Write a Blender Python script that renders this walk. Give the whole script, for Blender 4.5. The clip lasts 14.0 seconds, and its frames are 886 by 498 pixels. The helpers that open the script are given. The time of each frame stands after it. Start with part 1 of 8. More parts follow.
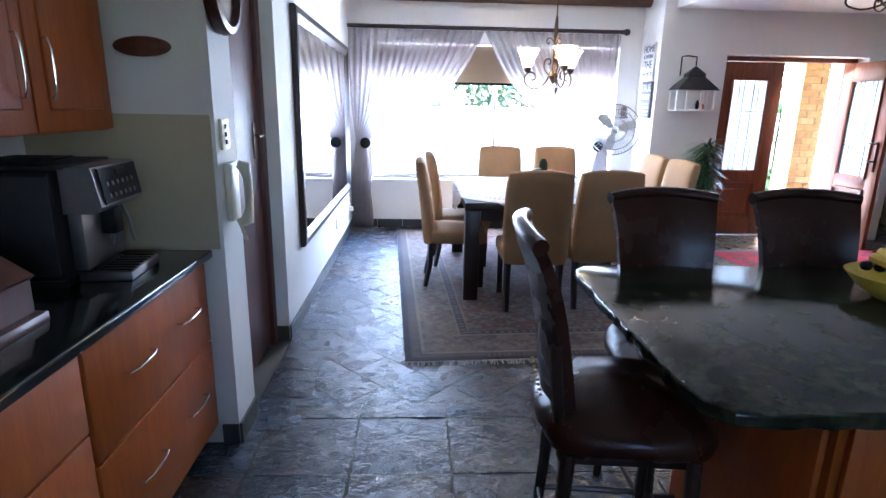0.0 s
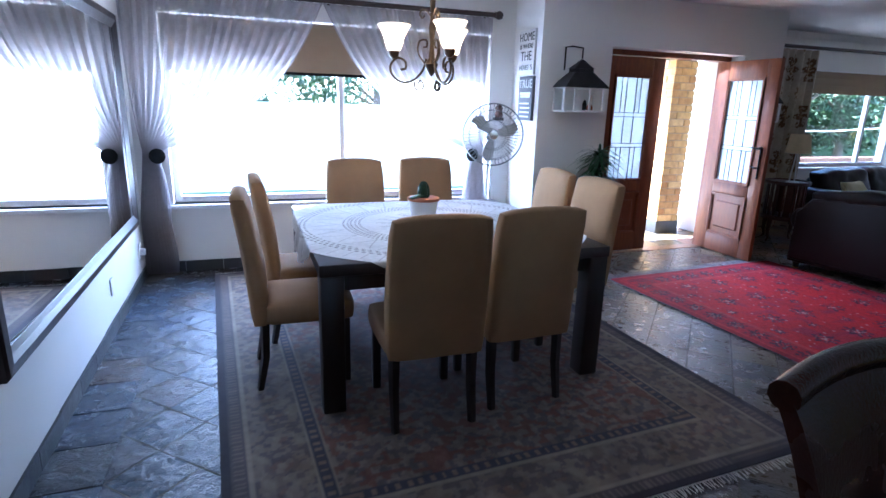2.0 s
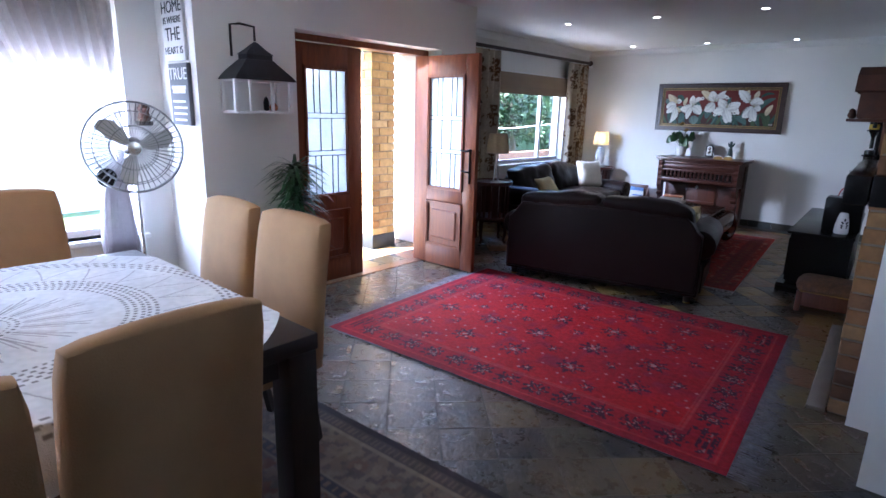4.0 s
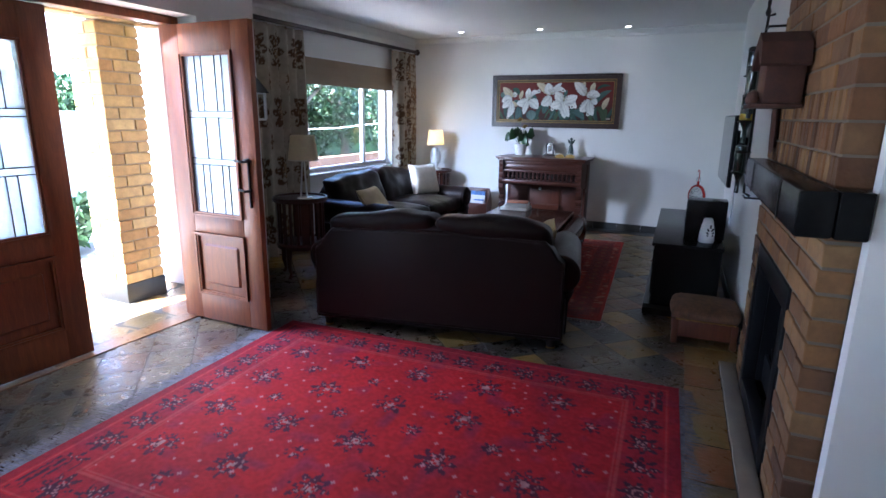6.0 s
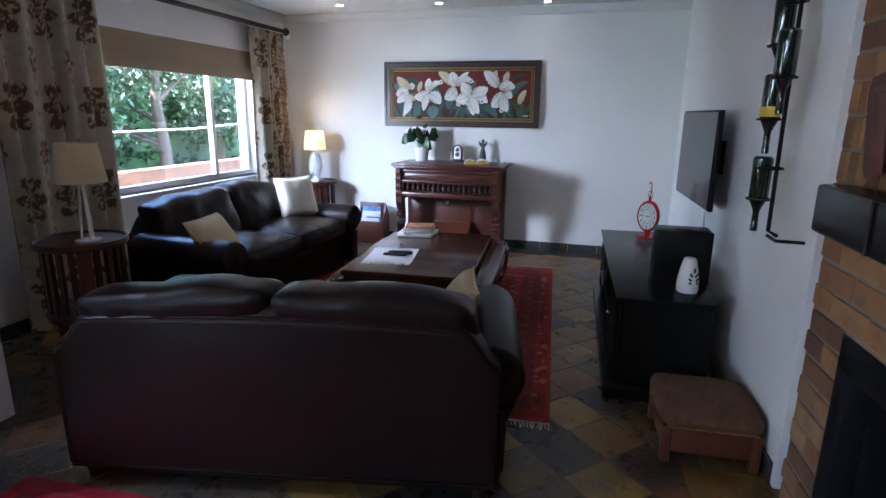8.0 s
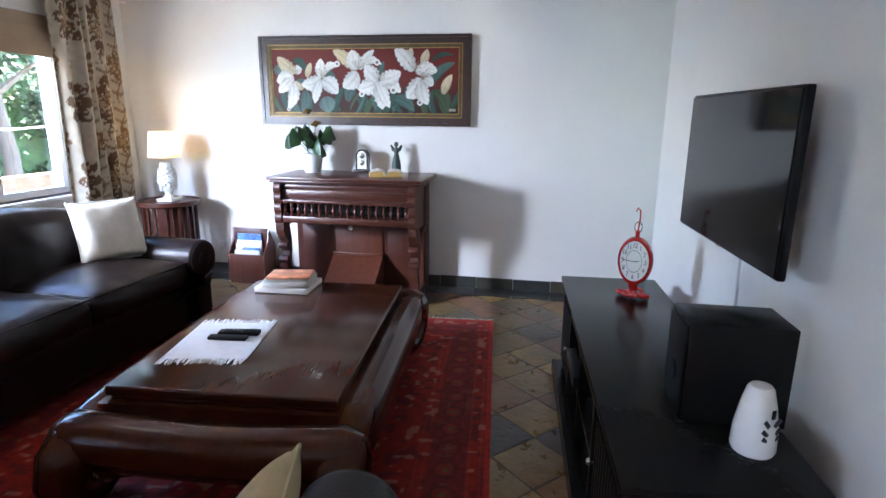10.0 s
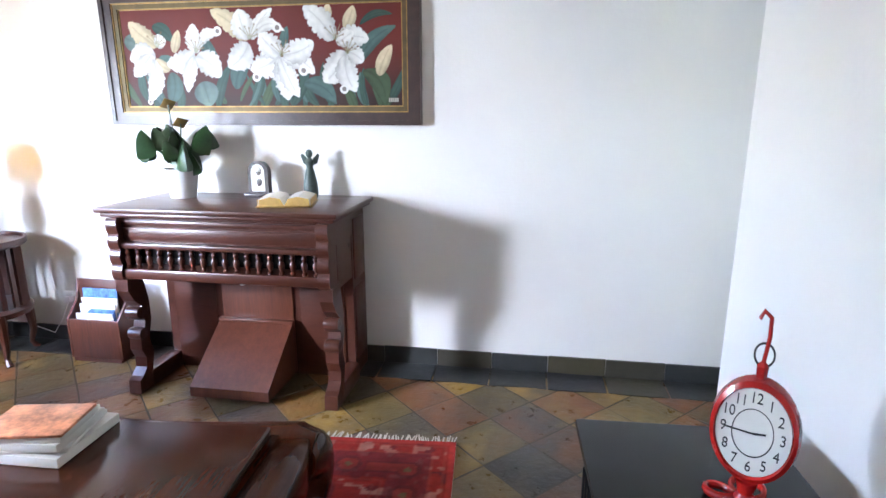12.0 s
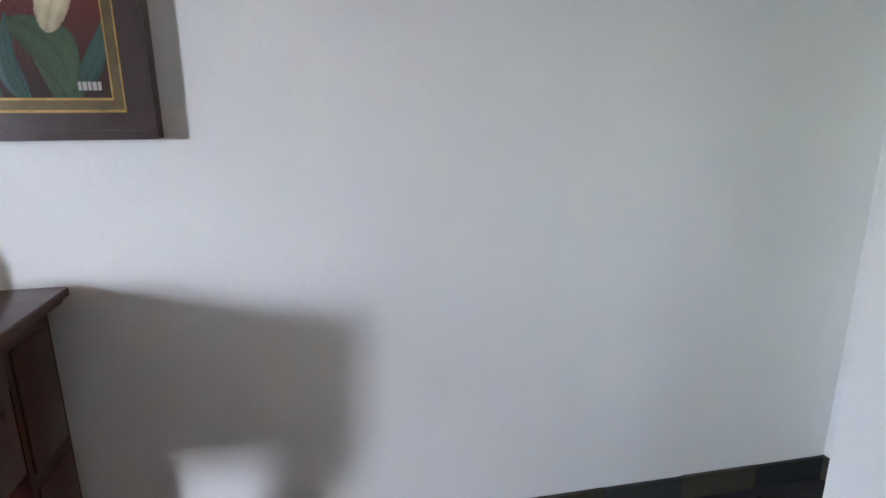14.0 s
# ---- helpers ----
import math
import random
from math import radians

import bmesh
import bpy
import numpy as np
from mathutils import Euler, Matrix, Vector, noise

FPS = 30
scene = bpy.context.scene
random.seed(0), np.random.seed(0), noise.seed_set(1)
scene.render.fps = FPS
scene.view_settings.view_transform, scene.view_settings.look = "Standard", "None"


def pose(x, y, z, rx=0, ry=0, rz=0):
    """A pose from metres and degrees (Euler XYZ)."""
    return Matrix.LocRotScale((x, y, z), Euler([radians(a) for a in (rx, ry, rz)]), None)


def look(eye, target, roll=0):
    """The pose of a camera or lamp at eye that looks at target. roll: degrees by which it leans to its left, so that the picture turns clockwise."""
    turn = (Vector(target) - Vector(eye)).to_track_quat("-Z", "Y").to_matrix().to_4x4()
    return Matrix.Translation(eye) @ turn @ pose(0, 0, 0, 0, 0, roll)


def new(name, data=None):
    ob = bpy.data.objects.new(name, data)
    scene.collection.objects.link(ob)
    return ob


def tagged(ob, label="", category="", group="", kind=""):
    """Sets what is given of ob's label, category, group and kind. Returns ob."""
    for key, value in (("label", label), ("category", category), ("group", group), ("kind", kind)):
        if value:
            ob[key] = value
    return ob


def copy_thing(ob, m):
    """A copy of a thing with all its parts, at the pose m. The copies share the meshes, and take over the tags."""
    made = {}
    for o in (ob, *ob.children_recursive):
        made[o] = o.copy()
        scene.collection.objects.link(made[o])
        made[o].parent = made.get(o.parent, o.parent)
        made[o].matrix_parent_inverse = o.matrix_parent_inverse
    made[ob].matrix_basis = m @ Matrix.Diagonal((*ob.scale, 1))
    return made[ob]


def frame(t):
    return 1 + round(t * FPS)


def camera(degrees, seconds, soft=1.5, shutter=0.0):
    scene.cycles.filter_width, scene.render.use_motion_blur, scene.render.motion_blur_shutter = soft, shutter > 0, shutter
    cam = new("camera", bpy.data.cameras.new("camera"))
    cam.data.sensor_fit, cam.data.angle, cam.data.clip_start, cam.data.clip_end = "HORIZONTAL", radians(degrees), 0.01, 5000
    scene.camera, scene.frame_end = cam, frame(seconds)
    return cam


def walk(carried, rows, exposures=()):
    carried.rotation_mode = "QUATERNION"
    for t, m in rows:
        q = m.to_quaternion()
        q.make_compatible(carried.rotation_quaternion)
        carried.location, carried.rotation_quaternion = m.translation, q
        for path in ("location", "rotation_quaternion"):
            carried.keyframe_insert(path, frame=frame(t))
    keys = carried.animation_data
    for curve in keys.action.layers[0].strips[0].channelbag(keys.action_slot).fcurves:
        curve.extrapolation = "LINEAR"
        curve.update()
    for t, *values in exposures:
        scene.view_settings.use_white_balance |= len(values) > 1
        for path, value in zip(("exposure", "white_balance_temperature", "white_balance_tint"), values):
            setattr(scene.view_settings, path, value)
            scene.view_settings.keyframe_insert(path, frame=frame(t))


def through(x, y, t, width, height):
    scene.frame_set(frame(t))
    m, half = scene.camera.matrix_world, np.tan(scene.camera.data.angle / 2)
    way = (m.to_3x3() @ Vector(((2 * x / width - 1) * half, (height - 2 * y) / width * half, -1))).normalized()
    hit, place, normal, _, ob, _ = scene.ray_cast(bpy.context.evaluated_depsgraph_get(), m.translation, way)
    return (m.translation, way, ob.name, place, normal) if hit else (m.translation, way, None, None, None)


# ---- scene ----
cam = camera(77.5, 14.0)
PATH = [
    (0, (0.246, 0.425, 1.464), (0.34, 2.359, 0.963), 1.1),
    (0.5, (0.22, 0.799, 1.501), (0.35, 2.729, 0.991), 1.1),
    (1, (0.203, 1.219, 1.494), (0.474, 3.134, 0.985), 1.3),
    (1.5, (0.248, 1.615, 1.524), (0.657, 3.504, 1.008), 1.4),
    (2, (0.322, 1.992, 1.502), (0.972, 3.814, 0.995), 1.6),
    (2.5, (0.487, 2.34, 1.531), (1.364, 4.064, 1.02), 1.8),
    (3, (0.654, 2.592, 1.522), (1.752, 4.187, 1.021), 2.1),
    (3.5, (0.873, 2.835, 1.526), (2.207, 4.24, 1.031), 2.0),
    (4, (1.131, 2.989, 1.511), (2.593, 4.264, 1.027), 1.5),
    (4.2, (1.258, 3.08, 1.507), (2.757, 4.313, 1.024), 1.1),
    (6.5, (2.835, 3.644, 1.461), (4.633, 4.382, 0.99), 1.0),
    (7, (3.214, 3.775, 1.459), (5.041, 4.436, 0.986), 1.0),
    (9.5, (5.161, 4.105, 1.425), (7.071, 4.465, 0.954), 0.5),
    (10, (5.589, 4.073, 1.402), (7.504, 4.405, 0.932), 0.6),
    (10.5, (5.989, 4.058, 1.406), (7.905, 4.381, 0.933), 0.4),
    (11, (6.38, 4.056, 1.394), (8.297, 4.37, 0.918), 0.3),
    (11.5, (6.775, 4.067, 1.394), (8.691, 4.38, 0.913), 0.3),
    (12, (7.154, 4.074, 1.359), (9.075, 4.377, 0.894), 0.0),
    (12.5, (7.487, 4.151, 1.342), (9.423, 4.367, 0.89), 0.1),
    (13, (7.856, 4.214, 1.348), (9.802, 4.277, 0.89), 0.0),
    (13.3, (8.056, 4.204, 1.34), (10.003, 4.151, 0.887), -0.2),
    (13.6, (8.256, 4.204, 1.386), (10.186, 4.041, 0.887), -0.1),
    (14, (8.467, 4.222, 1.389), (10.366, 3.836, 0.895), -0.2),
]
EXPOSURES = [(0.0, 5.25, 5250, 18), (2.0, 4.35, 4800, 16), (4.0, 4.5, 5150, 19), (6.5, 4.5, 5150, 16), (9.5, 5.28, 5550, 16), (11.0, 5.65, 5650, 17), (12.5, 6.0, 5850, 18), (14.0, 5.08, 5900, 18)]
walk(cam, [(t, look(eye, target, roll)) for t, eye, target, roll in PATH], EXPOSURES)

# ---- world, sun, lamps ----
world = bpy.data.worlds.new("sky")
scene.world = world
world.use_nodes = True
wn = world.node_tree.nodes
sky = wn.new("ShaderNodeTexSky")
sky.sky_type, sky.sun_disc = "NISHITA", False
SUN_FROM = Vector((-0.45, 0.26, 1.05)).normalized()
sky.sun_elevation = math.asin(SUN_FROM.z)
sky.sun_rotation = math.atan2(SUN_FROM.x, SUN_FROM.y)
world.node_tree.links.new(sky.outputs[0], wn["Background"].inputs[0])
wn["Background"].inputs[1].default_value = 0.15
sun = new("sun", bpy.data.lights.new("sun", "SUN"))
sun.data.energy, sun.data.angle, sun.data.color = 5.0, radians(0.5), (1.0, 0.95, 0.86)
sun.matrix_world = look(SUN_FROM * 30, (0, 0, 0))


def lamp(name, kind, place, watts, color, radius=0.03, target=None, angle=90):
    ob = new(name, bpy.data.lights.new(name, kind))
    ob.data.energy, ob.data.color = watts, color
    ob.data.shadow_soft_size = radius
    ob.matrix_world = look(place, target) if target else pose(*place)
    if kind == "SPOT":
        ob.data.spot_size, ob.data.spot_blend = radians(angle), 0.6
    return ob


WARM = (1.0, 0.72, 0.42)


def window_light(name, place, toward, w, h, watts, color):
    """Sky light entering through a window's opening."""
    ob = new(name, bpy.data.lights.new(name, "AREA"))
    ob.data.shape, ob.data.size, ob.data.size_y = "RECTANGLE", w, h
    ob.data.energy, ob.data.color = watts, color
    ob.matrix_world = look(place, toward)
    return ob


window_light("dining_window_light", (1.16, 7.44, 1.15), (1.16, 0, 1.15), 2.85, 1.05, 8.0, (0.79, 0.89, 1.0))
lw = window_light("living_window_light", (7.24, 7.70, 1.48), (9.9, 4.7, 0.0), 0.5, 0.55, 1.5, (0.88, 0.94, 1.0))
lw.data.spread = radians(85)
dw = window_light("door_light", (4.80, 6.84, 1.93), (4.75, 5.95, 0.0), 0.7, 0.25, 0.9, (0.86, 0.93, 1.0))
dw.data.spread = radians(100)

# ---- materials ----
def nodes_of(name):
    m = bpy.data.materials.new(name)
    m.use_nodes = True
    n = m.node_tree.nodes
    return m, n, m.node_tree.links, n["Principled BSDF"]


def scaled_coords(n, l, scale=(1, 1, 1), source="Object"):
    c, mp = n.new("ShaderNodeTexCoord"), n.new("ShaderNodeMapping")
    mp.inputs["Scale"].default_value = scale
    l.new(c.outputs[source], mp.inputs["Vector"])
    return mp.outputs[0]


def noise_node(n, l, vec, scale, detail=4, rough=0.55):
    t = n.new("ShaderNodeTexNoise")
    t.inputs["Scale"].default_value, t.inputs["Detail"].default_value, t.inputs["Roughness"].default_value = scale, detail, rough
    l.new(vec, t.inputs["Vector"])
    return t.outputs["Fac"]


def ramp(n, l, fac, stops):
    r = n.new("ShaderNodeValToRGB")
    e = r.color_ramp.elements
    while len(e) < len(stops):
        e.new(0.5)
    for k, (p, c) in zip(e, stops):
        k.position, k.color = p, (*c, 1)
    l.new(fac, r.inputs[0])
    return r.outputs[0]


def mixed(n, l, fac, a, b, mode="MIX"):
    m = n.new("ShaderNodeMix")
    m.data_type, m.blend_type = "RGBA", mode
    for sock, v in ((m.inputs["Factor"], fac), (m.inputs["A"], a), (m.inputs["B"], b)):
        if isinstance(v, (int, float)):
            sock.default_value = v
        elif isinstance(v, tuple):
            sock.default_value = (*v, 1)
        else:
            l.new(v, sock)
    return m.outputs["Result"]


def bumped(n, l, p, height, strength, distance=0.01):
    b = n.new("ShaderNodeBump")
    b.inputs["Strength"].default_value, b.inputs["Distance"].default_value = strength, distance
    l.new(height, b.inputs["Height"])
    l.new(b.outputs[0], p.inputs["Normal"])


def shade(c, k):
    return tuple(min(1.0, x * k) for x in c)


def plain(name, col, rough=0.6, metal=0.0, var=0.12, scale=3.0, bump=0.15, fine=80.0, gloss=0.5, coat=0.0, rand=0.0):
    """Painted, cast or moulded surface: cloudy wear at one scale, fine relief at another."""
    m, n, l, p = nodes_of(name)
    v = scaled_coords(n, l)
    big, small = noise_node(n, l, v, scale), noise_node(n, l, v, fine, 3)
    c = ramp(n, l, big, [(0.3, shade(col, 1 - var)), (0.7, shade(col, 1 + var))])
    c = mixed(n, l, 0.25 * min(1, var * 4), c, ramp(n, l, small, [(0.35, shade(col, 1 - var)), (0.65, shade(col, 1 + var))]))
    if rand:
        o, h = n.new("ShaderNodeObjectInfo"), n.new("ShaderNodeHueSaturation")
        r = n.new("ShaderNodeMapRange")
        r.inputs["To Min"].default_value, r.inputs["To Max"].default_value = 1 - rand, 1 + rand
        l.new(o.outputs["Random"], r.inputs["Value"]), l.new(r.outputs[0], h.inputs["Value"]), l.new(c, h.inputs["Color"])
        c = h.outputs[0]
    l.new(c, p.inputs["Base Color"])
    rr = n.new("ShaderNodeMapRange")
    rr.inputs["To Min"].default_value, rr.inputs["To Max"].default_value = max(0.02, rough - 0.08), min(1, rough + 0.08)
    l.new(big, rr.inputs["Value"]), l.new(rr.outputs[0], p.inputs["Roughness"])
    p.inputs["Metallic"].default_value, p.inputs["Specular IOR Level"].default_value = metal, gloss
    p.inputs["Coat Weight"].default_value, p.inputs["Coat Roughness"].default_value = coat, 0.12
    if bump:
        bumped(n, l, p, small, bump, 0.003)
    return m


def wood(name, dark, light, rough=0.4, grain=(14, 14, 1.2), coat=0.0, rand=0.0, gloss=0.5):
    m, n, l, p = nodes_of(name)
    v = scaled_coords(n, l, grain)
    a, b = noise_node(n, l, v, 2.2, 6, 0.6), noise_node(n, l, v, 14, 3)
    c = ramp(n, l, a, [(0.28, dark), (0.52, tuple((x + y) / 2 for x, y in zip(dark, light))), (0.75, light)])
    c = mixed(n, l, 0.35, c, ramp(n, l, b, [(0.35, dark), (0.7, light)]), "MULTIPLY" if rand < 0 else "MIX")
    if rand > 0:
        o, h, r = n.new("ShaderNodeObjectInfo"), n.new("ShaderNodeHueSaturation"), n.new("ShaderNodeMapRange")
        r.inputs["To Min"].default_value, r.inputs["To Max"].default_value = 1 - rand, 1 + rand
        l.new(o.outputs["Random"], r.inputs["Value"]), l.new(r.outputs[0], h.inputs["Value"]), l.new(c, h.inputs["Color"])
        c = h.outputs[0]
    l.new(c, p.inputs["Base Color"])
    rr = n.new("ShaderNodeMapRange")
    rr.inputs["To Min"].default_value, rr.inputs["To Max"].default_value = rough - 0.08, rough + 0.12
    l.new(a, rr.inputs["Value"]), l.new(rr.outputs[0], p.inputs["Roughness"])
    p.inputs["Coat Weight"].default_value, p.inputs["Coat Roughness"].default_value = coat, 0.15
    p.inputs["Specular IOR Level"].default_value = gloss
    bumped(n, l, p, b, 0.12, 0.002)
    return m


def stone(name, stops, rough=0.4, relief=0.5, scale=3.5, per_island=False, fine=26.0, rough_span=0.22, gloss=0.5, mottle=0.05, worn=0.6):
    """Cleft slate or rough brick: each piece takes its own tone."""
    m, n, l, p = nodes_of(name)
    g = n.new("ShaderNodeNewGeometry")
    v = scaled_coords(n, l)
    if per_island:
        pick = g.outputs["Random Per Island"]
    else:
        pick = n.new("ShaderNodeObjectInfo").outputs["Random"]
    add = n.new("ShaderNodeVectorMath")
    add.operation = "ADD"
    l.new(g.outputs["Position"], add.inputs[0])
    comb = n.new("ShaderNodeCombineXYZ")
    mul = n.new("ShaderNodeMath")
    mul.operation = "MULTIPLY"
    mul.inputs[1].default_value = 37.0
    l.new(pick, mul.inputs[0]), l.new(mul.outputs[0], comb.inputs[2]), l.new(comb.outputs[0], add.inputs[1])
    big, mid, small = (noise_node(n, l, add.outputs[0], s, d, r) for s, d, r in ((scale, 3, 0.5), (scale * 3, 5, 0.65), (fine, 5, 0.7)))
    jitter = n.new("ShaderNodeMath")
    jitter.operation = "MULTIPLY_ADD"
    jitter.inputs[1].default_value, jitter.inputs[2].default_value = mottle, -mottle / 2
    l.new(big, jitter.inputs[0])
    tone = n.new("ShaderNodeMath")
    tone.operation = "ADD"
    l.new(pick, tone.inputs[0]), l.new(jitter.outputs[0], tone.inputs[1])
    c = ramp(n, l, tone.outputs[0], stops)
    c = mixed(n, l, worn, c, ramp(n, l, mid, [(0.28, (0.4, 0.4, 0.42)), (0.7, (1, 1, 1))]), "MULTIPLY")
    l.new(c, p.inputs["Base Color"])
    p.inputs["Specular IOR Level"].default_value = gloss
    rr = n.new("ShaderNodeMapRange")
    rr.inputs["To Min"].default_value, rr.inputs["To Max"].default_value = rough - rough_span / 2, rough + rough_span
    l.new(mid, rr.inputs["Value"]), l.new(rr.outputs[0], p.inputs["Roughness"])
    h = mixed(n, l, 0.4, mid, small)
    bumped(n, l, p, h, relief, 0.02)
    return m


def painted(name, rough=0.9, sheen=0.0, fine=300.0, bump=0.4):
    """Woven or painted cloth whose pattern is stored on its mesh."""
    m, n, l, p = nodes_of(name)
    a = n.new("ShaderNodeAttribute")
    a.attribute_name = "pattern"
    v = scaled_coords(n, l)
    worn, weave = noise_node(n, l, v, 2.5, 4), noise_node(n, l, v, fine, 2)
    c = mixed(n, l, 0.5, a.outputs["Color"], ramp(n, l, worn, [(0.3, (0.55, 0.55, 0.55)), (0.7, (1, 1, 1))]), "MULTIPLY")
    l.new(c, p.inputs["Base Color"])
    p.inputs["Roughness"].default_value, p.inputs["Sheen Weight"].default_value = rough, sheen
    p.inputs["Specular IOR Level"].default_value = 0.22
    bumped(n, l, p, weave, bump, 0.003)
    return m


def cloth_through(name, col, clear, through, rough=1.0):
    """Thin cloth or frosted shade that lets light through."""
    m, n, l, p = nodes_of(name)
    v = scaled_coords(n, l)
    c = ramp(n, l, noise_node(n, l, v, 30, 3), [(0.3, shade(col, 0.9)), (0.7, col)])
    d, t, tr, m1, m2 = (n.new("ShaderNode" + k) for k in ("BsdfDiffuse", "BsdfTranslucent", "BsdfTransparent", "MixShader", "MixShader"))
    l.new(c, d.inputs[0]), l.new(c, t.inputs[0])
    m1.inputs[0].default_value, m2.inputs[0].default_value = through, clear
    l.new(d.outputs[0], m1.inputs[1]), l.new(t.outputs[0], m1.inputs[2])
    l.new(m1.outputs[0], m2.inputs[1]), l.new(tr.outputs[0], m2.inputs[2])
    l.new(m2.outputs[0], n["Material Output"].inputs["Surface"])
    return m


def glass_pane(name, tint=(1, 1, 1), rough=0.0, gloss=0.06):
    m, n, l, p = nodes_of(name)
    t, g, mx = (n.new("ShaderNode" + k) for k in ("BsdfTransparent", "BsdfGlossy", "MixShader"))
    t.inputs[0].default_value, g.inputs["Roughness"].default_value = (*tint, 1), rough
    mx.inputs[0].default_value = gloss
    l.new(t.outputs[0], mx.inputs[1]), l.new(g.outputs[0], mx.inputs[2])
    l.new(mx.outputs[0], n["Material Output"].inputs["Surface"])
    return m


def obscure_glass(name):
    """Rippled pale glass: part clear, part scattering, with a soft sheen."""
    m, n, l, p = nodes_of(name)
    v = scaled_coords(n, l)
    t, d, g, c, a, b, e = (n.new("ShaderNode" + k) for k in ("BsdfTranslucent", "BsdfDiffuse", "BsdfGlossy", "BsdfTransparent", "MixShader", "MixShader", "MixShader"))
    for q in (t, d):
        q.inputs[0].default_value = (0.8, 0.87, 0.9, 1)
    bp = n.new("ShaderNodeBump")
    bp.inputs["Strength"].default_value, bp.inputs["Distance"].default_value = 0.6, 0.01
    l.new(noise_node(n, l, v, 28, 2), bp.inputs["Height"]), l.new(bp.outputs[0], g.inputs["Normal"])
    g.inputs["Roughness"].default_value = 0.2
    a.inputs[0].default_value, b.inputs[0].default_value, e.inputs[0].default_value = 0.5, 0.4, 0.22
    l.new(t.outputs[0], a.inputs[1]), l.new(d.outputs[0], a.inputs[2])
    l.new(a.outputs[0], b.inputs[1]), l.new(c.outputs[0], b.inputs[2])
    l.new(b.outputs[0], e.inputs[1]), l.new(g.outputs[0], e.inputs[2])
    l.new(e.outputs[0], n["Material Output"].inputs["Surface"])
    return m


def glow(name, col, strength):
    m, n, l, p = nodes_of(name)
    p.inputs["Base Color"].default_value = (*col, 1)
    p.inputs["Emission Color"].default_value, p.inputs["Emission Strength"].default_value = (*col, 1), strength
    return m


WALL = plain("wall_paint", (0.74, 0.72, 0.68), 0.75, var=0.035, scale=1.2, bump=0.35, fine=45, gloss=0.3)
CEIL = plain("ceiling_paint", (0.70, 0.69, 0.66), 0.85, var=0.03, scale=1.0, bump=0.1, fine=60)
SPLASH = plain("splash_tile", (0.46, 0.385, 0.25), 0.4, var=0.06, scale=4, bump=0.1)
SLATE_STOPS = [(0.0, (0.055, 0.048, 0.038)), (0.2, (0.20, 0.13, 0.035)), (0.36, (0.23, 0.095, 0.026)), (0.5, (0.11, 0.08, 0.036)),
               (0.62, (0.36, 0.21, 0.042)), (0.74, (0.07, 0.056, 0.042)), (0.86, (0.20, 0.075, 0.024)), (1.0, (0.21, 0.14, 0.042))]
SLATE = stone("slate_tile", SLATE_STOPS, 0.26, 0.5, worn=0.45, gloss=0.4, mottle=0.28, scale=5)
SLATE_REST = stone("slate_tile_rest", SLATE_STOPS, 0.26, 0.5, per_island=True, worn=0.45, gloss=0.4, mottle=0.28, scale=5)
# same slate again, the entrance's dimmer light put into its colours
DIM_LIT_STOPS = [(0.0, (0.032, 0.031, 0.030)), (0.2, (0.088, 0.062, 0.032)), (0.36, (0.072, 0.046, 0.028)), (0.5, (0.048, 0.044, 0.037)),
               (0.62, (0.13, 0.085, 0.036)), (0.74, (0.036, 0.035, 0.034)), (0.86, (0.095, 0.046, 0.022)), (1.0, (0.064, 0.052, 0.035))]
DIM_LIT_SLATE = stone("brown_slate_tile", DIM_LIT_STOPS, 0.24, 0.55, worn=0.42, gloss=0.4, mottle=0.2, scale=5)
DIM_LIT_REST = stone("brown_slate_rest", DIM_LIT_STOPS, 0.24, 0.55, per_island=True, worn=0.42, gloss=0.4, mottle=0.2, scale=5)
# same slate, darkened and tinted blue to paint in the window sky's reflection
SKY_SHEEN_STOPS = [(0.0, (0.018, 0.028, 0.046)), (0.22, (0.034, 0.048, 0.075)), (0.4, (0.060, 0.040, 0.030)), (0.55, (0.026, 0.040, 0.064)),
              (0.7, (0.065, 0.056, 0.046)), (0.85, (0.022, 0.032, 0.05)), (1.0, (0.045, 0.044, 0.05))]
SKY_SHEEN_SLATE = stone("blue_slate_tile", SKY_SHEEN_STOPS, 0.20, 1.1, gloss=0.6, worn=0.42, fine=18)
SKY_SHEEN_REST = stone("blue_slate_rest", SKY_SHEEN_STOPS, 0.20, 1.1, per_island=True, gloss=0.6, worn=0.42, fine=18)
DARK_STOPS = [(0.0, (0.02, 0.022, 0.022)), (0.5, (0.04, 0.042, 0.038)), (0.8, (0.03, 0.03, 0.033)), (1.0, (0.07, 0.06, 0.035))]
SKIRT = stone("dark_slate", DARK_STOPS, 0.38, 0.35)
GROUT = plain("grout", (0.08, 0.07, 0.055), 0.9, var=0.2, scale=6)
PAVE = plain("pale_paving", (0.36, 0.345, 0.32), 0.9, var=0.1, scale=2, bump=0.4)
LAWN = plain("lawn", (0.07, 0.11, 0.03), 0.95, var=0.4, scale=3, bump=0.6, fine=60)
BRICK_STOPS = [(0.0, (0.085, 0.036, 0.016)), (0.3, (0.22, 0.10, 0.036)), (0.55, (0.29, 0.15, 0.052)), (0.8, (0.15, 0.07, 0.03)), (1.0, (0.33, 0.19, 0.075))]
BRICK = stone("tan_brick", BRICK_STOPS, 0.85, 0.5, 5, rough_span=0.1, mottle=0.2)
YBRICK = stone("yellow_brick", [(0.0, (0.46, 0.25, 0.09)), (0.5, (0.58, 0.36, 0.13)), (1.0, (0.66, 0.45, 0.2))], 0.9, 0.4, 5, rough_span=0.08)
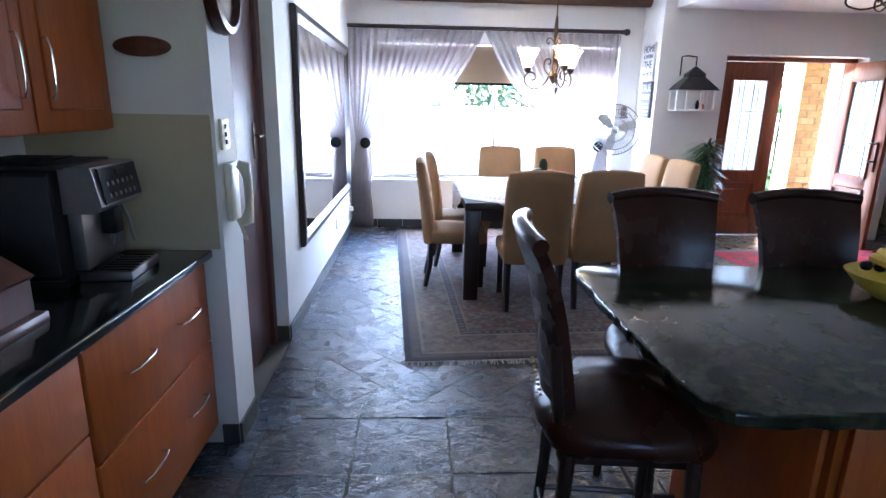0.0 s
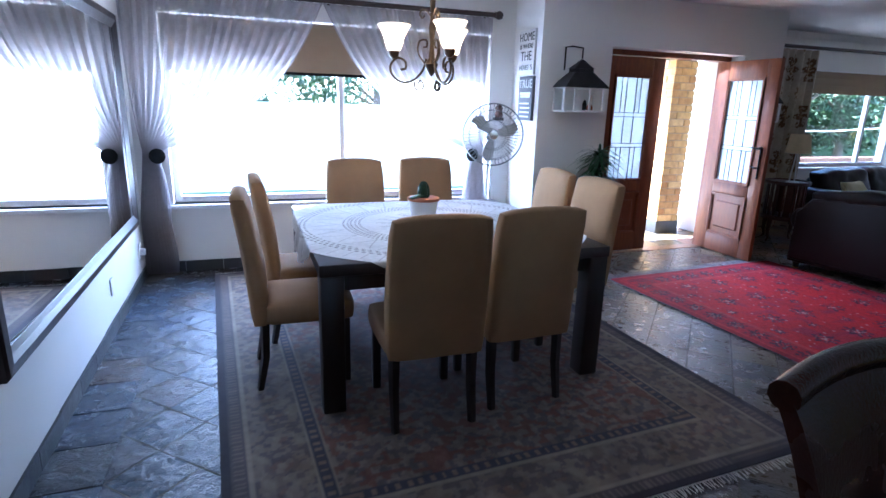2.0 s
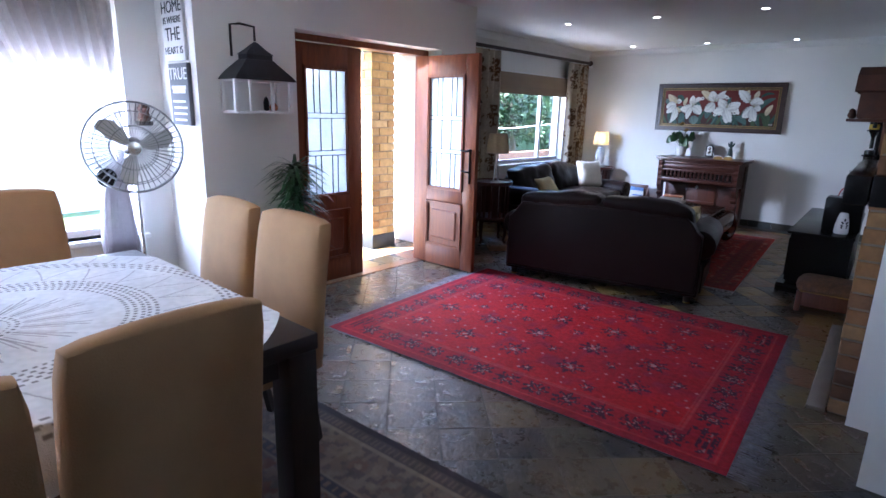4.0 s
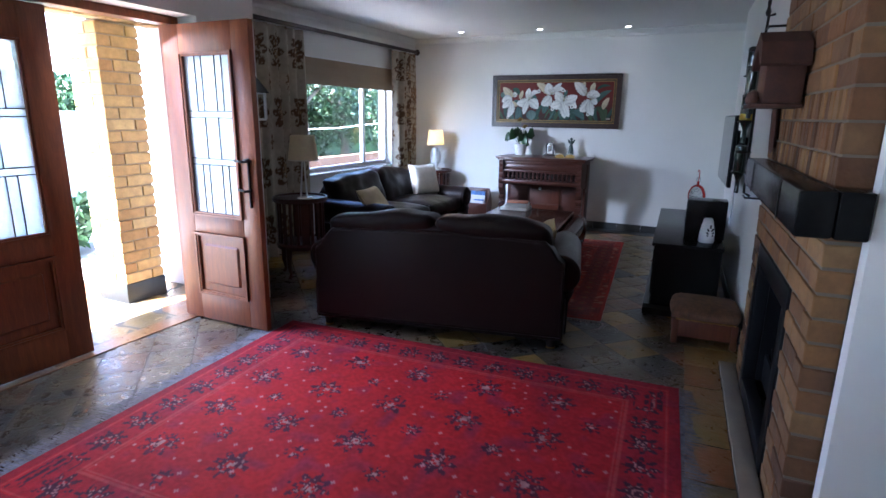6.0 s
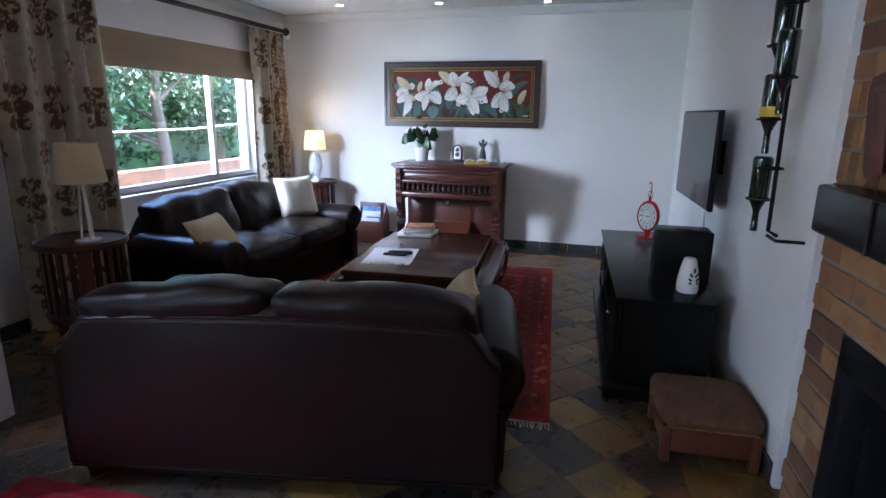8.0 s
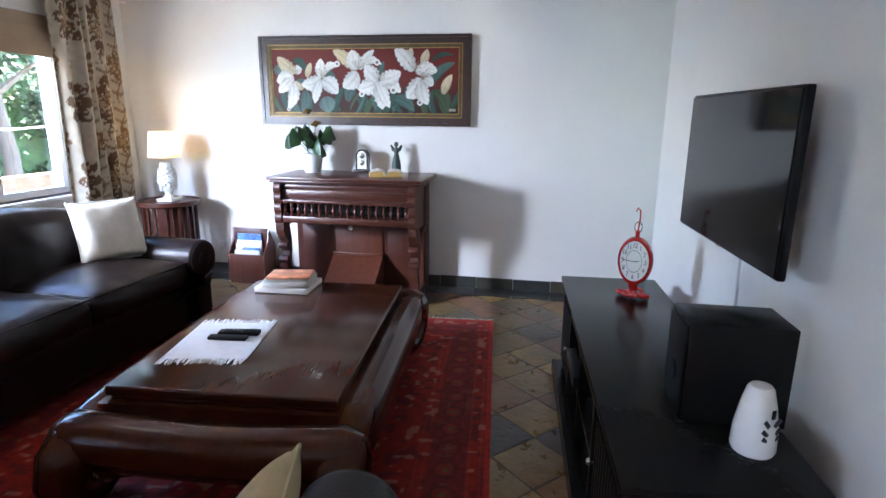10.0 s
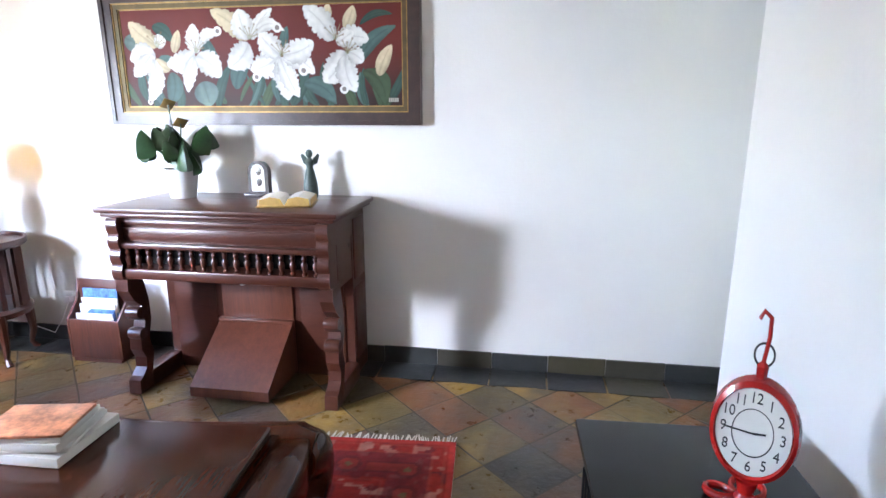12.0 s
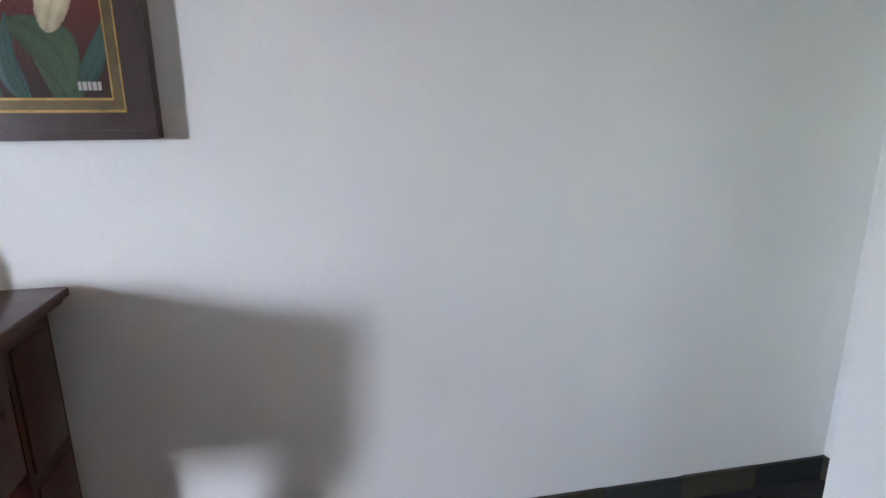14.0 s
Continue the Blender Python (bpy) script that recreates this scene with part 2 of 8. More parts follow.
GARDEN_BRICK = plain("garden_brick", (0.095, 0.045, 0.022), 0.9, var=0.35, scale=9, bump=0.6, fine=30)
MORTAR = plain("mortar", (0.17, 0.135, 0.10), 0.95, var=0.12, scale=9, bump=0.5)
PALE_MORTAR = plain("pale_mortar", (0.34, 0.25, 0.15), 0.95, var=0.12, scale=9, bump=0.5)
DOOR_WOOD = wood("red_hardwood", (0.11, 0.024, 0.006), (0.27, 0.074, 0.016), 0.42, coat=0.1)
DARK_DOOR = wood("dark_door_wood", (0.05, 0.012, 0.007), (0.11, 0.028, 0.015), 0.5)
KITCHEN_WOOD = wood("orange_cabinet_wood", (0.25, 0.050, 0.004), (0.42, 0.105, 0.009), 0.42, coat=0.0, rand=0.08, gloss=0.35)
MAHOGANY = wood("mahogany", (0.042, 0.0115, 0.0065), (0.082, 0.024, 0.0125), 0.3, grain=(9, 1.4, 9), coat=0.1)
TABLE_WOOD = wood("dark_table_wood", (0.040, 0.009, 0.0032), (0.068, 0.016, 0.0055), 0.15, grain=(1.2, 9, 9), coat=0.06, gloss=0.3)
BLACK_WOOD = plain("black_lacquer", (0.010, 0.0095, 0.009), 0.24, var=0.25, bump=0.05, gloss=0.14)
EBONY = wood("espresso_wood", (0.012, 0.006, 0.004), (0.032, 0.017, 0.012), 0.35)
BEAM = wood("pole_beam_wood", (0.06, 0.03, 0.014), (0.15, 0.08, 0.04), 0.6, grain=(1.2, 10, 10))
ROD = wood("dark_rod_wood", (0.018, 0.008, 0.006), (0.05, 0.022, 0.015), 0.35, grain=(1.5, 10, 10))
LEATHER = plain("dark_leather", (0.0115, 0.0066, 0.0056), 0.33, var=0.18, scale=2.5, bump=0.3, fine=110, gloss=0.16)
STOOL_LEATHER = plain("brown_leather", (0.034, 0.011, 0.006), 0.26, var=0.3, scale=5, bump=0.25, fine=160, gloss=0.25)
MACHINE_STEEL = plain("machine_steel", (0.24, 0.235, 0.23), 0.42, metal=1.0, var=0.12, scale=12, bump=0.05)
WIRE = plain("grey_wire", (0.16, 0.155, 0.15), 0.4, metal=0.4, var=0.1, scale=12, bump=0.05)
STEEL = plain("dull_steel", (0.42, 0.40, 0.38), 0.35, metal=1.0, var=0.1, scale=12, bump=0.05)
SUEDE = plain("tan_suede", (0.37, 0.215, 0.10), 0.95, var=0.1, scale=6, bump=0.35, fine=220)
GRANITE = stone("green_granite", [(0.0, (0.018, 0.021, 0.013)), (0.35, (0.058, 0.062, 0.036)), (0.65, (0.022, 0.025, 0.016)), (1.0, (0.14, 0.125, 0.07))], 0.13, 0.02, 16, fine=90, rough_span=0.06, gloss=0.2, mottle=1.6)
BLACK_GRANITE = plain("black_granite", (0.012, 0.014, 0.013), 0.1, var=0.4, scale=50, bump=0.02, fine=200)
IRON = plain("wrought_iron", (0.02, 0.016, 0.014), 0.45, metal=0.7, var=0.3, scale=20, bump=0.2)
BRONZE = plain("aged_bronze", (0.09, 0.06, 0.035), 0.4, metal=0.9, var=0.3, scale=20)
CHROME = plain("brushed_steel", (0.62, 0.61, 0.6), 0.22, metal=1.0, var=0.08, scale=12, bump=0.05)
BRASS = plain("brass", (0.55, 0.36, 0.14), 0.3, metal=1.0, var=0.12, scale=15)
WHITE = plain("white_paint", (0.78, 0.77, 0.75), 0.5, var=0.05, bump=0.08)
CERAMIC = plain("white_ceramic", (0.8, 0.79, 0.76), 0.2, var=0.04, bump=0.04)
CREAM = plain("cream_plastic", (0.55, 0.5, 0.37), 0.4, var=0.05, bump=0.05)
BLACK = plain("black_plastic", (0.010, 0.010, 0.011), 0.4, gloss=0.15, var=0.2, bump=0.08)
SCREEN = plain("tv_screen", (0.006, 0.006, 0.007), 0.08, var=0.05, bump=0.0, gloss=0.35)
RED = plain("red_enamel", (0.42, 0.012, 0.008), 0.25, var=0.15, scale=12, bump=0.05, coat=0.3)
RED_WOOD = wood("red_stained_wood", (0.06, 0.016, 0.008), (0.14, 0.04, 0.018), 0.35, coat=0.2)
LINEN = plain("white_linen", (0.86, 0.85, 0.83), 0.9, var=0.04, scale=30, bump=0.3, fine=260)
PAPER = plain("paper", (0.72, 0.7, 0.64), 0.8, var=0.06, bump=0.1)
GOLD_EDGE = plain("gilt_page_edge", (0.52, 0.34, 0.10), 0.5, metal=0.3, var=0.12, scale=40)
GILT = plain("dull_gilt", (0.28, 0.17, 0.045), 0.45, metal=0.6, var=0.3, scale=25)
OLIVE_GILT = plain("olive_gilt", (0.085, 0.058, 0.018), 0.5, metal=0.3, var=0.25, scale=25)
LEAF = plain("glossy_leaf", (0.022, 0.06, 0.018), 0.35, var=0.35, scale=9, bump=0.15, rand=0.3)
TREE_LEAF = plain("tree_leaf", (0.025, 0.062, 0.016), 0.55, var=0.5, scale=2.2, bump=0.1)
BARK = plain("bark", (0.10, 0.075, 0.05), 0.95, var=0.3, scale=8, bump=0.8, fine=40)
TERRACOTTA = plain("terracotta", (0.38, 0.13, 0.055), 0.85, var=0.2, scale=10, bump=0.3)
RUST_CLAY = plain("rust_clay", (0.072, 0.027, 0.015), 0.8, var=0.3, scale=14, bump=0.4)
ZINC = plain("dark_zinc", (0.035, 0.035, 0.038), 0.5, metal=0.6, var=0.25, scale=10)
CUSHION = plain("cream_cushion", (0.50, 0.42, 0.25), 0.95, var=0.12, scale=7, bump=0.4, fine=200)
PALE_CUSHION = plain("pale_cushion", (0.72, 0.67, 0.57), 0.95, var=0.1, scale=14, bump=0.4, fine=200)
THROW = plain("beige_throw", (0.42, 0.32, 0.2), 1.0, var=0.35, scale=25, bump=0.8, fine=90)
BLIND = plain("beige_blind", (0.30, 0.225, 0.145), 0.95, var=0.05, scale=5, bump=0.3, fine=200)
RUGCLOTH = painted("woven_rug", 0.8, 0.0, 220, 0.6)
LACE = painted("lace_cloth", 0.9, 0.0, 260, 0.5)
CURTAIN = painted("printed_curtain", 0.95, 0.0, 300, 0.3)
CANVAS = painted("oil_painting", 0.5, 0.0, 140, 0.25)
FRINGE = plain("rug_fringe", (0.5, 0.46, 0.4), 0.95, var=0.25, scale=20, bump=0.4)
DARK_FRINGE = plain("dark_fringe", (0.13, 0.12, 0.13), 0.95, var=0.5, scale=20, bump=0.4)
SHEER = cloth_through("sheer_curtain", (0.54, 0.50, 0.51), 0.34, 0.55)
LAMPSHADE = cloth_through("lamp_shade", (0.86, 0.76, 0.55), 0.0, 0.6)
FROSTED = cloth_through("frosted_glass", (0.9, 0.84, 0.72), 0.05, 0.65)
PANE = glass_pane("window_glass")
LEADED = obscure_glass("obscure_glass")
MIRROR, _n, _l, _p = nodes_of("mirror_silver")
_p.inputs["Base Color"].default_value = (0.88, 0.89, 0.88, 1)
_p.inputs["Metallic"].default_value, _p.inputs["Roughness"].default_value = 1.0, 0.01
BOTTLE = plain("green_bottle_glass", (0.012, 0.022, 0.012), 0.06, var=0.1, bump=0.0, coat=0.5)
YELLOW = plain("banana_yellow", (0.62, 0.42, 0.03), 0.5, var=0.2, scale=14)
BLUEPRINT = plain("blue_magazine", (0.10, 0.2, 0.42), 0.4, var=0.8, scale=18)
ORANGEPRINT = plain("orange_magazine", (0.6, 0.24, 0.12), 0.4, var=0.7, scale=14)
INK = plain("black_ink", (0.02, 0.02, 0.02), 0.7, var=0.1)
SIGN_GREY = plain("grey_sign", (0.13, 0.13, 0.14), 0.7, var=0.1)
SIGN_WHITE = plain("pale_sign", (0.62, 0.61, 0.6), 0.7, var=0.08)
BULB = glow("bulb", (1.0, 0.8, 0.5), 3.0)
DOWNLIGHT = glow("downlight", (1.0, 0.93, 0.82), 1.2)
HEDGE_GREEN = plain("far_foliage", (0.045, 0.10, 0.028), 0.8, var=0.6, scale=3, bump=0.8, fine=20)


# ---- geometry helpers ----
def box(bm, x0, x1, y0, y1, z0, z1):
    v = [bm.verts.new((x, y, z)) for z in (z0, z1) for y in (y0, y1) for x in (x0, x1)]
    for f in ((0, 2, 3, 1), (4, 5, 7, 6), (0, 1, 5, 4), (2, 6, 7, 3), (0, 4, 6, 2), (1, 3, 7, 5)):
        bm.faces.new([v[i] for i in f])
    return v


def boxes(*rows, bevel=0.0, seg=2):
    bm = bmesh.new()
    for r in rows:
        box(bm, *r)
    if bevel:
        bmesh.ops.bevel(bm, geom=bm.edges[:], offset=bevel, segments=seg, affect="EDGES", profile=0.5)
    return bm


def lathe(profile, n=24, bm=None, at=(0, 0, 0)):
    bm = bm or bmesh.new()
    rings = []
    for r, z in profile:
        rings.append([bm.verts.new((at[0] + max(r, 1e-4) * math.cos(a), at[1] + max(r, 1e-4) * math.sin(a), at[2] + z))
                      for a in (2 * math.pi * i / n for i in range(n))])
    for a, b in zip(rings, rings[1:]):
        for i in range(n):
            bm.faces.new((a[i], a[(i + 1) % n], b[(i + 1) % n], b[i]))
    bm.faces.new(rings[0][::-1])
    bm.faces.new(rings[-1])
    return bm


def tube(points, r, n=8, bm=None, closed=False):
    bm = bm or bmesh.new()
    pts = [Vector(p) for p in points]
    rings, up = [], Vector((0.13, 0.31, 0.94))
    for i, p in enumerate(pts):
        if closed:
            d = pts[(i + 1) % len(pts)] - pts[i - 1]
        else:
            d = pts[min(i + 1, len(pts) - 1)] - pts[max(i - 1, 0)]
        d.normalize()
        s = d.cross(up)
        if s.length < 1e-3:
            s = d.cross(Vector((1, 0, 0)))
        s.normalize()
        u = s.cross(d)
        up = u
        rad = r[i] if isinstance(r, (list, tuple)) else r
        rings.append([bm.verts.new(p + s * rad * math.cos(a) + u * rad * math.sin(a)) for a in (2 * math.pi * k / n for k in range(n))])
    pairs = list(zip(rings, rings[1:])) + ([(rings[-1], rings[0])] if closed else [])
    for a, b in pairs:
        for i in range(n):
            bm.faces.new((a[i], a[(i + 1) % n], b[(i + 1) % n], b[i]))
    if not closed:
        bm.faces.new(rings[0][::-1])
        bm.faces.new(rings[-1])
    return bm


def flowing(points, n=6):
    """Points of a smooth curve through the given ones."""
    q = [Vector(p) for p in points]
    q = [2 * q[0] - q[1]] + q + [2 * q[-1] - q[-2]]
    out = []
    for a, b, c, d in zip(q, q[1:], q[2:], q[3:]):
        for i in range(n):
            t = i / n
            out.append(0.5 * (2 * b + (c - a) * t + (2 * a - 5 * b + 4 * c - d) * t * t + (3 * b - a - 3 * c + d) * t ** 3))
    return out + [q[-2]]


def prism(outline, t0, t1, axis="y", bm=None):
    """A flat outline (u, z) given thickness along an axis."""
    bm = bm or bmesh.new()
    place = {"y": lambda u, w, t: (u, t, w), "x": lambda u, w, t: (t, u, w), "z": lambda u, w, t: (u, w, t)}[axis]
    a = [bm.verts.new(place(u, w, t0)) for u, w in outline]
    b = [bm.verts.new(place(u, w, t1)) for u, w in outline]
    bm.faces.new(a), bm.faces.new(b[::-1])
    for i in range(len(outline)):
        j = (i + 1) % len(outline)
        bm.faces.new((a[j], a[i], b[i], b[j]))
    bmesh.ops.recalc_face_normals(bm, faces=bm.faces[:])
    return bm


def pillow(w, d, h, pinch=0.12, n=14, wrinkle=0.006, bm=None):
    """A stuffed cushion lying flat, w by d, h thick in the middle."""
    bm = bm or bmesh.new()
    grid = {}
    for side in (1, -1):
        for i in range(n + 1):
            for j in range(n + 1):
                u, v = 2 * i / n - 1, 2 * j / n - 1
                edge = i in (0, n) or j in (0, n)
                if side < 0 and edge:
                    grid[side, i, j] = grid[1, i, j]
                    continue
                k = (1 - u ** 4) * (1 - v ** 4)
                x = w / 2 * u * (1 - pinch * (1 - v * v) * abs(u) ** 3)
                y = d / 2 * v * (1 - pinch * (1 - u * u) * abs(v) ** 3)
                z = side * h / 2 * k ** 0.45 + wrinkle * noise.noise(Vector((x * 9, y * 9, side * 3.0)))
                grid[side, i, j] = bm.verts.new((x, y, 0 if edge else z))
    for side in (1, -1):
        for i in range(n):
            for j in range(n):
                q = [grid[side, i, j], grid[side, i + 1, j], grid[side, i + 1, j + 1], grid[side, i, j + 1]]
                bm.faces.new(q if side > 0 else q[::-1])
    return bm


def soft_box(w, d, h, r=0.05, puff=0.02, n=8, bm=None, seedv=0.0):
    """An upholstered block with rounded edges and a slightly swollen, creased face; its base is at z = 0."""
    b2 = boxes((-w / 2, w / 2, -d / 2, d / 2, 0, h))
    bmesh.ops.subdivide_edges(b2, edges=b2.edges[:], cuts=n, use_grid_fill=True)
    for v in b2.verts:
        c = v.co
        q = Vector((min(max(c.x, -w / 2 + r), w / 2 - r), min(max(c.y, -d / 2 + r), d / 2 - r), min(max(c.z, r), h - r)))
        dlt = c - q
        if dlt.length > 1e-6:
            c = q + dlt.normalized() * r
        sx, sy, sz = 1 - (2 * c.x / w) ** 2, 1 - (2 * c.y / d) ** 2, 1 - (2 * c.z / h - 1) ** 2
        sx, sy, sz = max(sx, 0), max(sy, 0), max(sz, 0)
        out = Vector((math.copysign(puff * sy * sz, c.x) if abs(c.x) > w / 2 - r * 1.05 else 0,
                      math.copysign(puff * sx * sz, c.y) if abs(c.y) > d / 2 - r * 1.05 else 0,
                      puff * sx * sy * 1.4 if c.z > h - r * 1.05 else 0))
        v.co = c + out + Vector((0, 0, 1)) * 0.25 * puff * noise.noise(Vector((c.x * 7 + seedv, c.y * 7, c.z * 7)))
    if bm is None:
        return b2
    me = bpy.data.meshes.new("tmp")
    b2.to_mesh(me)
    bm.from_mesh(me)
    return bm


def moved(bm, *a):
    bm.transform(pose(*a))
    return bm


def link_mesh(name, bm, material, smooth=False):
    me = bpy.data.meshes.new(name)
    bmesh.ops.recalc_face_normals(bm, faces=bm.faces[:])
    bm.to_mesh(me)
    bm.free()
    me.materials.append(material)
    if smooth:
        me.polygons.foreach_set("use_smooth", [True] * len(me.polygons))
        me.set_sharp_from_angle(angle=radians(40))
    return new(name, me)


def part(name, bm, material, parent, label="", smooth=True):
    ob = link_mesh(name, bm, material, smooth)
    ob.parent = parent
    return tagged(ob, label)


def thing(name, label, category, place=(0, 0, 0), turn=0.0, group="", kind=""):
    ob = new(name)
    ob.empty_display_size = 0.1
    ob.matrix_basis = pose(*place, 0, 0, turn)
    return tagged(ob, label, category, group, kind)


def single(name, bm, material, label, category, place=(0, 0, 0), turn=0.0, group="", smooth=True, kind=""):
    ob = link_mesh(name, bm, material, smooth)
    ob.matrix_basis = pose(*place, 0, 0, turn)
    return tagged(ob, label, category, group, kind)


def structure(name, bm, material, label="", category="", smooth=False):
    return tagged(link_mesh(name, bm, material, smooth), label, category, "", "structure")


def same_mesh(name, data, parent, m):
    ob = new(name, data)
    ob.parent = parent
    ob.matrix_basis = m
    return ob


def sheet(nx, ny, where, colour, thick=0.0):
    """A patterned sheet: where(U, V) gives X, Y, Z and colour(U, V) gives R, G, B on numpy grids."""
    U, V = np.meshgrid(np.linspace(0, 1, nx), np.linspace(0, 1, ny), indexing="ij")
    X, Y, Z = where(U, V)
    C = colour(U, V)
    idx = np.arange(nx * ny).reshape(nx, ny)
    faces = np.stack([idx[:-1, :-1], idx[1:, :-1], idx[1:, 1:], idx[:-1, 1:]], -1).reshape(-1, 4)
    co = np.stack([X, Y, Z], -1).reshape(-1, 3)
    me = bpy.data.meshes.new("sheet")
    me.from_pydata(co.tolist(), [], faces.tolist())
    at = me.color_attributes.new("pattern", "FLOAT_COLOR", "POINT")
    rgba = np.ones((nx * ny, 4), np.float32)
    rgba[:, :3] = C.reshape(-1, 3)
    at.data.foreach_set("color", rgba.ravel())
    me.polygons.foreach_set("use_smooth", [True] * len(me.polygons))
    return me


def hash2(a, b, k=0.0):
    h = np.sin(a * 127.1 + b * 311.7 + k * 74.7) * 43758.5453
    return h - np.floor(h)


def value_noise(x, y, k=0.0):
    xi, yi = np.floor(x), np.floor(y)
    fx, fy = x - xi, y - yi
    fx, fy = fx * fx * (3 - 2 * fx), fy * fy * (3 - 2 * fy)
    a, b, c, d = hash2(xi, yi, k), hash2(xi + 1, yi, k), hash2(xi, yi + 1, k), hash2(xi + 1, yi + 1, k)
    return a * (1 - fx) * (1 - fy) + b * fx * (1 - fy) + c * (1 - fx) * fy + d * fx * fy


def lay(C, mask, col):
    """Lay a colour over a grid of colours where the mask (0 to 1) says so."""
    m = np.clip(mask, 0, 1)[..., None]
    return C * (1 - m) + np.array(col) * m

# ---- walls, floor, ceilings ----
XW, XE = -0.56, 10.0          # mirror wall, far east wall
YN, YD, YL = 7.2, 6.65, 7.6   # dining window wall, door wall, living window wall
H1, H2 = 2.75, 2.52           # dining and kitchen ceiling, living ceiling
T = 0.24

structure("wall_west", boxes((XW - T, XW, 3.74, YN + T, 0, 3.0)), WALL, "white plastered wall behind the big mirror", "wall")
structure("wall_pier", boxes((-1.24, -0.53, 2.62, 2.86, 0, 3.0), (-1.24, -0.66, 2.86, 3.74, 2.08, 3.0)), WALL, "white plastered pier with a side door beside it", "wall")
structure("wall_kitchen", boxes((-1.48, -1.24, -2.0, 2.86, 0, 3.0)), WALL, "white kitchen wall behind the cabinets", "wall")
structure("wall_passage", boxes((-1.48, -1.24, 2.86, 3.98, 0, 3.0), (-1.24, -0.80, 3.74, 3.98, 0, 3.0)), WALL, "white wall behind the side door", "wall")
# unseen opening, added and sized to let daylight onto the kitchen units
structure("wall_south", boxes((-1.48, 0.9, -2.24, -2.0, 0, 3.0), (1.6, 4.1, -2.24, -2.0, 0, 3.0), (0.9, 1.6, -2.24, -2.0, 0, 1.4), (0.9, 1.6, -2.24, -2.0, 1.95, 3.0)), WALL, "plain white kitchen wall with an unseen opening added for light", "wall")
structure("wall_kitchen_east", boxes((3.86, 4.1, -2.0, 2.99, 0, 3.0)), WALL, "white wall end beside the fireplace", "wall")
structure("wall_recess", boxes((4.1, 4.42, 2.4, 2.7, 0, 3.0), (4.42, 4.5, 2.4, 3.09, 0, 3.0)), WALL, "white pier beside the brick fireplace", "wall")
# dining window wall with its opening
WX0, WX1, WZ0, WZ1 = -0.30, 2.62, 0.60, 2.16
structure("wall_north", boxes((XW, WX0, YN, YN + T, 0, 3.0), (WX1, 2.87, YN, YN + T, 0, 3.0), (WX0, WX1, YN, YN + T, 0, WZ0), (WX0, WX1, YN, YN + T, WZ1, 3.0)),
          WALL, "white plastered wall with the wide dining window", "wall")
# door wall, with the return towards the dining window
DX0, DX1, DZ = 3.62, 5.24, 2.07
structure("wall_door", boxes((2.87, DX0, YD, YN + T, 0, 3.0), (DX0, DX1, YD, YD + 0.3, DZ, 3.0), (DX1, 5.75, YD, YD + 0.3, 0, 3.0), (5.67, 5.75, YD + 0.3, YL + T, 0, 3.0)), WALL, "white plastered wall around the front double door", "wall")
LX0, LX1, LZ0, LZ1 = 6.95, 9.35, 0.79, 2.04
structure("wall_living_north", boxes((5.75, LX0, YL, YL + T, 0, 3.0), (LX1, XE + T, YL, YL + T, 0, 3.0), (LX0, LX1, YL, YL + T, 0, LZ0), (LX0, LX1, YL, YL + T, LZ1, 3.0)),
          WALL, "white plastered wall with the living room window", "wall")
structure("wall_east", boxes((XE, XE + T, 2.18, YL, 0, 3.0)), WALL, "white plastered wall behind the organ", "wall")
structure("wall_alcove", boxes((9.2, XE, 2.18, 2.42, 0, 3.0)), WALL, "white wall at the back of the alcove", "wall")
TV_TURN = 2.6
tvw = structure("wall_television", boxes((1.78, 4.78, -0.85, -0.05, 0, 3.0), (0.1, 1.78, -0.85, -0.6, 0, 3.0)), WALL, "white plastered wall carrying the television", "wall")
tvw.matrix_basis = pose(4.42, 3.18, 0, 0, 0, TV_TURN)
TVM = pose(4.42, 3.18, 0, 0, 0, TV_TURN)

structure("ceiling_dining", boxes((-1.48, 3.0, -2.24, YN + T, H1, H1 + 0.2)), CEIL, "white ceiling over the dining area", "ceiling")
structure("ceiling_living", boxes((3.0, XE + T, -2.24, YL + T, H2, H1 + 0.2)), CEIL, "white flat ceiling over the entrance and living room", "ceiling")
# unseen slab; eaves added and lengthened to keep direct sun off the windows
structure("roof", boxes((-2.0, 10.7, -2.8, YN + T + 0.1, H1 + 0.25, H1 + 0.45), (5.4, 10.7, YN + T + 0.1, YL + T + 0.85, H1 + 0.25, H1 + 0.45), (-2.0, 2.9, YN + T + 0.1, YN + T + 0.6, H1 + 0.25, H1 + 0.45)), GROUT, "unseen roof slab, its eaves added to block the sun", "roof")


def cornice(name, x0, y0, x1, y1):
    """A coved moulding under the ceiling along one wall; the room lies to the left of its run."""
    d = Vector((x1 - x0, y1 - y0, 0))
    bm = prism([(0, 0), (0, -0.075), (0.015, -0.075), (0.03, -0.05), (0.06, -0.025), (0.08, -0.012), (0.08, 0)], 0, d.length, "y")
    ob = structure(name, bm, CEIL, "white coved ceiling moulding", "cornice")
    ob.matrix_basis = pose(x0, y0, H2, 0, 0, math.degrees(math.atan2(d.y, d.x)) - 90) @ Matrix.Diagonal((-1, 1, 1, 1))


cornice("trim_north", XE, YL - 0.002, 5.75, YL - 0.002)
cornice("trim_east", XE - 0.002, 2.45, XE - 0.002, YL)

# floor slab with grout, tiles laid on it further down
floor = structure("floor", boxes((-1.48, XE + T, -2.24, YL + T, -0.2, -0.006)), GROUT, "multicoloured slate tile floor laid on the diagonal", "floor")


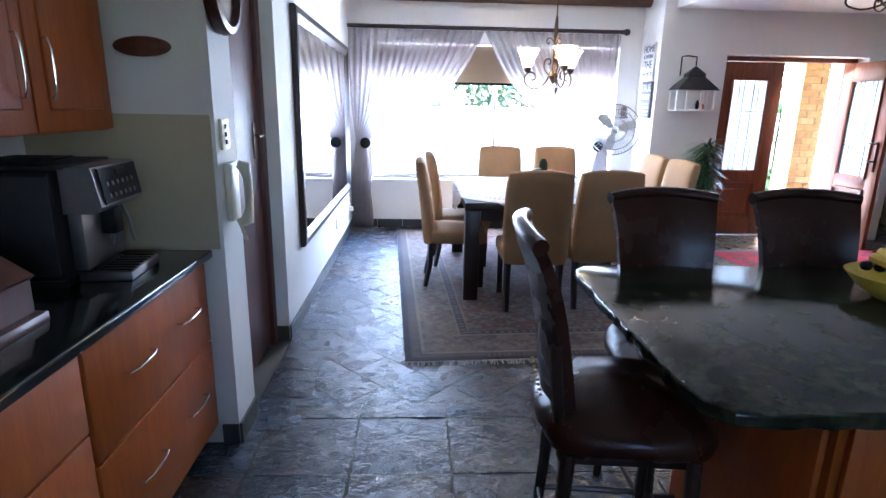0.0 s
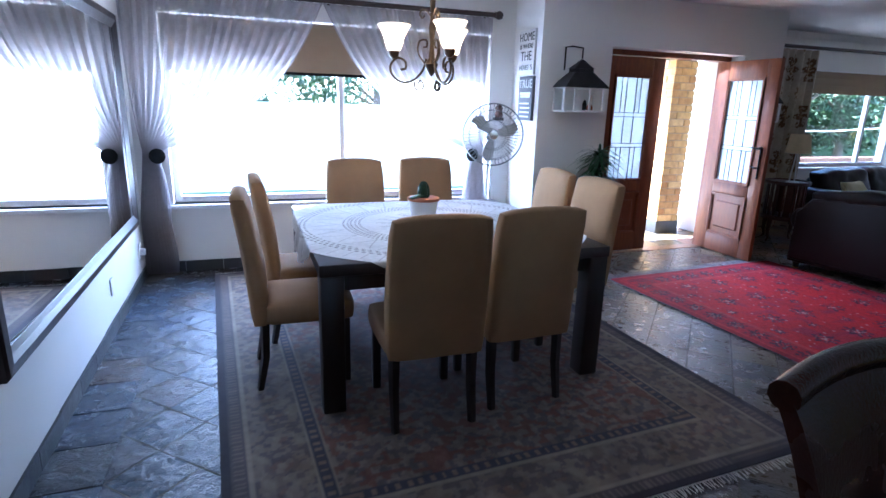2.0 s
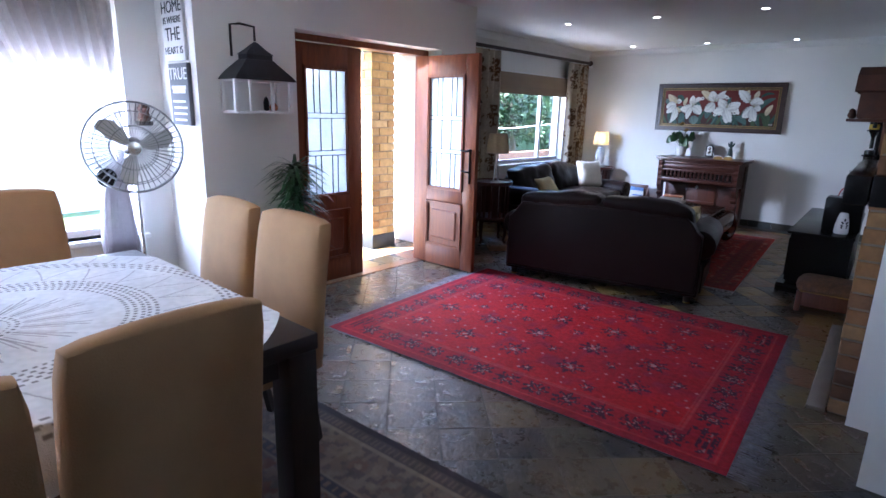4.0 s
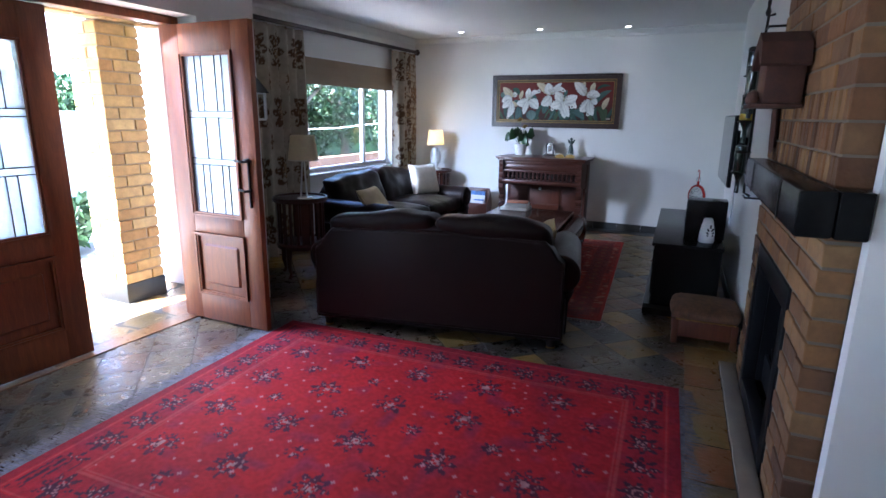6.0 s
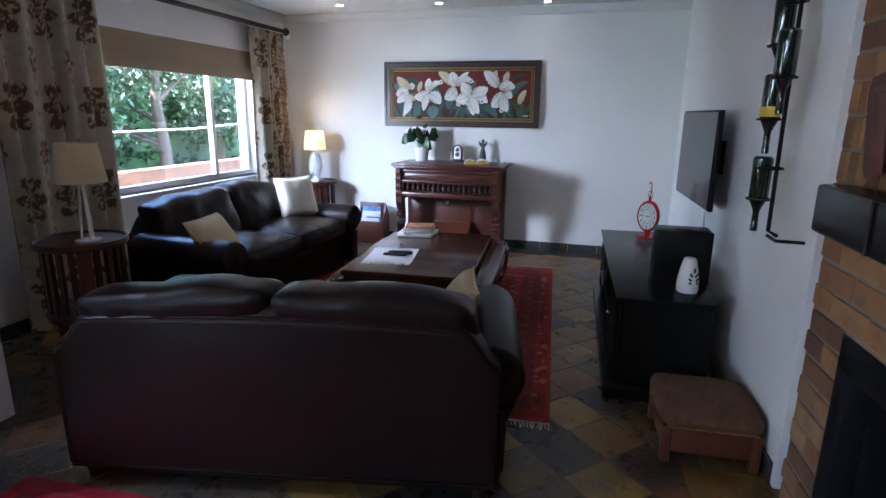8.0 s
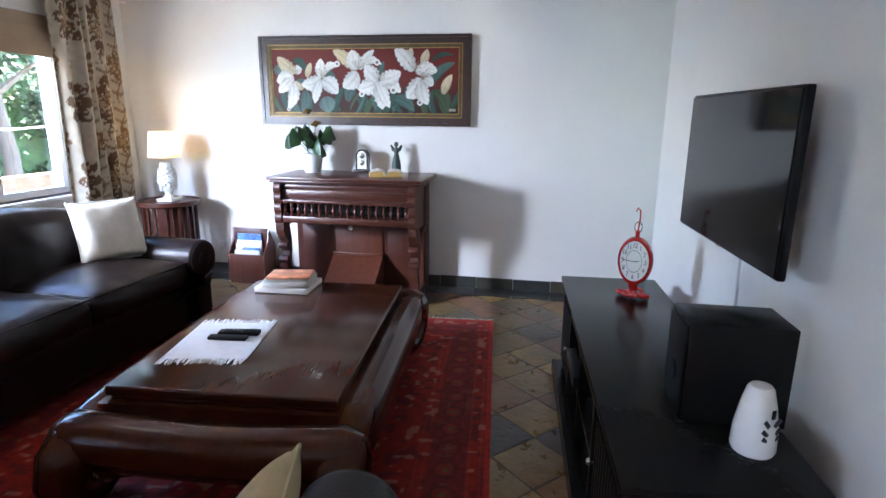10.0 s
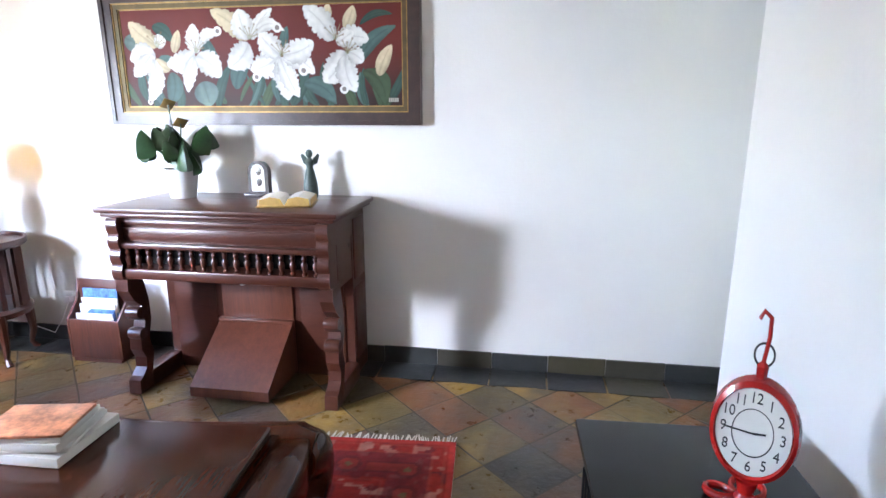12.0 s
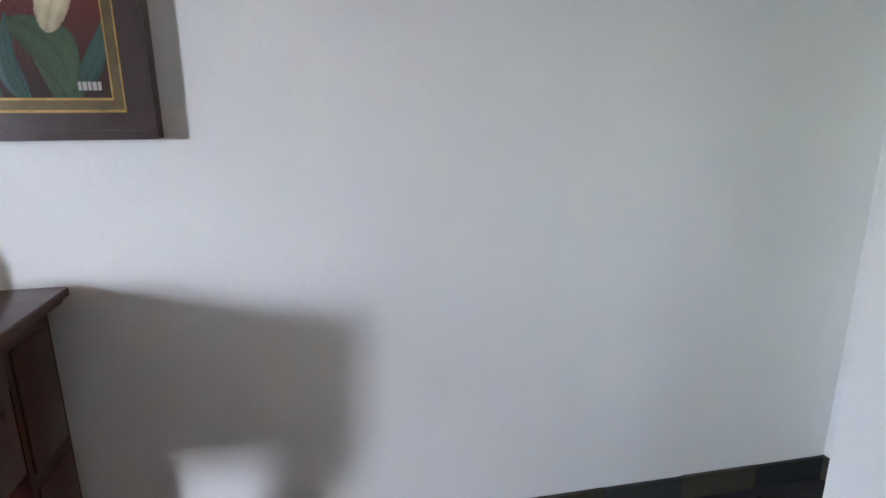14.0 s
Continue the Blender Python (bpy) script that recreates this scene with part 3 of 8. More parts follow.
def skirting(name, x0, y0, x1, y1, height=0.095, piece=0.302):
    """Dark slate skirting tiles along a wall; the wall lies to the left of the run."""
    d = Vector((x1 - x0, y1 - y0, 0))
    base = thing(name, "dark slate tile skirting along the wall", "skirting", (x0, y0, 0), math.degrees(math.atan2(d.y, d.x)), kind="structure")
    n = max(1, round(d.length / piece))
    w = d.length / n
    me = bpy.data.meshes.new("skirting_tile")
    bm = boxes((0.0015, w - 0.0015, -0.013, -0.001, 0.0, height))
    bm.to_mesh(me), bm.free()
    me.materials.append(SKIRT)
    for i in range(n):
        same_mesh("tile", me, base, pose(i * w, -0.001 * (i % 3), -0.001 * ((i * 7) % 3)))
    return base


skirting("baseboard_west", XW, 3.74, XW, YN)
skirting("baseboard_north", XW, YN, 2.87, YN)
skirting("baseboard_return", 2.87, YN, 2.87, YD)
skirting("baseboard_door", 2.87, YD, DX0, YD)
skirting("baseboard_living", 5.75, YL, XE, YL)
skirting("baseboard_east", XE, YL, XE, 2.42)
skirting("baseboard_alcove", XE, 2.42, 9.2, 2.42)
skirting("baseboard_pier", -0.53, 2.62, -0.53, 2.86)
skirting("baseboard_pier_front", -0.6, 2.619, -0.53, 2.619)
skirting("baseboard_reveal", -0.66, 3.74, XW, 3.74)
skirting("baseboard_recess", 4.42, 2.7, 4.42, 3.09, 0.1, 0.4)
skirting("baseboard_recess_end", 4.42, 3.09, 4.5, 3.09, 0.1, 0.4)
skirting("baseboard_kitchen_east", 3.86, 2.99, 4.1, 2.99, 0.1)
skirting("baseboard_kitchen_side", 3.86, 0.0, 3.86, 2.99, 0.1)
s = skirting("baseboard_television", 0, 0, 2.95, 0)
s.matrix_basis = TVM @ pose(4.76, -0.05, 0, 0, 0, 180)

# beige splash behind the worktop, on the pier
structure("trim_splash", boxes((-1.24, -0.545, 2.612, 2.62, 0.89, 1.415)), SPLASH, "beige tiled splashback above the worktop", "splashback")

# exposed pole beams under the dining ceiling
for i, (a, b) in enumerate((((-0.56, 7.06, 2.66), (2.87, 7.06, 2.66)), ((0.75, 7.1, 2.72), (0.75, -2.0, 2.72)), ((1.95, 7.1, 2.72), (1.95, -2.0, 2.72)))):
    r = 0.07 if i == 0 else 0.055
    pts = [Vector(a).lerp(Vector(b), k / 12) + Vector((0, 0, 0.006 * noise.noise(Vector((i, k * 0.9, 0))))) for k in range(13)]
    structure("beam_%d" % (i + 1), tube(pts, r, 12), BEAM, "rough brown timber pole beam under the ceiling", "beam", True)


# ---- windows ----
def window(name, x0, x1, z0, z1, y, mullions, transom=None, label=""):
    w = thing(name, label, "window", (0, 0, 0), kind="structure")
    f = 0.05
    part("window_frame", boxes((x0, x1, y - 0.03, y + 0.03, z0, z0 + f), (x0, x1, y - 0.03, y + 0.03, z1 - f, z1),
                               (x0, x0 + f, y - 0.03, y + 0.03, z0 + f, z1 - f), (x1 - f, x1, y - 0.03, y + 0.03, z0 + f, z1 - f)), WHITE, w, smooth=False)
    edges = [x0 + f] + [m for m in mullions] + [x1 - f]
    for m in mullions:
        part("mullion", boxes((m - 0.025, m + 0.025, y - 0.028, y + 0.028, z0 + f, z1 - f), bevel=0.004), WHITE, w)
    if transom:
        for a, b in zip(edges, edges[1:]):
            part("transom", boxes((a + 0.025, b - 0.025, y - 0.02, y + 0.02, transom - 0.02, transom + 0.02)), WHITE, w, smooth=False)
    for a, b in zip(edges, edges[1:]):
        p = part("pane", boxes((a, b, y - 0.002, y + 0.002, z0 + f, z1 - f)), PANE, w, smooth=False)
        p.visible_shadow = False
    return w


win1 = window("window_1", WX0, WX1, WZ0, WZ1, YN + 0.16, (1.18,), None, "wide white-framed dining window with casements")
part("window_sill", boxes((WX0 - 0.06, WX1 + 0.06, YN - 0.05, YN + 0.13, WZ0 - 0.035, WZ0), bevel=0.006), WHITE, win1)
win2 = window("window_2", LX0, LX1, LZ0, LZ1, YL + 0.14, (8.78,), None, "white-framed living room window")
part("window_sill", boxes((LX0 - 0.04, LX1 + 0.04, YL - 0.03, YL + 0.11, LZ0 - 0.03, LZ0), bevel=0.006), WHITE, win2)


# ---- front double door ----
def leaded(parent, x0, x1, z0, z1):
    """Obscure glass with lead cames, in the leaf's own plane."""
    p = part("pane", boxes((x0, x1, -0.004, 0.004, z0, z1)), LEADED, parent, "obscure leaded glass pane", smooth=False)
    p.visible_shadow = False
    w, h, cx = x1 - x0, z1 - z0, (x0 + x1) / 2
    bm = bmesh.new()
    for k in (0.22, 0.36, 0.64, 0.78):
        for a, b in ((0, 0.32), (0.36, 0.62) if k in (0.36, 0.64) else (0.0, 0.3), (0.66, 1)):
            box(bm, x0 + k * w - 0.002, x0 + k * w + 0.002, -0.008, 0.008, z0 + a * h, z0 + b * h)
    for q in (0.32, 0.36, 0.62, 0.66):
        box(bm, x0, x1, -0.008, 0.008, z0 + q * h - 0.0027, z0 + q * h + 0.0027)
    for q in (0.17, 0.83):
        for k in (0.29, 0.71):
            c = (x0 + k * w, 0, z0 + q * h)
            ring = [(c[0] + 0.035 * math.cos(a), 0, c[2] + 0.03 * math.sin(a)) for a in (math.pi / 3 * i for i in range(6))]
            tube(ring, 0.0035, 5, bm, True)
    tube([(cx + 0.05 * math.cos(a) * (1 if i % 2 == 0 else 0.45), 0, z0 + 0.49 * h + 0.07 * math.sin(a) * (1 if i % 2 == 0 else 0.45)) for i, a in enumerate(math.pi / 4 * k for k in range(8))], 0.0035, 5, bm, True)
    part("lead_came", bm, ZINC, parent, "dark lead cames", smooth=False)


def door_leaf(name, label, w, h, place, turn, handles):
    """A leaf hinged at its local origin, running along +x."""
    d = thing(name, label, "door", place, turn, kind="structure")
    t = 0.022
    gx0, gx1, gz0, gz1 = 0.165, w - 0.165, 0.79, 1.82
    px0, px1, pz0, pz1 = 0.155, w - 0.155, 0.22, 0.63
    part("stile", boxes((0, 0.145, -t, t, 0.01, h), bevel=0.003), DOOR_WOOD, d)
    part("stile", boxes((w - 0.145, w, -t, t, 0.01, h), bevel=0.003), DOOR_WOOD, d)
    for a, b in ((0.01, 0.2), (0.65, 0.77), (1.84, h)):
        part("rail", boxes((0.145, w - 0.145, -t, t, a, b), bevel=0.003), DOOR_WOOD, d)
    for (x0, x1, z0, z1) in ((gx0 - 0.02, gx1 + 0.02, gz0 - 0.02, gz1 + 0.02), (px0 - 0.01, px1 + 0.01, pz0 - 0.02, pz1 + 0.02)):
        bm = bmesh.new()
        for s in (-1, 1):
            for k, (a, o) in enumerate(((0.026, 0.012), (0.014, 0.02))):
                y0, y1 = sorted((s * t * 0.8, s * (t + o - 0.004)))
                for r in ((x0, x1, y0, y1, z0, z0 + a), (x0, x1, y0, y1, z1 - a, z1), (x0, x0 + a, y0, y1, z0 + a, z1 - a), (x1 - a, x1, y0, y1, z0 + a, z1 - a)):
                    box(bm, *r)
        part("moulding", bm, DOOR_WOOD, d, smooth=False)
    panel = boxes((px0, px1, -0.012, 0.012, pz0, pz1))
    part("panel", panel, DOOR_WOOD, d, smooth=False)
    part("raised_panel", boxes((px0 + 0.06, px1 - 0.06, -0.024, 0.024, pz0 + 0.06, pz1 - 0.06), bevel=0.012, seg=1), DOOR_WOOD, d, smooth=False)
    leaded(d, gx0, gx1, gz0, gz1)
    if handles:
        for s in (1, -1):
            bm = tube([(w - 0.06, s * 0.03, 0.86 + 0.32 * k / 30) for k in range(31)], [0.008 + 0.004 * math.sin(k * 1.9) ** 2 for k in range(31)], 8)
            tube([(w - 0.06, s * 0.02, 1.16), (w - 0.06, s * 0.06, 1.16), (w - 0.075, s * 0.075, 1.16), (w - 0.13, s * 0.075, 1.165)], 0.009, 8, bm)
            lathe([(0.02, -0.01), (0.028, 0.0), (0.02, 0.012)], 12, bm, (w - 0.06, s * 0.045, 1.165))
            tube([(w - 0.06, s * 0.02, 0.97), (w - 0.06, s * 0.055, 0.97), (w - 0.07, s * 0.07, 0.97), (w - 0.12, s * 0.07, 0.98)], 0.009, 8, bm)
            part("door_handle", bm, IRON, d, "black wrought iron pull handle")
    return d


dframe = structure("door_frame", boxes((DX0, DX0 + 0.06, YD + 0.17, YD + 0.29, 0, DZ), (DX1 - 0.06, DX1, YD + 0.17, YD + 0.29, 0, DZ), (DX0 + 0.06, DX1 - 0.06, YD + 0.17, YD + 0.29, DZ - 0.05, DZ), bevel=0.004),
                   DOOR_WOOD, "reddish hardwood frame of the front door", "door frame")
door_leaf("door_1", "closed reddish hardwood door leaf with leaded glass", 0.745, 2.015, (DX0 + 0.062, YD + 0.235, 0), 0, False)
door_leaf("door_2", "open reddish hardwood door leaf with leaded glass", 0.75, 2.015, (DX1 - 0.062, YD + 0.235, 0), -90, True)
structure("threshold", boxes((DX0 + 0.06, DX1 - 0.06, YD + 0.16, YD + 0.3, -0.006, 0.003), bevel=0.002), SLATE, "slate door threshold", "threshold")

# side door beside the pier
d3 = thing("door_3", "closed dark reddish wooden side door", "door", (0, 0, 0), kind="structure")
part("leaf", boxes((-0.70, -0.66, 2.92, 3.66, 0.01, 2.04), bevel=0.003), DARK_DOOR, d3)
part("jamb", boxes((-0.72, -0.635, 2.86, 2.92, 0, 2.08), bevel=0.004), DARK_DOOR, d3)
part("jamb", boxes((-0.72, -0.635, 3.66, 3.738, 0, 2.08), bevel=0.004), DARK_DOOR, d3)
bm = boxes((-0.66, -0.652, 3.555, 3.6, 1.16, 1.36), bevel=0.002)
tube([(-0.65, 3.575, 1.29), (-0.615, 3.575, 1.29), (-0.605, 3.56, 1.29), (-0.605, 3.48, 1.285)], 0.008, 8, bm)
part("door_handle", bm, BRONZE, d3, "dull bronze lever handle on a plate")

# ---- kitchen side ----
def bar_handle(length, out=0.028, r=0.0036):
    """A bowed metal bar running along local x, standing off along -y."""
    pts = [(-length / 2, 0, 0), (-length / 2, -out * 0.8, 0)] + [(-length / 2 + length * k / 6, -out - 0.004 * math.sin(math.pi * k / 6), 0) for k in range(1, 6)] + [(length / 2, -out * 0.8, 0), (length / 2, 0, 0)]
    return tube(pts, r, 8)


def drawer_unit(y0, y1, rows, handles, label):
    """A floor unit whose fronts face +x."""
    u = thing("kitchen_unit", label, "cabinet", (-0.62, y0, 0), group="kitchen floor units")
    w = y1 - y0
    part("body", boxes((-0.60, -0.002, 0.002, w - 0.002, 0.1, 0.855)), KITCHEN_WOOD, u, smooth=False)
    part("plinth", boxes((-0.60, -0.06, 0.002, w - 0.002, 0, 0.1)), BLACK_WOOD, u, "dark recessed plinth", smooth=False)
    for z0, z1 in rows:
        d = part("drawer_front", boxes((0, 0.02, 0.006, w - 0.006, z0 + 0.004, z1 - 0.004), bevel=0.005), KITCHEN_WOOD, u)
        for k in handles:
            bm = bar_handle(0.16)
            bm.transform(pose(0.02, w * k, (z0 + z1) / 2 + 0.02, 0, 0, 90))
            part("handle", bm, CHROME, d, "slim steel bar handle")
    return u


drawer_unit(1.745, 2.585, ((0.12, 0.51), (0.51, 0.85)), (0.3, 0.74), "orange wood kitchen unit with two wide drawers")
drawer_unit(0.90, 1.74, ((0.12, 0.37), (0.37, 0.62), (0.62, 0.85)), (0.5,), "orange wood kitchen unit with three drawers")
drawer_unit(0.0, 0.895, ((0.12, 0.37), (0.37, 0.62), (0.62, 0.85)), (0.5,), "orange wood kitchen unit with three drawers")
single("worktop", boxes((-1.238, -0.575, 0.0, 2.61, 0.856, 0.89), bevel=0.008, seg=3), BLACK_GRANITE, "polished black granite worktop on the kitchen units", "worktop")


def wall_cupboard(y0, y1, splits, label):
    c = thing("wall_cupboard", label, "cupboard", (-0.85, y0, 1.36), group="kitchen wall cupboards")
    w = y1 - y0
    part("body", boxes((-0.385, -0.022, 0, w, 0, 0.86)), KITCHEN_WOOD, c, smooth=False)
    for a, b, hy in splits:
        d = part("door", boxes((-0.022, 0, a + 0.003, b - 0.003, 0.004, 0.856), bevel=0.006), KITCHEN_WOOD, c)
        part("door_panel", boxes((0.0, 0.007, a + 0.06, b - 0.06, 0.07, 0.79), bevel=0.006, seg=1), KITCHEN_WOOD, d)
        bm = bar_handle(0.17)
        bm.transform(pose(0.0, hy, 0.19, 0, 0, 90) @ pose(0, 0, 0, 0, 90, 0))
        part("handle", bm, CHROME, d, "slim steel bar handle")
    return c


wall_cupboard(1.70, 2.52, ((0, 0.41, 0.34), (0.41, 0.82, 0.47)), "orange wood wall cupboard with two doors")
wall_cupboard(0.85, 1.69, ((0, 0.42, 0.35), (0.42, 0.84, 0.49)), "orange wood wall cupboard with two doors")

# coffee machine
cm = thing("coffee_machine", "dark steel espresso machine on the worktop", "coffee machine", (-0.965, 2.29, 0.89), 4)
cm.scale = (1.0, 0.78, 1.06)
part("body", boxes((-0.2, 0.11, -0.24, 0.20, 0.02, 0.345), bevel=0.015, seg=3), BLACK, cm)
part("side_panel", boxes((-0.19, 0.10, -0.247, -0.2405, 0.04, 0.33), bevel=0.003), ZINC, cm, "dark steel side")
part("lid", boxes((-0.19, 0.13, -0.23, 0.19, 0.346, 0.358), bevel=0.005), ZINC, cm)
part("hopper_rim", boxes((-0.15, 0.04, -0.17, 0.13, 0.3585, 0.366), bevel=0.003), BLACK, cm)
part("head", prism([(0.11, 0.215), (0.20, 0.215), (0.225, 0.235), (0.205, 0.35), (0.11, 0.35)], -0.19, 0.19, "y"), MACHINE_STEEL, cm, "brushed steel brewing head", smooth=False)
panel = prism([(0.2285, 0.24), (0.232, 0.243), (0.2155, 0.345), (0.2105, 0.345)], -0.165, 0.175, "y")
cp_ = part("control_panel", panel, BLACK, cm, "glossy black control panel", smooth=False)
for i in range(6):
    for j in range(2):
        part("button", moved(lathe([(0.007, 0), (0.007, 0.003), (0.004, 0.004)], 10), 0.230 - 0.006 * j, -0.12 + 0.045 * i, 0.262 + 0.035 * j, 0, 81, 0), MACHINE_STEEL, cp_)
part("display", boxes((0.2195, 0.223, -0.03, 0.06, 0.318, 0.336)), ZINC, cp_, smooth=False)
part("column", boxes((0.11, 0.155, -0.17, 0.17, 0.04, 0.214), bevel=0.006), MACHINE_STEEL, cm)
part("spout", boxes((0.155, 0.205, -0.035, 0.035, 0.13, 0.214), bevel=0.008), BLACK, cm)
for y in (-0.018, 0.018):
    part("spout_nozzle", moved(lathe([(0.006, 0), (0.010, 0.04)], 10), 0.185, y, 0.092), MACHINE_STEEL, cm)
part("steam_pipe", tube([(0.17, 0.13, 0.215), (0.19, 0.135, 0.16), (0.20, 0.14, 0.08)], 0.006, 8), MACHINE_STEEL, cm)
part("drip_tray", boxes((0.11, 0.275, -0.15, 0.15, 0.0, 0.03), bevel=0.006), MACHINE_STEEL, cm)
for k in range(7):
    part("tray_slat", boxes((0.165, 0.265, -0.125 + 0.04 * k, -0.115 + 0.04 * k, 0.0305, 0.034)), BLACK, cm, smooth=False)
part("foot_base", boxes((-0.2, 0.11, -0.23, 0.19, 0.0, 0.02)), BLACK, cm, smooth=False)
# roll-top bread bin
bb = thing("bread_bin", "reddish wooden bread bin on the worktop", "bread bin", (-0.93, 1.62, 0.89), 0)
part("base", boxes((-0.2, 0.2, -0.23, 0.23, 0, 0.03), bevel=0.004), RED_WOOD, bb)
part("body", prism([(-0.2, 0.03), (0.17, 0.03), (0.17, 0.12), (0.05, 0.2), (-0.2, 0.2)], -0.22, 0.22, "y"), RED_WOOD, bb, smooth=False)
part("lid", prism([(0.175, 0.12), (0.185, 0.13), (0.06, 0.213), (0.05, 0.203)], -0.22, 0.22, "y"), RED_WOOD, bb, smooth=False)
def oval(a, b, t):
    bm = lathe([(0.0, 0), (0.9, 0), (1.0, t * 0.4), (0.9, t * 0.85), (0, t)], 36)
    for v in bm.verts:
        v.co.x, v.co.y = v.co.x * a, v.co.y * b
    return bm


# things on the pier
single("wall_plaque", moved(oval(0.105, 0.036, 0.012), 0, 0, 0, 90), RED_WOOD, "red oval wooden plaque on the kitchen wall", "plaque", (-0.76, 2.607, 1.655))
ck = thing("wall_clock", "round wall clock with a dark rim on the pier", "clock", (-0.528, 2.74, 1.87))
part("rim", moved(lathe([(0.0, 0), (0.15, 0), (0.158, 0.02), (0.15, 0.05), (0.125, 0.055), (0.12, 0.03), (0, 0.03)], 32), 0, 0, 0, 0, 90, 0), MAHOGANY, ck)
part("dial", moved(lathe([(0.0, 0.0), (0.122, 0.0), (0.122, 0.004), (0.0, 0.004)], 32), 0.03, 0, 0, 0, 90, 0), CHROME, ck, "pale shiny dial")
ph = thing("intercom_phone", "cream intercom handset hanging on the pier", "intercom", (-0.53, 2.72, 1.10))
part("base_plate", boxes((0, 0.03, -0.05, 0.05, -0.11, 0.13), bevel=0.01), CREAM, ph)
bm = tube([(0.045, 0.0, 0.12), (0.07, 0.0, 0.11), (0.08, 0.0, 0.06), (0.08, 0, -0.06), (0.07, 0, -0.11), (0.045, 0, -0.12)], [0.02, 0.026, 0.018, 0.018, 0.026, 0.02], 10)
part("handset", bm, CREAM, ph)
part("cord", tube([(0.03, 0.0, -0.11), (0.05, 0.01, -0.17), (0.05, 0.03, -0.2), (0.035, 0.04, -0.17), (0.02, 0.03, -0.1)], 0.007, 8), CREAM, ph)
sw = thing("light_switch", "white three-button switch plate on the pier", "light switch", (-0.53, 2.70, 1.34))
part("plate", boxes((0, 0.014, -0.04, 0.04, -0.06, 0.06), bevel=0.004), CREAM, sw)
for k in (-0.03, 0, 0.03):
    part("rocker", boxes((0.014, 0.02, -0.012, 0.012, k - 0.009, k + 0.009), bevel=0.002), BLACK, sw)

# island with granite top
isl = thing("kitchen_island", "orange wood kitchen island cabinet", "island", (0, 0, 0))
part("body", boxes((1.14, 2.85, 1.42, 2.05, 0.1, 0.85)), KITCHEN_WOOD, isl, smooth=False)
part("plinth", boxes((1.18, 2.81, 1.46, 2.01, 0, 0.1)), BLACK_WOOD, isl, smooth=False)
for a, b in ((1.16, 1.56), (1.58, 2.2), (2.22, 2.83)):
    part("panel", boxes((a, b, 1.402, 1.42, 0.13, 0.83), bevel=0.005), KITCHEN_WOOD, isl)
part("end_panel", boxes((1.122, 1.14, 1.44, 2.03, 0.13, 0.83), bevel=0.005), KITCHEN_WOOD, isl)
top = [(0.95, 1.36), (2.95, 1.36), (2.95, 2.42), (0.93, 2.42), (0.87, 2.405), (0.83, 2.36), (0.82, 2.3), (0.82, 1.5), (0.835, 1.42), (0.88, 1.375)]
bm = prism(top, 0.852, 0.89, "z")
bmesh.ops.bevel(bm, geom=[e for e in bm.edges if abs(e.verts[0].co.z - e.verts[1].co.z) < 1e-4], offset=0.009, segments=3, affect="EDGES", profile=0.5)
bmesh.ops.subdivide_edges(bm, edges=[e for e in bm.edges if e.calc_length() > 0.3], cuts=46)
for v in bm.verts:
    if v.co.z < 0.884:
        k = 0.007 * noise.noise(Vector((v.co.x * 22, v.co.y * 22, v.co.z * 40))) + 0.004 * noise.noise(Vector((v.co.x * 60, v.co.y * 60, 3)))
        v.co.x += k
        v.co.y += k
        v.co.z += 0.5 * k
single("island_worktop", bm, GRANITE, "polished dark green granite top on the island", "worktop")
bowl = thing("fruit_bowl", "yellow fruit bowl of bananas on the island", "fruit bowl", (1.78, 2.02, 0.89))
part("bowl", lathe([(0.05, 0), (0.07, 0.006), (0.12, 0.04), (0.16, 0.085), (0.153, 0.085), (0.11, 0.045), (0.06, 0.015), (0.0, 0.013)], 28), YELLOW, bowl)
for k in range(5):
    a = -0.5 + 0.25 * k
    pts = [(-0.13 * math.cos(i / 8 * 2.2 - 1.1), 0.13 * math.sin(i / 8 * 2.2 - 1.1), 0.02 * math.sin(i / 8 * math.pi)) for i in range(9)]
    part("banana", moved(tube(pts, [0.006, 0.014, 0.018, 0.02, 0.02, 0.02, 0.018, 0.012, 0.007], 7), 0.06 + 0.018 * k, 0.0, 0.085 + 0.012 * k, 8 * k, 10, 20 * a), YELLOW, bowl)
for k in range(4):
    part("grapes", moved(lathe([(0.0, -0.018), (0.014, -0.012), (0.019, 0), (0.014, 0.012), (0, 0.018)], 10), -0.08 + 0.03 * k, 0.06 - 0.02 * (k % 2), 0.1), BLACK, bowl)


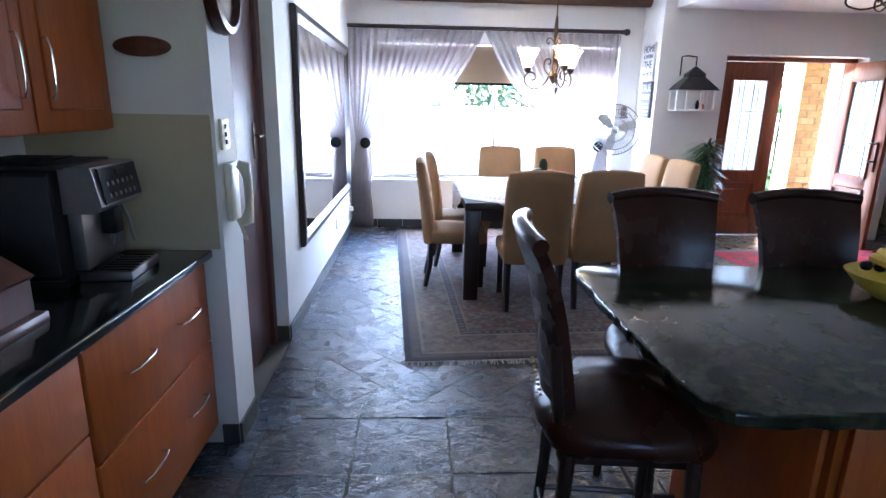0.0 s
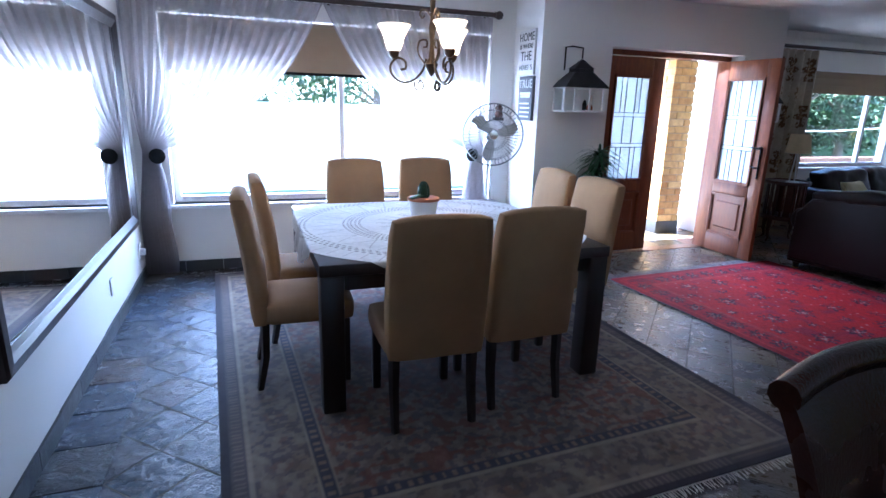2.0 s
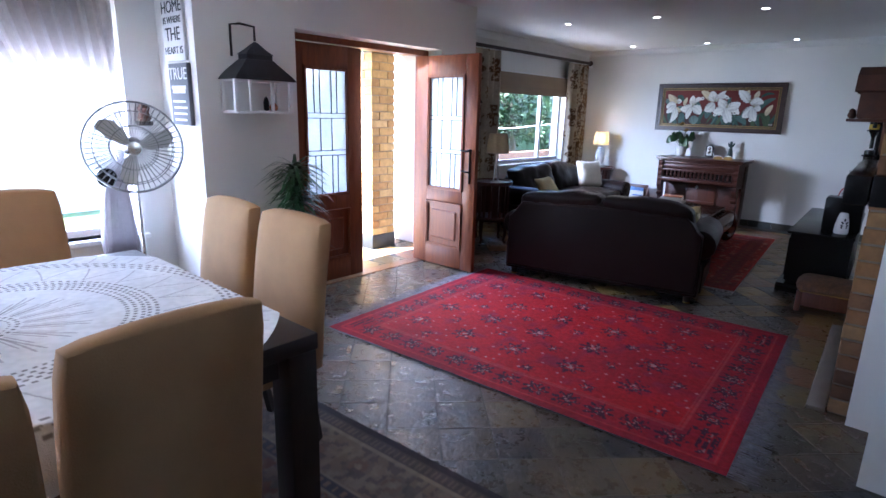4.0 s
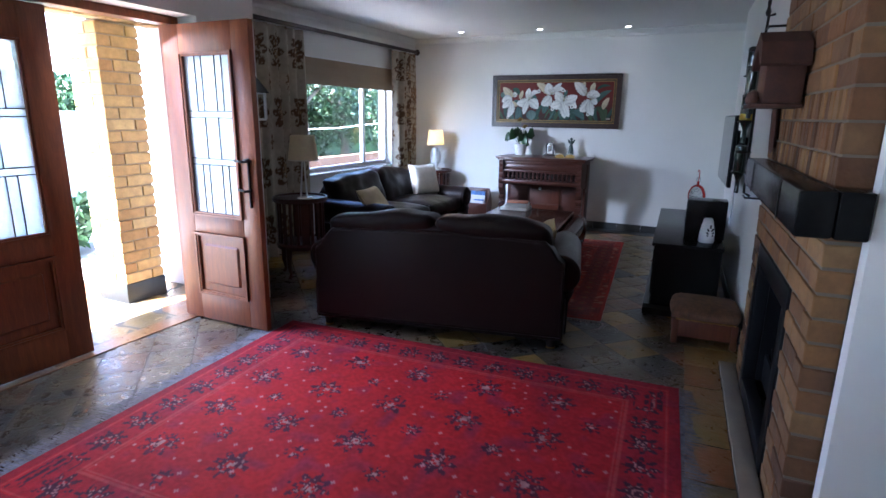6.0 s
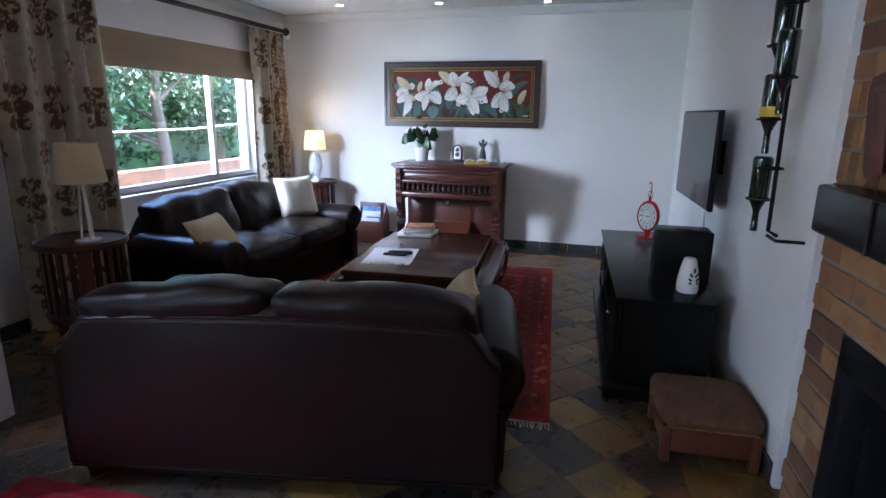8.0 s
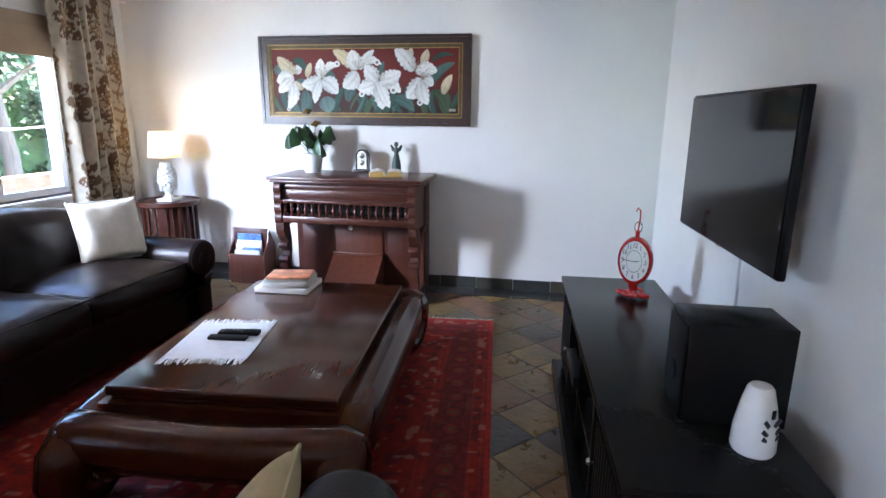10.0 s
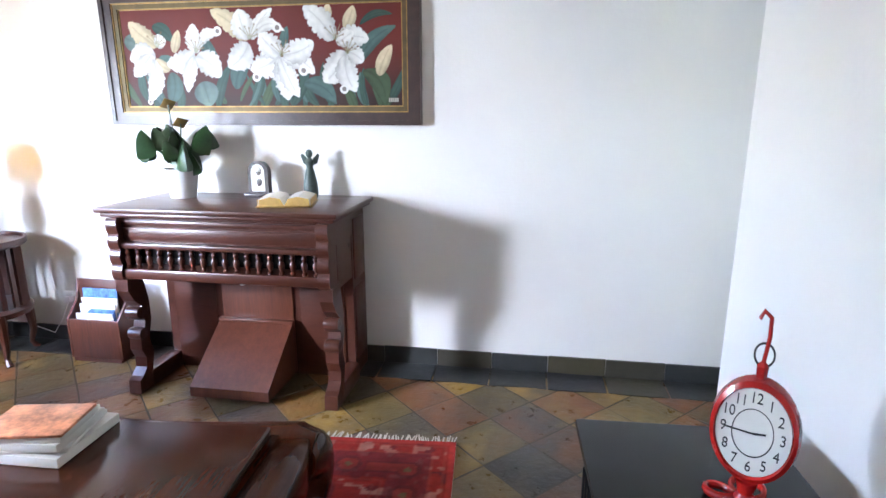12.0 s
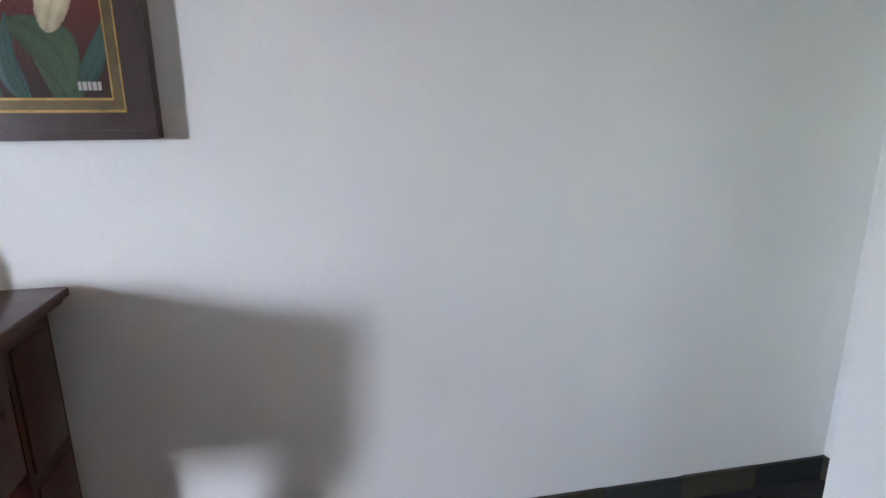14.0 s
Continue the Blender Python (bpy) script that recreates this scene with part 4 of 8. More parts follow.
# bar stools
def bar_stool():
    s = thing("bar_stool", "dark brown leather bar stool with a scrolled back", "bar stool", group="bar stools round the island")
    part("seat", moved(soft_box(0.47, 0.45, 0.125, 0.055, 0.045, 12), 0, 0, 0.575), STOOL_LEATHER, s)
    part("seat_rail", boxes((-0.195, 0.195, -0.185, 0.185, 0.545, 0.585), bevel=0.008), EBONY, s)
    for k in range(14):
        for y in (-0.212, 0.212):
            part("stud", lathe([(0, -0.004), (0.005, -0.002), (0.005, 0.002), (0, 0.004)], 6, None, (-0.17 + 0.34 * k / 13, y * 1.045, 0.605)), BRASS, s)
    rows = []
    bm = bmesh.new()
    for side in (0, 1):
        for i in range(13):
            z = i / 12
            half = 0.185 + 0.012 * math.sin(z * 3) + 0.045 * z ** 3
            y = 0.215 + 0.06 * z + 0.05 * z ** 4 + (0.035 if side else 0)
            rows.append([bm.verts.new((half * (2 * j / 10 - 1), y - 0.05 * (2 * j / 10 - 1) ** 2 * (1 - 0.3 * z), 0.70 + 0.47 * z + (0.02 * (1 - (2 * j / 10 - 1) ** 2) if i == 12 else 0))) for j in range(11)])
    for a, b in [(rows[i], rows[i + 1]) for i in range(12)] + [(rows[i], rows[i + 1]) for i in range(13, 25)]:
        for j in range(10):
            bm.faces.new((a[j], a[j + 1], b[j + 1], b[j]))
    f, r = rows[:13], rows[13:]
    for i in range(12):
        for j in (0, 10):
            bm.faces.new((f[i][j], f[i + 1][j], r[i + 1][j], r[i][j]))
    for i in (0, 12):
        for j in range(10):
            bm.faces.new((f[i][j], f[i][j + 1], r[i][j + 1], r[i][j]))
    part("backrest", bm, STOOL_LEATHER, s)
    bm = tube([(0.235 * (2 * j / 14 - 1), 0.325 + 0.012 - 0.036 * (2 * j / 14 - 1) ** 2, 1.17 + 0.018 * (1 - (2 * j / 14 - 1) ** 2)) for j in range(15)], 0.024, 10)
    part("back_roll", bm, STOOL_LEATHER, s)
    for k in range(9):
        part("stud", lathe([(0, -0.004), (0.006, -0.002), (0.006, 0.002), (0, 0.004)], 6, None, (-0.13 + 0.26 * k / 8, 0.262, 0.725)), BRASS, s)
    for sx in (-1, 1):
        part("back_post", tube([(sx * 0.185, 0.19, 0.56), (sx * 0.185, 0.21, 0.66), (sx * 0.19, 0.222, 0.74), (sx * 0.2, 0.24, 0.9)], 0.019, 8), EBONY, s)
        for sy in (-1, 1):
            part("leg", tube([(sx * 0.19, sy * 0.18, 0.58), (sx * 0.195, sy * 0.19, 0.3), (sx * 0.21, sy * 0.21, 0.0)], [0.024, 0.02, 0.018], 8), EBONY, s)
    for a, b in (((-0.2, -0.2), (0.2, -0.2)), ((-0.2, 0.2), (0.2, 0.2)), ((-0.2, -0.2), (-0.2, 0.2)), ((0.2, -0.2), (0.2, 0.2))):
        part("stretcher", tube([(*a, 0.2), (*b, 0.2)], 0.011, 8), EBONY, s)
    return s


st = bar_stool()
st.matrix_basis = pose(1.18, 2.18, 0) @ Matrix.Diagonal((0.88, 0.93, 0.975, 1))
copy_thing(st, pose(1.73, 2.19, 0, 0, 0, -3))
copy_thing(st, pose(2.42, 2.19, 0, 0, 0, 2))
copy_thing(st, pose(0.84, 1.86, 0, 0, 0, 84))

# ---- dining area ----
# big framed mirror
mr = thing("wall_mirror", "large wall mirror in a dark wooden frame", "mirror", (XW, 0, 0))
my0, my1, mz0, mz1 = 4.17, 6.86, 0.50, 2.07
part("glass", boxes((0.012, 0.018, my0 + 0.09, my1 - 0.09, mz0 + 0.09, mz1 - 0.09)), MIRROR, mr, "mirror glass", smooth=False)
part("backing", boxes((0.001, 0.012, my0 + 0.05, my1 - 0.05, mz0 + 0.05, mz1 - 0.05)), BLACK_WOOD, mr, smooth=False)
prof = [(0, 0), (0.0, 0.03), (0.012, 0.04), (0.05, 0.042), (0.075, 0.03), (0.1, 0.02), (0.1, 0.0)]
for (a0, a1, vert, z) in ((my0, my1, False, mz0), (my0, my1, False, mz1), (mz0, mz1, True, my0), (mz0, mz1, True, my1)):
    bm = bmesh.new()
    rings = []
    for e, s in ((a0, 1), (a1, -1)):
        ring = []
        for u, d in prof:
            inset = u if (z in (mz0, my0)) else -u
            if vert:
                ring.append(bm.verts.new((d, z + inset, e + s * u)))
            else:
                ring.append(bm.verts.new((d, e + s * u, z + inset)))
        rings.append(ring)
    for i in range(len(prof)):
        j = (i + 1) % len(prof)
        bm.faces.new((rings[0][i], rings[0][j], rings[1][j], rings[1][i]))
    part("frame_rail", bm, EBONY, mr, smooth=False)

# dining rug
RW, RL = 2.6, 3.6


def dining_rug_colour(U, V):
    x, y = U * RW, V * RL
    d = np.minimum(np.minimum(x, RW - x), np.minimum(y, RL - y))
    n1, n2 = value_noise(x * 9, y * 9), value_noise(x * 45, y * 45, 3)
    C = np.zeros(U.shape + (3,)) + np.array((0.30, 0.25, 0.20))
    fld = value_noise(x * 38, y * 38, 5)
    C = lay(C, (value_noise(x * 40, y * 40, 15) > 0.6) * 0.6, (0.42, 0.36, 0.29))
    C = lay(C, (fld > 0.56) * 0.6, (0.09, 0.095, 0.13))
    C = lay(C, (value_noise(x * 30, y * 30, 8) > 0.64) * 0.7, (0.26, 0.10, 0.075))
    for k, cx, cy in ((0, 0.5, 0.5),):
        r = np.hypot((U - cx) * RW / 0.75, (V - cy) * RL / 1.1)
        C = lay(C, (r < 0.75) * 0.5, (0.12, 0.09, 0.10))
    along = np.where((x < 0.5) | (x > RW - 0.5), y, x)
    band = (d > 0.12) & (d < 0.36)
    C = lay(C, band * 1.0, (0.33, 0.28, 0.22))
    rosette = np.hypot((np.mod(along, 0.2) - 0.1), d - 0.24)
    C = lay(C, band * (rosette < 0.07) * 0.45, (0.17, 0.15, 0.16))
    C = lay(C, band * (rosette < 0.045) * 0.5, (0.32, 0.2, 0.15))
    C = lay(C, band * (rosette < 0.02) * 0.6, (0.5, 0.45, 0.36))
    C = lay(C, band * (value_noise(x * 30, y * 30, 12) > 0.55) * 0.6, (0.12, 0.12, 0.15))
    C = lay(C, band * (value_noise(x * 36, y * 36, 14) > 0.62) * 0.6, (0.42, 0.37, 0.3))
    for a, b, c in ((0.0, 0.035, (0.07, 0.065, 0.085)), (0.035, 0.1, (0.15, 0.13, 0.14)), (0.1, 0.12, (0.45, 0.4, 0.32)), (0.36, 0.375, (0.45, 0.4, 0.32)), (0.375, 0.43, (0.1, 0.1, 0.14)), (0.43, 0.44, (0.42, 0.36, 0.28))):
        C = lay(C, (d >= a) & (d < b), c)
    C = lay(C, ((d >= 0.045) & (d < 0.09) & (np.mod(along, 0.03) < 0.012)) * 0.5, (0.38, 0.33, 0.26))
    C = lay(C, (d >= 0.385) * (d < 0.42) * (np.mod(along, 0.05) < 0.02) * 0.8, (0.4, 0.3, 0.22))
    return C * np.array((0.50, 0.45, 0.42)) * (0.72 + 0.5 * n1[..., None] * 0.6 + 0.25 * n2[..., None])


def rug(name, label, w, l, nx, ny, colour, place, turn, fringe_mat, fringe, both=True):
    r = thing(name, label, "rug", place, turn)
    me = sheet(nx, ny, lambda U, V: ((U - 0.5) * w, (V - 0.5) * l, 0.010 + 0.0016 * (value_noise(U * 9, V * 9) - 0.5)), colour)
    me.materials.append(RUGCLOTH)
    p = new("carpet_face", me)
    p.parent = r
    part("backing", boxes((-w / 2, w / 2, -l / 2, l / 2, 0.0005, 0.0085)), fringe_mat, r, smooth=False)
    for s in (-1, 1):
        bm = bmesh.new()
        rnd = random.Random(5 + s)
        nfr = int(w / (0.006 if fringe > 0.1 else 0.012))
        for i in range(nfr):
            x = -w / 2 + w * (i + rnd.random()) / nfr
            L = fringe * (0.7 + 0.5 * rnd.random())
            dx = (rnd.random() - 0.5) * 0.025
            q = [bm.verts.new(v) for v in ((x - 0.003, s * l / 2, 0.008), (x + 0.003, s * l / 2, 0.008), (x + dx + 0.003, s * (l / 2 + L), 0.003), (x + dx - 0.003, s * (l / 2 + L), 0.003))]
            bm.faces.new(q)
        tagged(part("fringe", bm, fringe_mat, r, smooth=False), kind="stuff")
    return r


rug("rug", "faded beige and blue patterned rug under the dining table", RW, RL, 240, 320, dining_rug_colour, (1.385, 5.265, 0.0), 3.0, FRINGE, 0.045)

# dining table
tb = thing("dining_table", "dark espresso square dining table with thick legs", "table", (1.385, 5.23, 0))
part("tabletop", boxes((-0.785, 0.785, -0.785, 0.785, 0.715, 0.775), bevel=0.006), EBONY, tb)
for sx in (-1, 1):
    part("apron", boxes((-0.66, 0.66, sx * 0.72 - 0.012, sx * 0.72 + 0.012, 0.63, 0.715)), EBONY, tb, smooth=False)
    part("apron", boxes((sx * 0.72 - 0.012, sx * 0.72 + 0.012, -0.66, 0.66, 0.63, 0.715)), EBONY, tb, smooth=False)
    for sy in (-1, 1):
        part("leg", boxes((sx * 0.725 - 0.055, sx * 0.725 + 0.055, sy * 0.725 - 0.055, sy * 0.725 + 0.055, 0.012, 0.715), bevel=0.005), EBONY, tb)


# lace cloth, round and draped a little over the edge, with openwork rings
def lace_colour(U, V):
    r, a = U * 0.96, V * 2 * np.pi
    C = np.zeros(U.shape + (3,)) + np.array((0.72, 0.71, 0.70))
    weave = value_noise(np.cos(a) * r * 60 + 90, np.sin(a) * r * 60 + 90)
    C = C * (0.88 + 0.16 * weave[..., None])
    dark = (0.16, 0.14, 0.13)

    def holes(r0, step, rows_, m, width=0.5):
        nonlocal C
        for k in range(rows_):
            lo = r0 + k * step
            row = (r > lo + step * 0.25) & (r < lo + step * 0.8) & (np.mod(a * m / (2 * np.pi) + 0.35 * k + 9 * r, 1) < width)
            C = lay(C, row * 0.9, dark)

    def rays(r0, r1, m, half, swing=0.0):
        nonlocal C
        off = np.abs(np.mod(a * m / (2 * np.pi) + swing * (r - r0), 1) - 0.5) * 2 * np.pi * r / m
        C = lay(C, (off < half) * (r > r0) * (r < r1) * 0.6, (0.26, 0.24, 0.23))

    holes(0.085, 0.022, 2, 30)
    rays(0.13, 0.34, 18, 0.004, 0.6)
    rays(0.13, 0.34, 18, 0.004, -0.6)
    rays(0.14, 0.27, 36, 0.003)
    holes(0.43, 0.024, 5, 110)
    rays(0.56, 0.74, 22, 0.0035, 2.2)
    rays(0.56, 0.74, 22, 0.0035, -2.2)
    holes(0.755, 0.026, 3, 120)
    rays(0.84, 0.93, 60, 0.003)
    return C


def lace_place(U, V):
    r, a = U * 0.96, V * 2 * np.pi
    x, y = r * np.cos(a), r * np.sin(a)
    over = np.maximum(np.maximum(np.abs(x), np.abs(y)) - 0.792, 0)
    k = 0.792 / np.maximum(np.maximum(np.abs(x), np.abs(y)), 1e-6)
    k = np.minimum(k, 1)
    fold = 0.012 * np.sin(a * 22) * np.clip(over * 12, 0, 1)
    return x * k + np.sign(x) * (over > 0) * (np.abs(x) > np.abs(y)) * (0.004 + fold + over * 0.1), y * k + np.sign(y) * (over > 0) * (np.abs(y) >= np.abs(x)) * (0.004 + fold + over * 0.1), 0.7785 - over * 1.1 + 0.0015 * np.sin(x * 14 + y * 5) * (over == 0)


me = sheet(150, 900, lace_place, lace_colour)
me.materials.append(LACE)
cl = new("tablecloth", me)
cl.matrix_basis = pose(1.385, 5.23, 0)
tagged(cl, "round white openwork lace cloth on the dining table", "tablecloth")
# cactus
cp = thing("potted_cactus", "small green cactus in a white pot", "potted plant", (1.35, 5.265, 0.779))
part("pot", lathe([(0.07, 0), (0.075, 0.005), (0.092, 0.13), (0.097, 0.132), (0.1, 0.152), (0.09, 0.152), (0.085, 0.13), (0, 0.13)], 24), CERAMIC, cp)
part("rim_band", lathe([(0.097, 0.138), (0.1015, 0.14), (0.1015, 0.155), (0.097, 0.157)], 24), TERRACOTTA, cp, "terracotta rim")
bm = bmesh.new()
for k in range(14):
    a = 2 * math.pi * k / 14
    tube([(0.03 * math.cos(a) * math.sin(t), 0.03 * math.sin(a) * math.sin(t), 0.12 + 0.13 * (1 - math.cos(t)) / 2) for t in (0.3 + 2.7 * i / 8 for i in range(9))], 0.009, 6, bm)
part("cactus", bm, LEAF, cp)
part("leaf", moved(pillow(0.09, 0.045, 0.012, 0.1, 8), -0.06, -0.03, 0.165, 0, -10, 20), LEAF, cp)


# high-backed dining chairs, seat towards +y
def dining_chair():
    c = thing("dining_chair", "tan suede high-backed dining chair with dark legs", "chair", group="chairs round the dining table")
    part("seat", moved(soft_box(0.455, 0.46, 0.115, 0.03, 0.012, 8), 0, 0.23, 0.375), SUEDE, c)
    bm = soft_box(0.46, 0.085, 0.665, 0.028, 0.012, 8)
    for v in bm.verts:
        k = max(0.0, v.co.z / 0.66)
        v.co.y -= 0.02 + 0.075 * k ** 1.8
        v.co.z += 0.375
        v.co.x *= 1 - 0.02 * k
    part("backrest", bm, SUEDE, c)
    for sx in (-1, 1):
        part("leg", boxes((sx * 0.19 - 0.021, sx * 0.19 + 0.021, 0.395, 0.437, 0.012, 0.38), bevel=0.004), EBONY, c)
        part("leg", tube([(sx * 0.19, 0.0, 0.39), (sx * 0.19, -0.005, 0.2), (sx * 0.19, -0.04, 0.012)], [0.027, 0.024, 0.02], 4), EBONY, c, smooth=False)
    return c


ch = dining_chair()
ch.matrix_basis = pose(1.09, 4.235, 0, 0, 0, -1.5)
for x, y, a in ((1.605, 4.31, 2.0), (1.15, 6.44, 180), (1.77, 6.50, 179), (0.36, 4.985, -91), (0.45, 5.57, -88), (2.43, 5.64, 90), (2.44, 5.10, 92)):
    copy_thing(ch, pose(x, y, 0, 0, 0, a))


# chandelier with three bell shades
cd = thing("chandelier", "bronze scrolled chandelier with three frosted shades", "chandelier", (1.39, 5.28, 0), 38)
stem = tube([(0, 0, 2.2 + 0.012 * k) for k in range(int(0.56 / 0.012))], 0.006, 6)
part("chain", stem, BRONZE, cd)
part("ceiling_rose", lathe([(0.06, 2.75), (0.055, 2.725), (0.02, 2.71), (0.01, 2.70)], 20), BRONZE, cd)
part("column", lathe([(0.0, 1.66), (0.012, 1.67), (0.03, 1.70), (0.042, 1.73), (0.02, 1.76), (0.012, 1.85), (0.022, 1.93), (0.012, 1.98), (0.018, 2.1), (0.01, 2.2), (0.0, 2.21)], 16), BRONZE, cd)
for k in range(3):
    a = 2 * math.pi * k / 3
    def at(r, z, a=a):
        return (r * math.cos(a), r * math.sin(a), z)
    arm = [at(0.03, 1.76), at(0.055, 1.69), at(0.11, 1.635), at(0.18, 1.625), at(0.235, 1.665), at(0.245, 1.72), at(0.205, 1.762), at(0.16, 1.745), at(0.155, 1.705), at(0.185, 1.695)]
    am = part("arm", tube(flowing(arm), 0.0075, 8), BRONZE, cd)
    part("scroll", tube(flowing([at(0.03, 1.72), at(0.08, 1.79), at(0.075, 1.855), at(0.035, 1.865), at(0.03, 1.83), at(0.05, 1.825)]), 0.0055, 6), BRONZE, am)
    part("lower_scroll", tube(flowing([at(0.1, 1.63), at(0.095, 1.59), at(0.06, 1.58), at(0.045, 1.61), at(0.065, 1.635), at(0.08, 1.615)]), 0.0055, 6), BRONZE, am)
    part("top_scroll", tube(flowing([at(0.01, 2.0), at(0.05, 2.035), at(0.075, 2.01), at(0.06, 1.985), at(0.045, 2.0)]), 0.005, 6), BRONZE, am)
    part("shade_stem", tube([at(0.215, 1.755), at(0.225, 1.78)], 0.008, 8), BRONZE, am)
    cx, cy, _ = at(0.225, 0)
    part("cup", lathe([(0.012, 1.755), (0.03, 1.775), (0.034, 1.80), (0.02, 1.80)], 14, None, (cx, cy, 0)), BRONZE, am)
    part("shade", lathe([(0.036, 1.80), (0.045, 1.82), (0.058, 1.87), (0.078, 1.915), (0.098, 1.945), (0.096, 1.948), (0.074, 1.918), (0.054, 1.872), (0.04, 1.825), (0.03, 1.806)], 24, None, (cx, cy, 0)), FROSTED, am, "frosted bell glass shade")
    part("bulb", lathe([(0.0, 1.815), (0.015, 1.825), (0.024, 1.86), (0.015, 1.885), (0, 1.89)], 12, None, (cx, cy, 0)), BULB, am)
for k in range(3):
    a = radians(38) + 2 * math.pi * k / 3
    lamp("chandelier_bulb", "POINT", (1.39 + 0.225 * math.cos(a), 5.28 + 0.225 * math.sin(a), 1.905), 0.35, WARM, 0.03)

# second wrought iron chandelier over the entrance, of which the lower scrolls show
c2 = thing("iron_chandelier", "black wrought iron chandelier hanging over the entrance", "chandelier", (3.75, 4.7, 0))
part("stem", tube([(0, 0, 2.28), (0, 0, H2)], 0.008, 8), IRON, c2)
for k in range(5):
    a = 2 * math.pi * k / 5
    pts = [(r * math.cos(a), r * math.sin(a), z) for r, z in ((0.0, 2.3), (0.08, 2.25), (0.18, 2.235), (0.27, 2.27), (0.28, 2.32), (0.24, 2.34), (0.225, 2.31))]
    part("arm", tube(flowing(pts), 0.008, 8), IRON, c2)

# curtain rod and sheers
rd = thing("curtain_rod", "long dark wooden curtain pole above the dining window", "curtain rod", (0, 0, 0))
part("pole", tube([(-0.555, 7.1, 2.325), (2.62, 7.1, 2.325)], 0.022, 12), ROD, rd)
part("finial", moved(lathe([(0.0, -0.04), (0.03, -0.03), (0.04, 0.0), (0.03, 0.025), (0.02, 0.03), (0.028, 0.04), (0.0, 0.045)], 16), 2.64, 7.1, 2.325, 0, -90, 0), ROD, rd)
for x in (-0.4, 1.05, 2.5):
    part("bracket", boxes((x - 0.012, x + 0.012, 7.1, 7.2, 2.29, 2.30)), ROD, rd, smooth=False)


def sheer(x_out, x_top, x_mid, hold_x, name_group):
    """A gathered sheer drawn back to a holdback."""
    bm = bmesh.new()
    nz, nu = 60, 90
    rows = []
    for i in range(nz + 1):
        z = 2.30 - 2.28 * i / nz
        if z > 1.06:
            t = (2.30 - z) / (2.30 - 1.06)
            inner = x_top + (hold_x - x_top) * (0.42 * t + 0.58 * t ** 3.2)
            outer = x_out + (hold_x - x_out) * 0.35 * t ** 3
            if abs(inner - outer) < 0.11:
                inner = outer + math.copysign(0.11, x_top - x_out)
        else:
            t = (1.06 - z) / 1.05
            spread = 0.11 + 0.14 * min(1, t * 2.2)
            outer = x_out + (hold_x - x_out) * 0.35 * (1 - min(1, t * 2))
            inner = outer + math.copysign(spread, x_top - x_out) * (1 + 0.06 * math.sin(t * 9))
        row = []
        for j in range(nu + 1):
            u = j / nu
            span = abs(inner - outer)
            amp = 0.018 + 0.02 * (1 - min(1, span / 1.3))
            y = 7.1 + amp * math.sin(u * 2 * math.pi * 19 + 0.7 * math.sin(u * 11)) + 0.012 * noise.noise(Vector((u * 8, z * 2, x_out)))
            row.append(bm.verts.new((outer + (inner - outer) * u, y, z)))
        rows.append(row)
    for a, b in zip(rows, rows[1:]):
        for j in range(nu):
            bm.faces.new((a[j], a[j + 1], b[j + 1], b[j]))
    return single("sheer_curtain", bm, SHEER, "white sheer curtain drawn back to a round holdback", "curtain", group="dining sheers")


sheer(-0.55, 1.0, 0.67, -0.36, "l")
sheer(2.58, 1.0, 1.18, 2.42, "r")
for x in (-0.37, 2.40):
    hb = thing("curtain_holdback", "black round curtain holdback on the wall", "holdback", (x, 7.06, 1.03), group="curtain holdbacks")
    part("disc", moved(lathe([(0.0, 0), (0.05, 0.0), (0.062, 0.01), (0.062, 0.02), (0.05, 0.03), (0, 0.034)], 24), 0, 0, 0, 90, 0, 0), BLACK_WOOD, hb)
    part("stem", tube([(0, 0, 0), (0, 0.14, 0)], 0.01, 8), BLACK_WOOD, hb)
# blind behind the sheers
rb = thing("roman_blind", "beige roman blind half lowered in the dining window", "blind", (0, 0, 0))
for i, (a, b) in enumerate(((1.98, 2.15), (1.85, 1.99), (1.73, 1.86))):
    part("fold", boxes((WX0 + 0.02, WX1 - 0.02, YN + 0.02 + 0.006 * i, YN + 0.026 + 0.006 * i, a, b)), BLIND, rb, smooth=False)
part("bottom_bar", boxes((WX0 + 0.02, WX1 - 0.02, YN + 0.028, YN + 0.046, 1.715, 1.74)), BLACK_WOOD, rb, "dark bottom bar", smooth=False)

# socket and adaptor low on the mirror wall
so = thing("wall_socket", "white wall socket low on the wall", "socket", (XW, 6.93, 0.27))
part("plate", boxes((0, 0.01, -0.04, 0.04, -0.06, 0.06), bevel=0.003), WHITE, so)
part("plug", boxes((0.01, 0.05, -0.02, 0.02, -0.03, 0.02), bevel=0.005), WHITE, so)
so = thing("wall_socket", "white wall socket low on the wall", "socket", (XW, 5.9, 0.30))
part("plate", boxes((0, 0.01, -0.035, 0.035, -0.055, 0.055), bevel=0.003), WHITE, so)

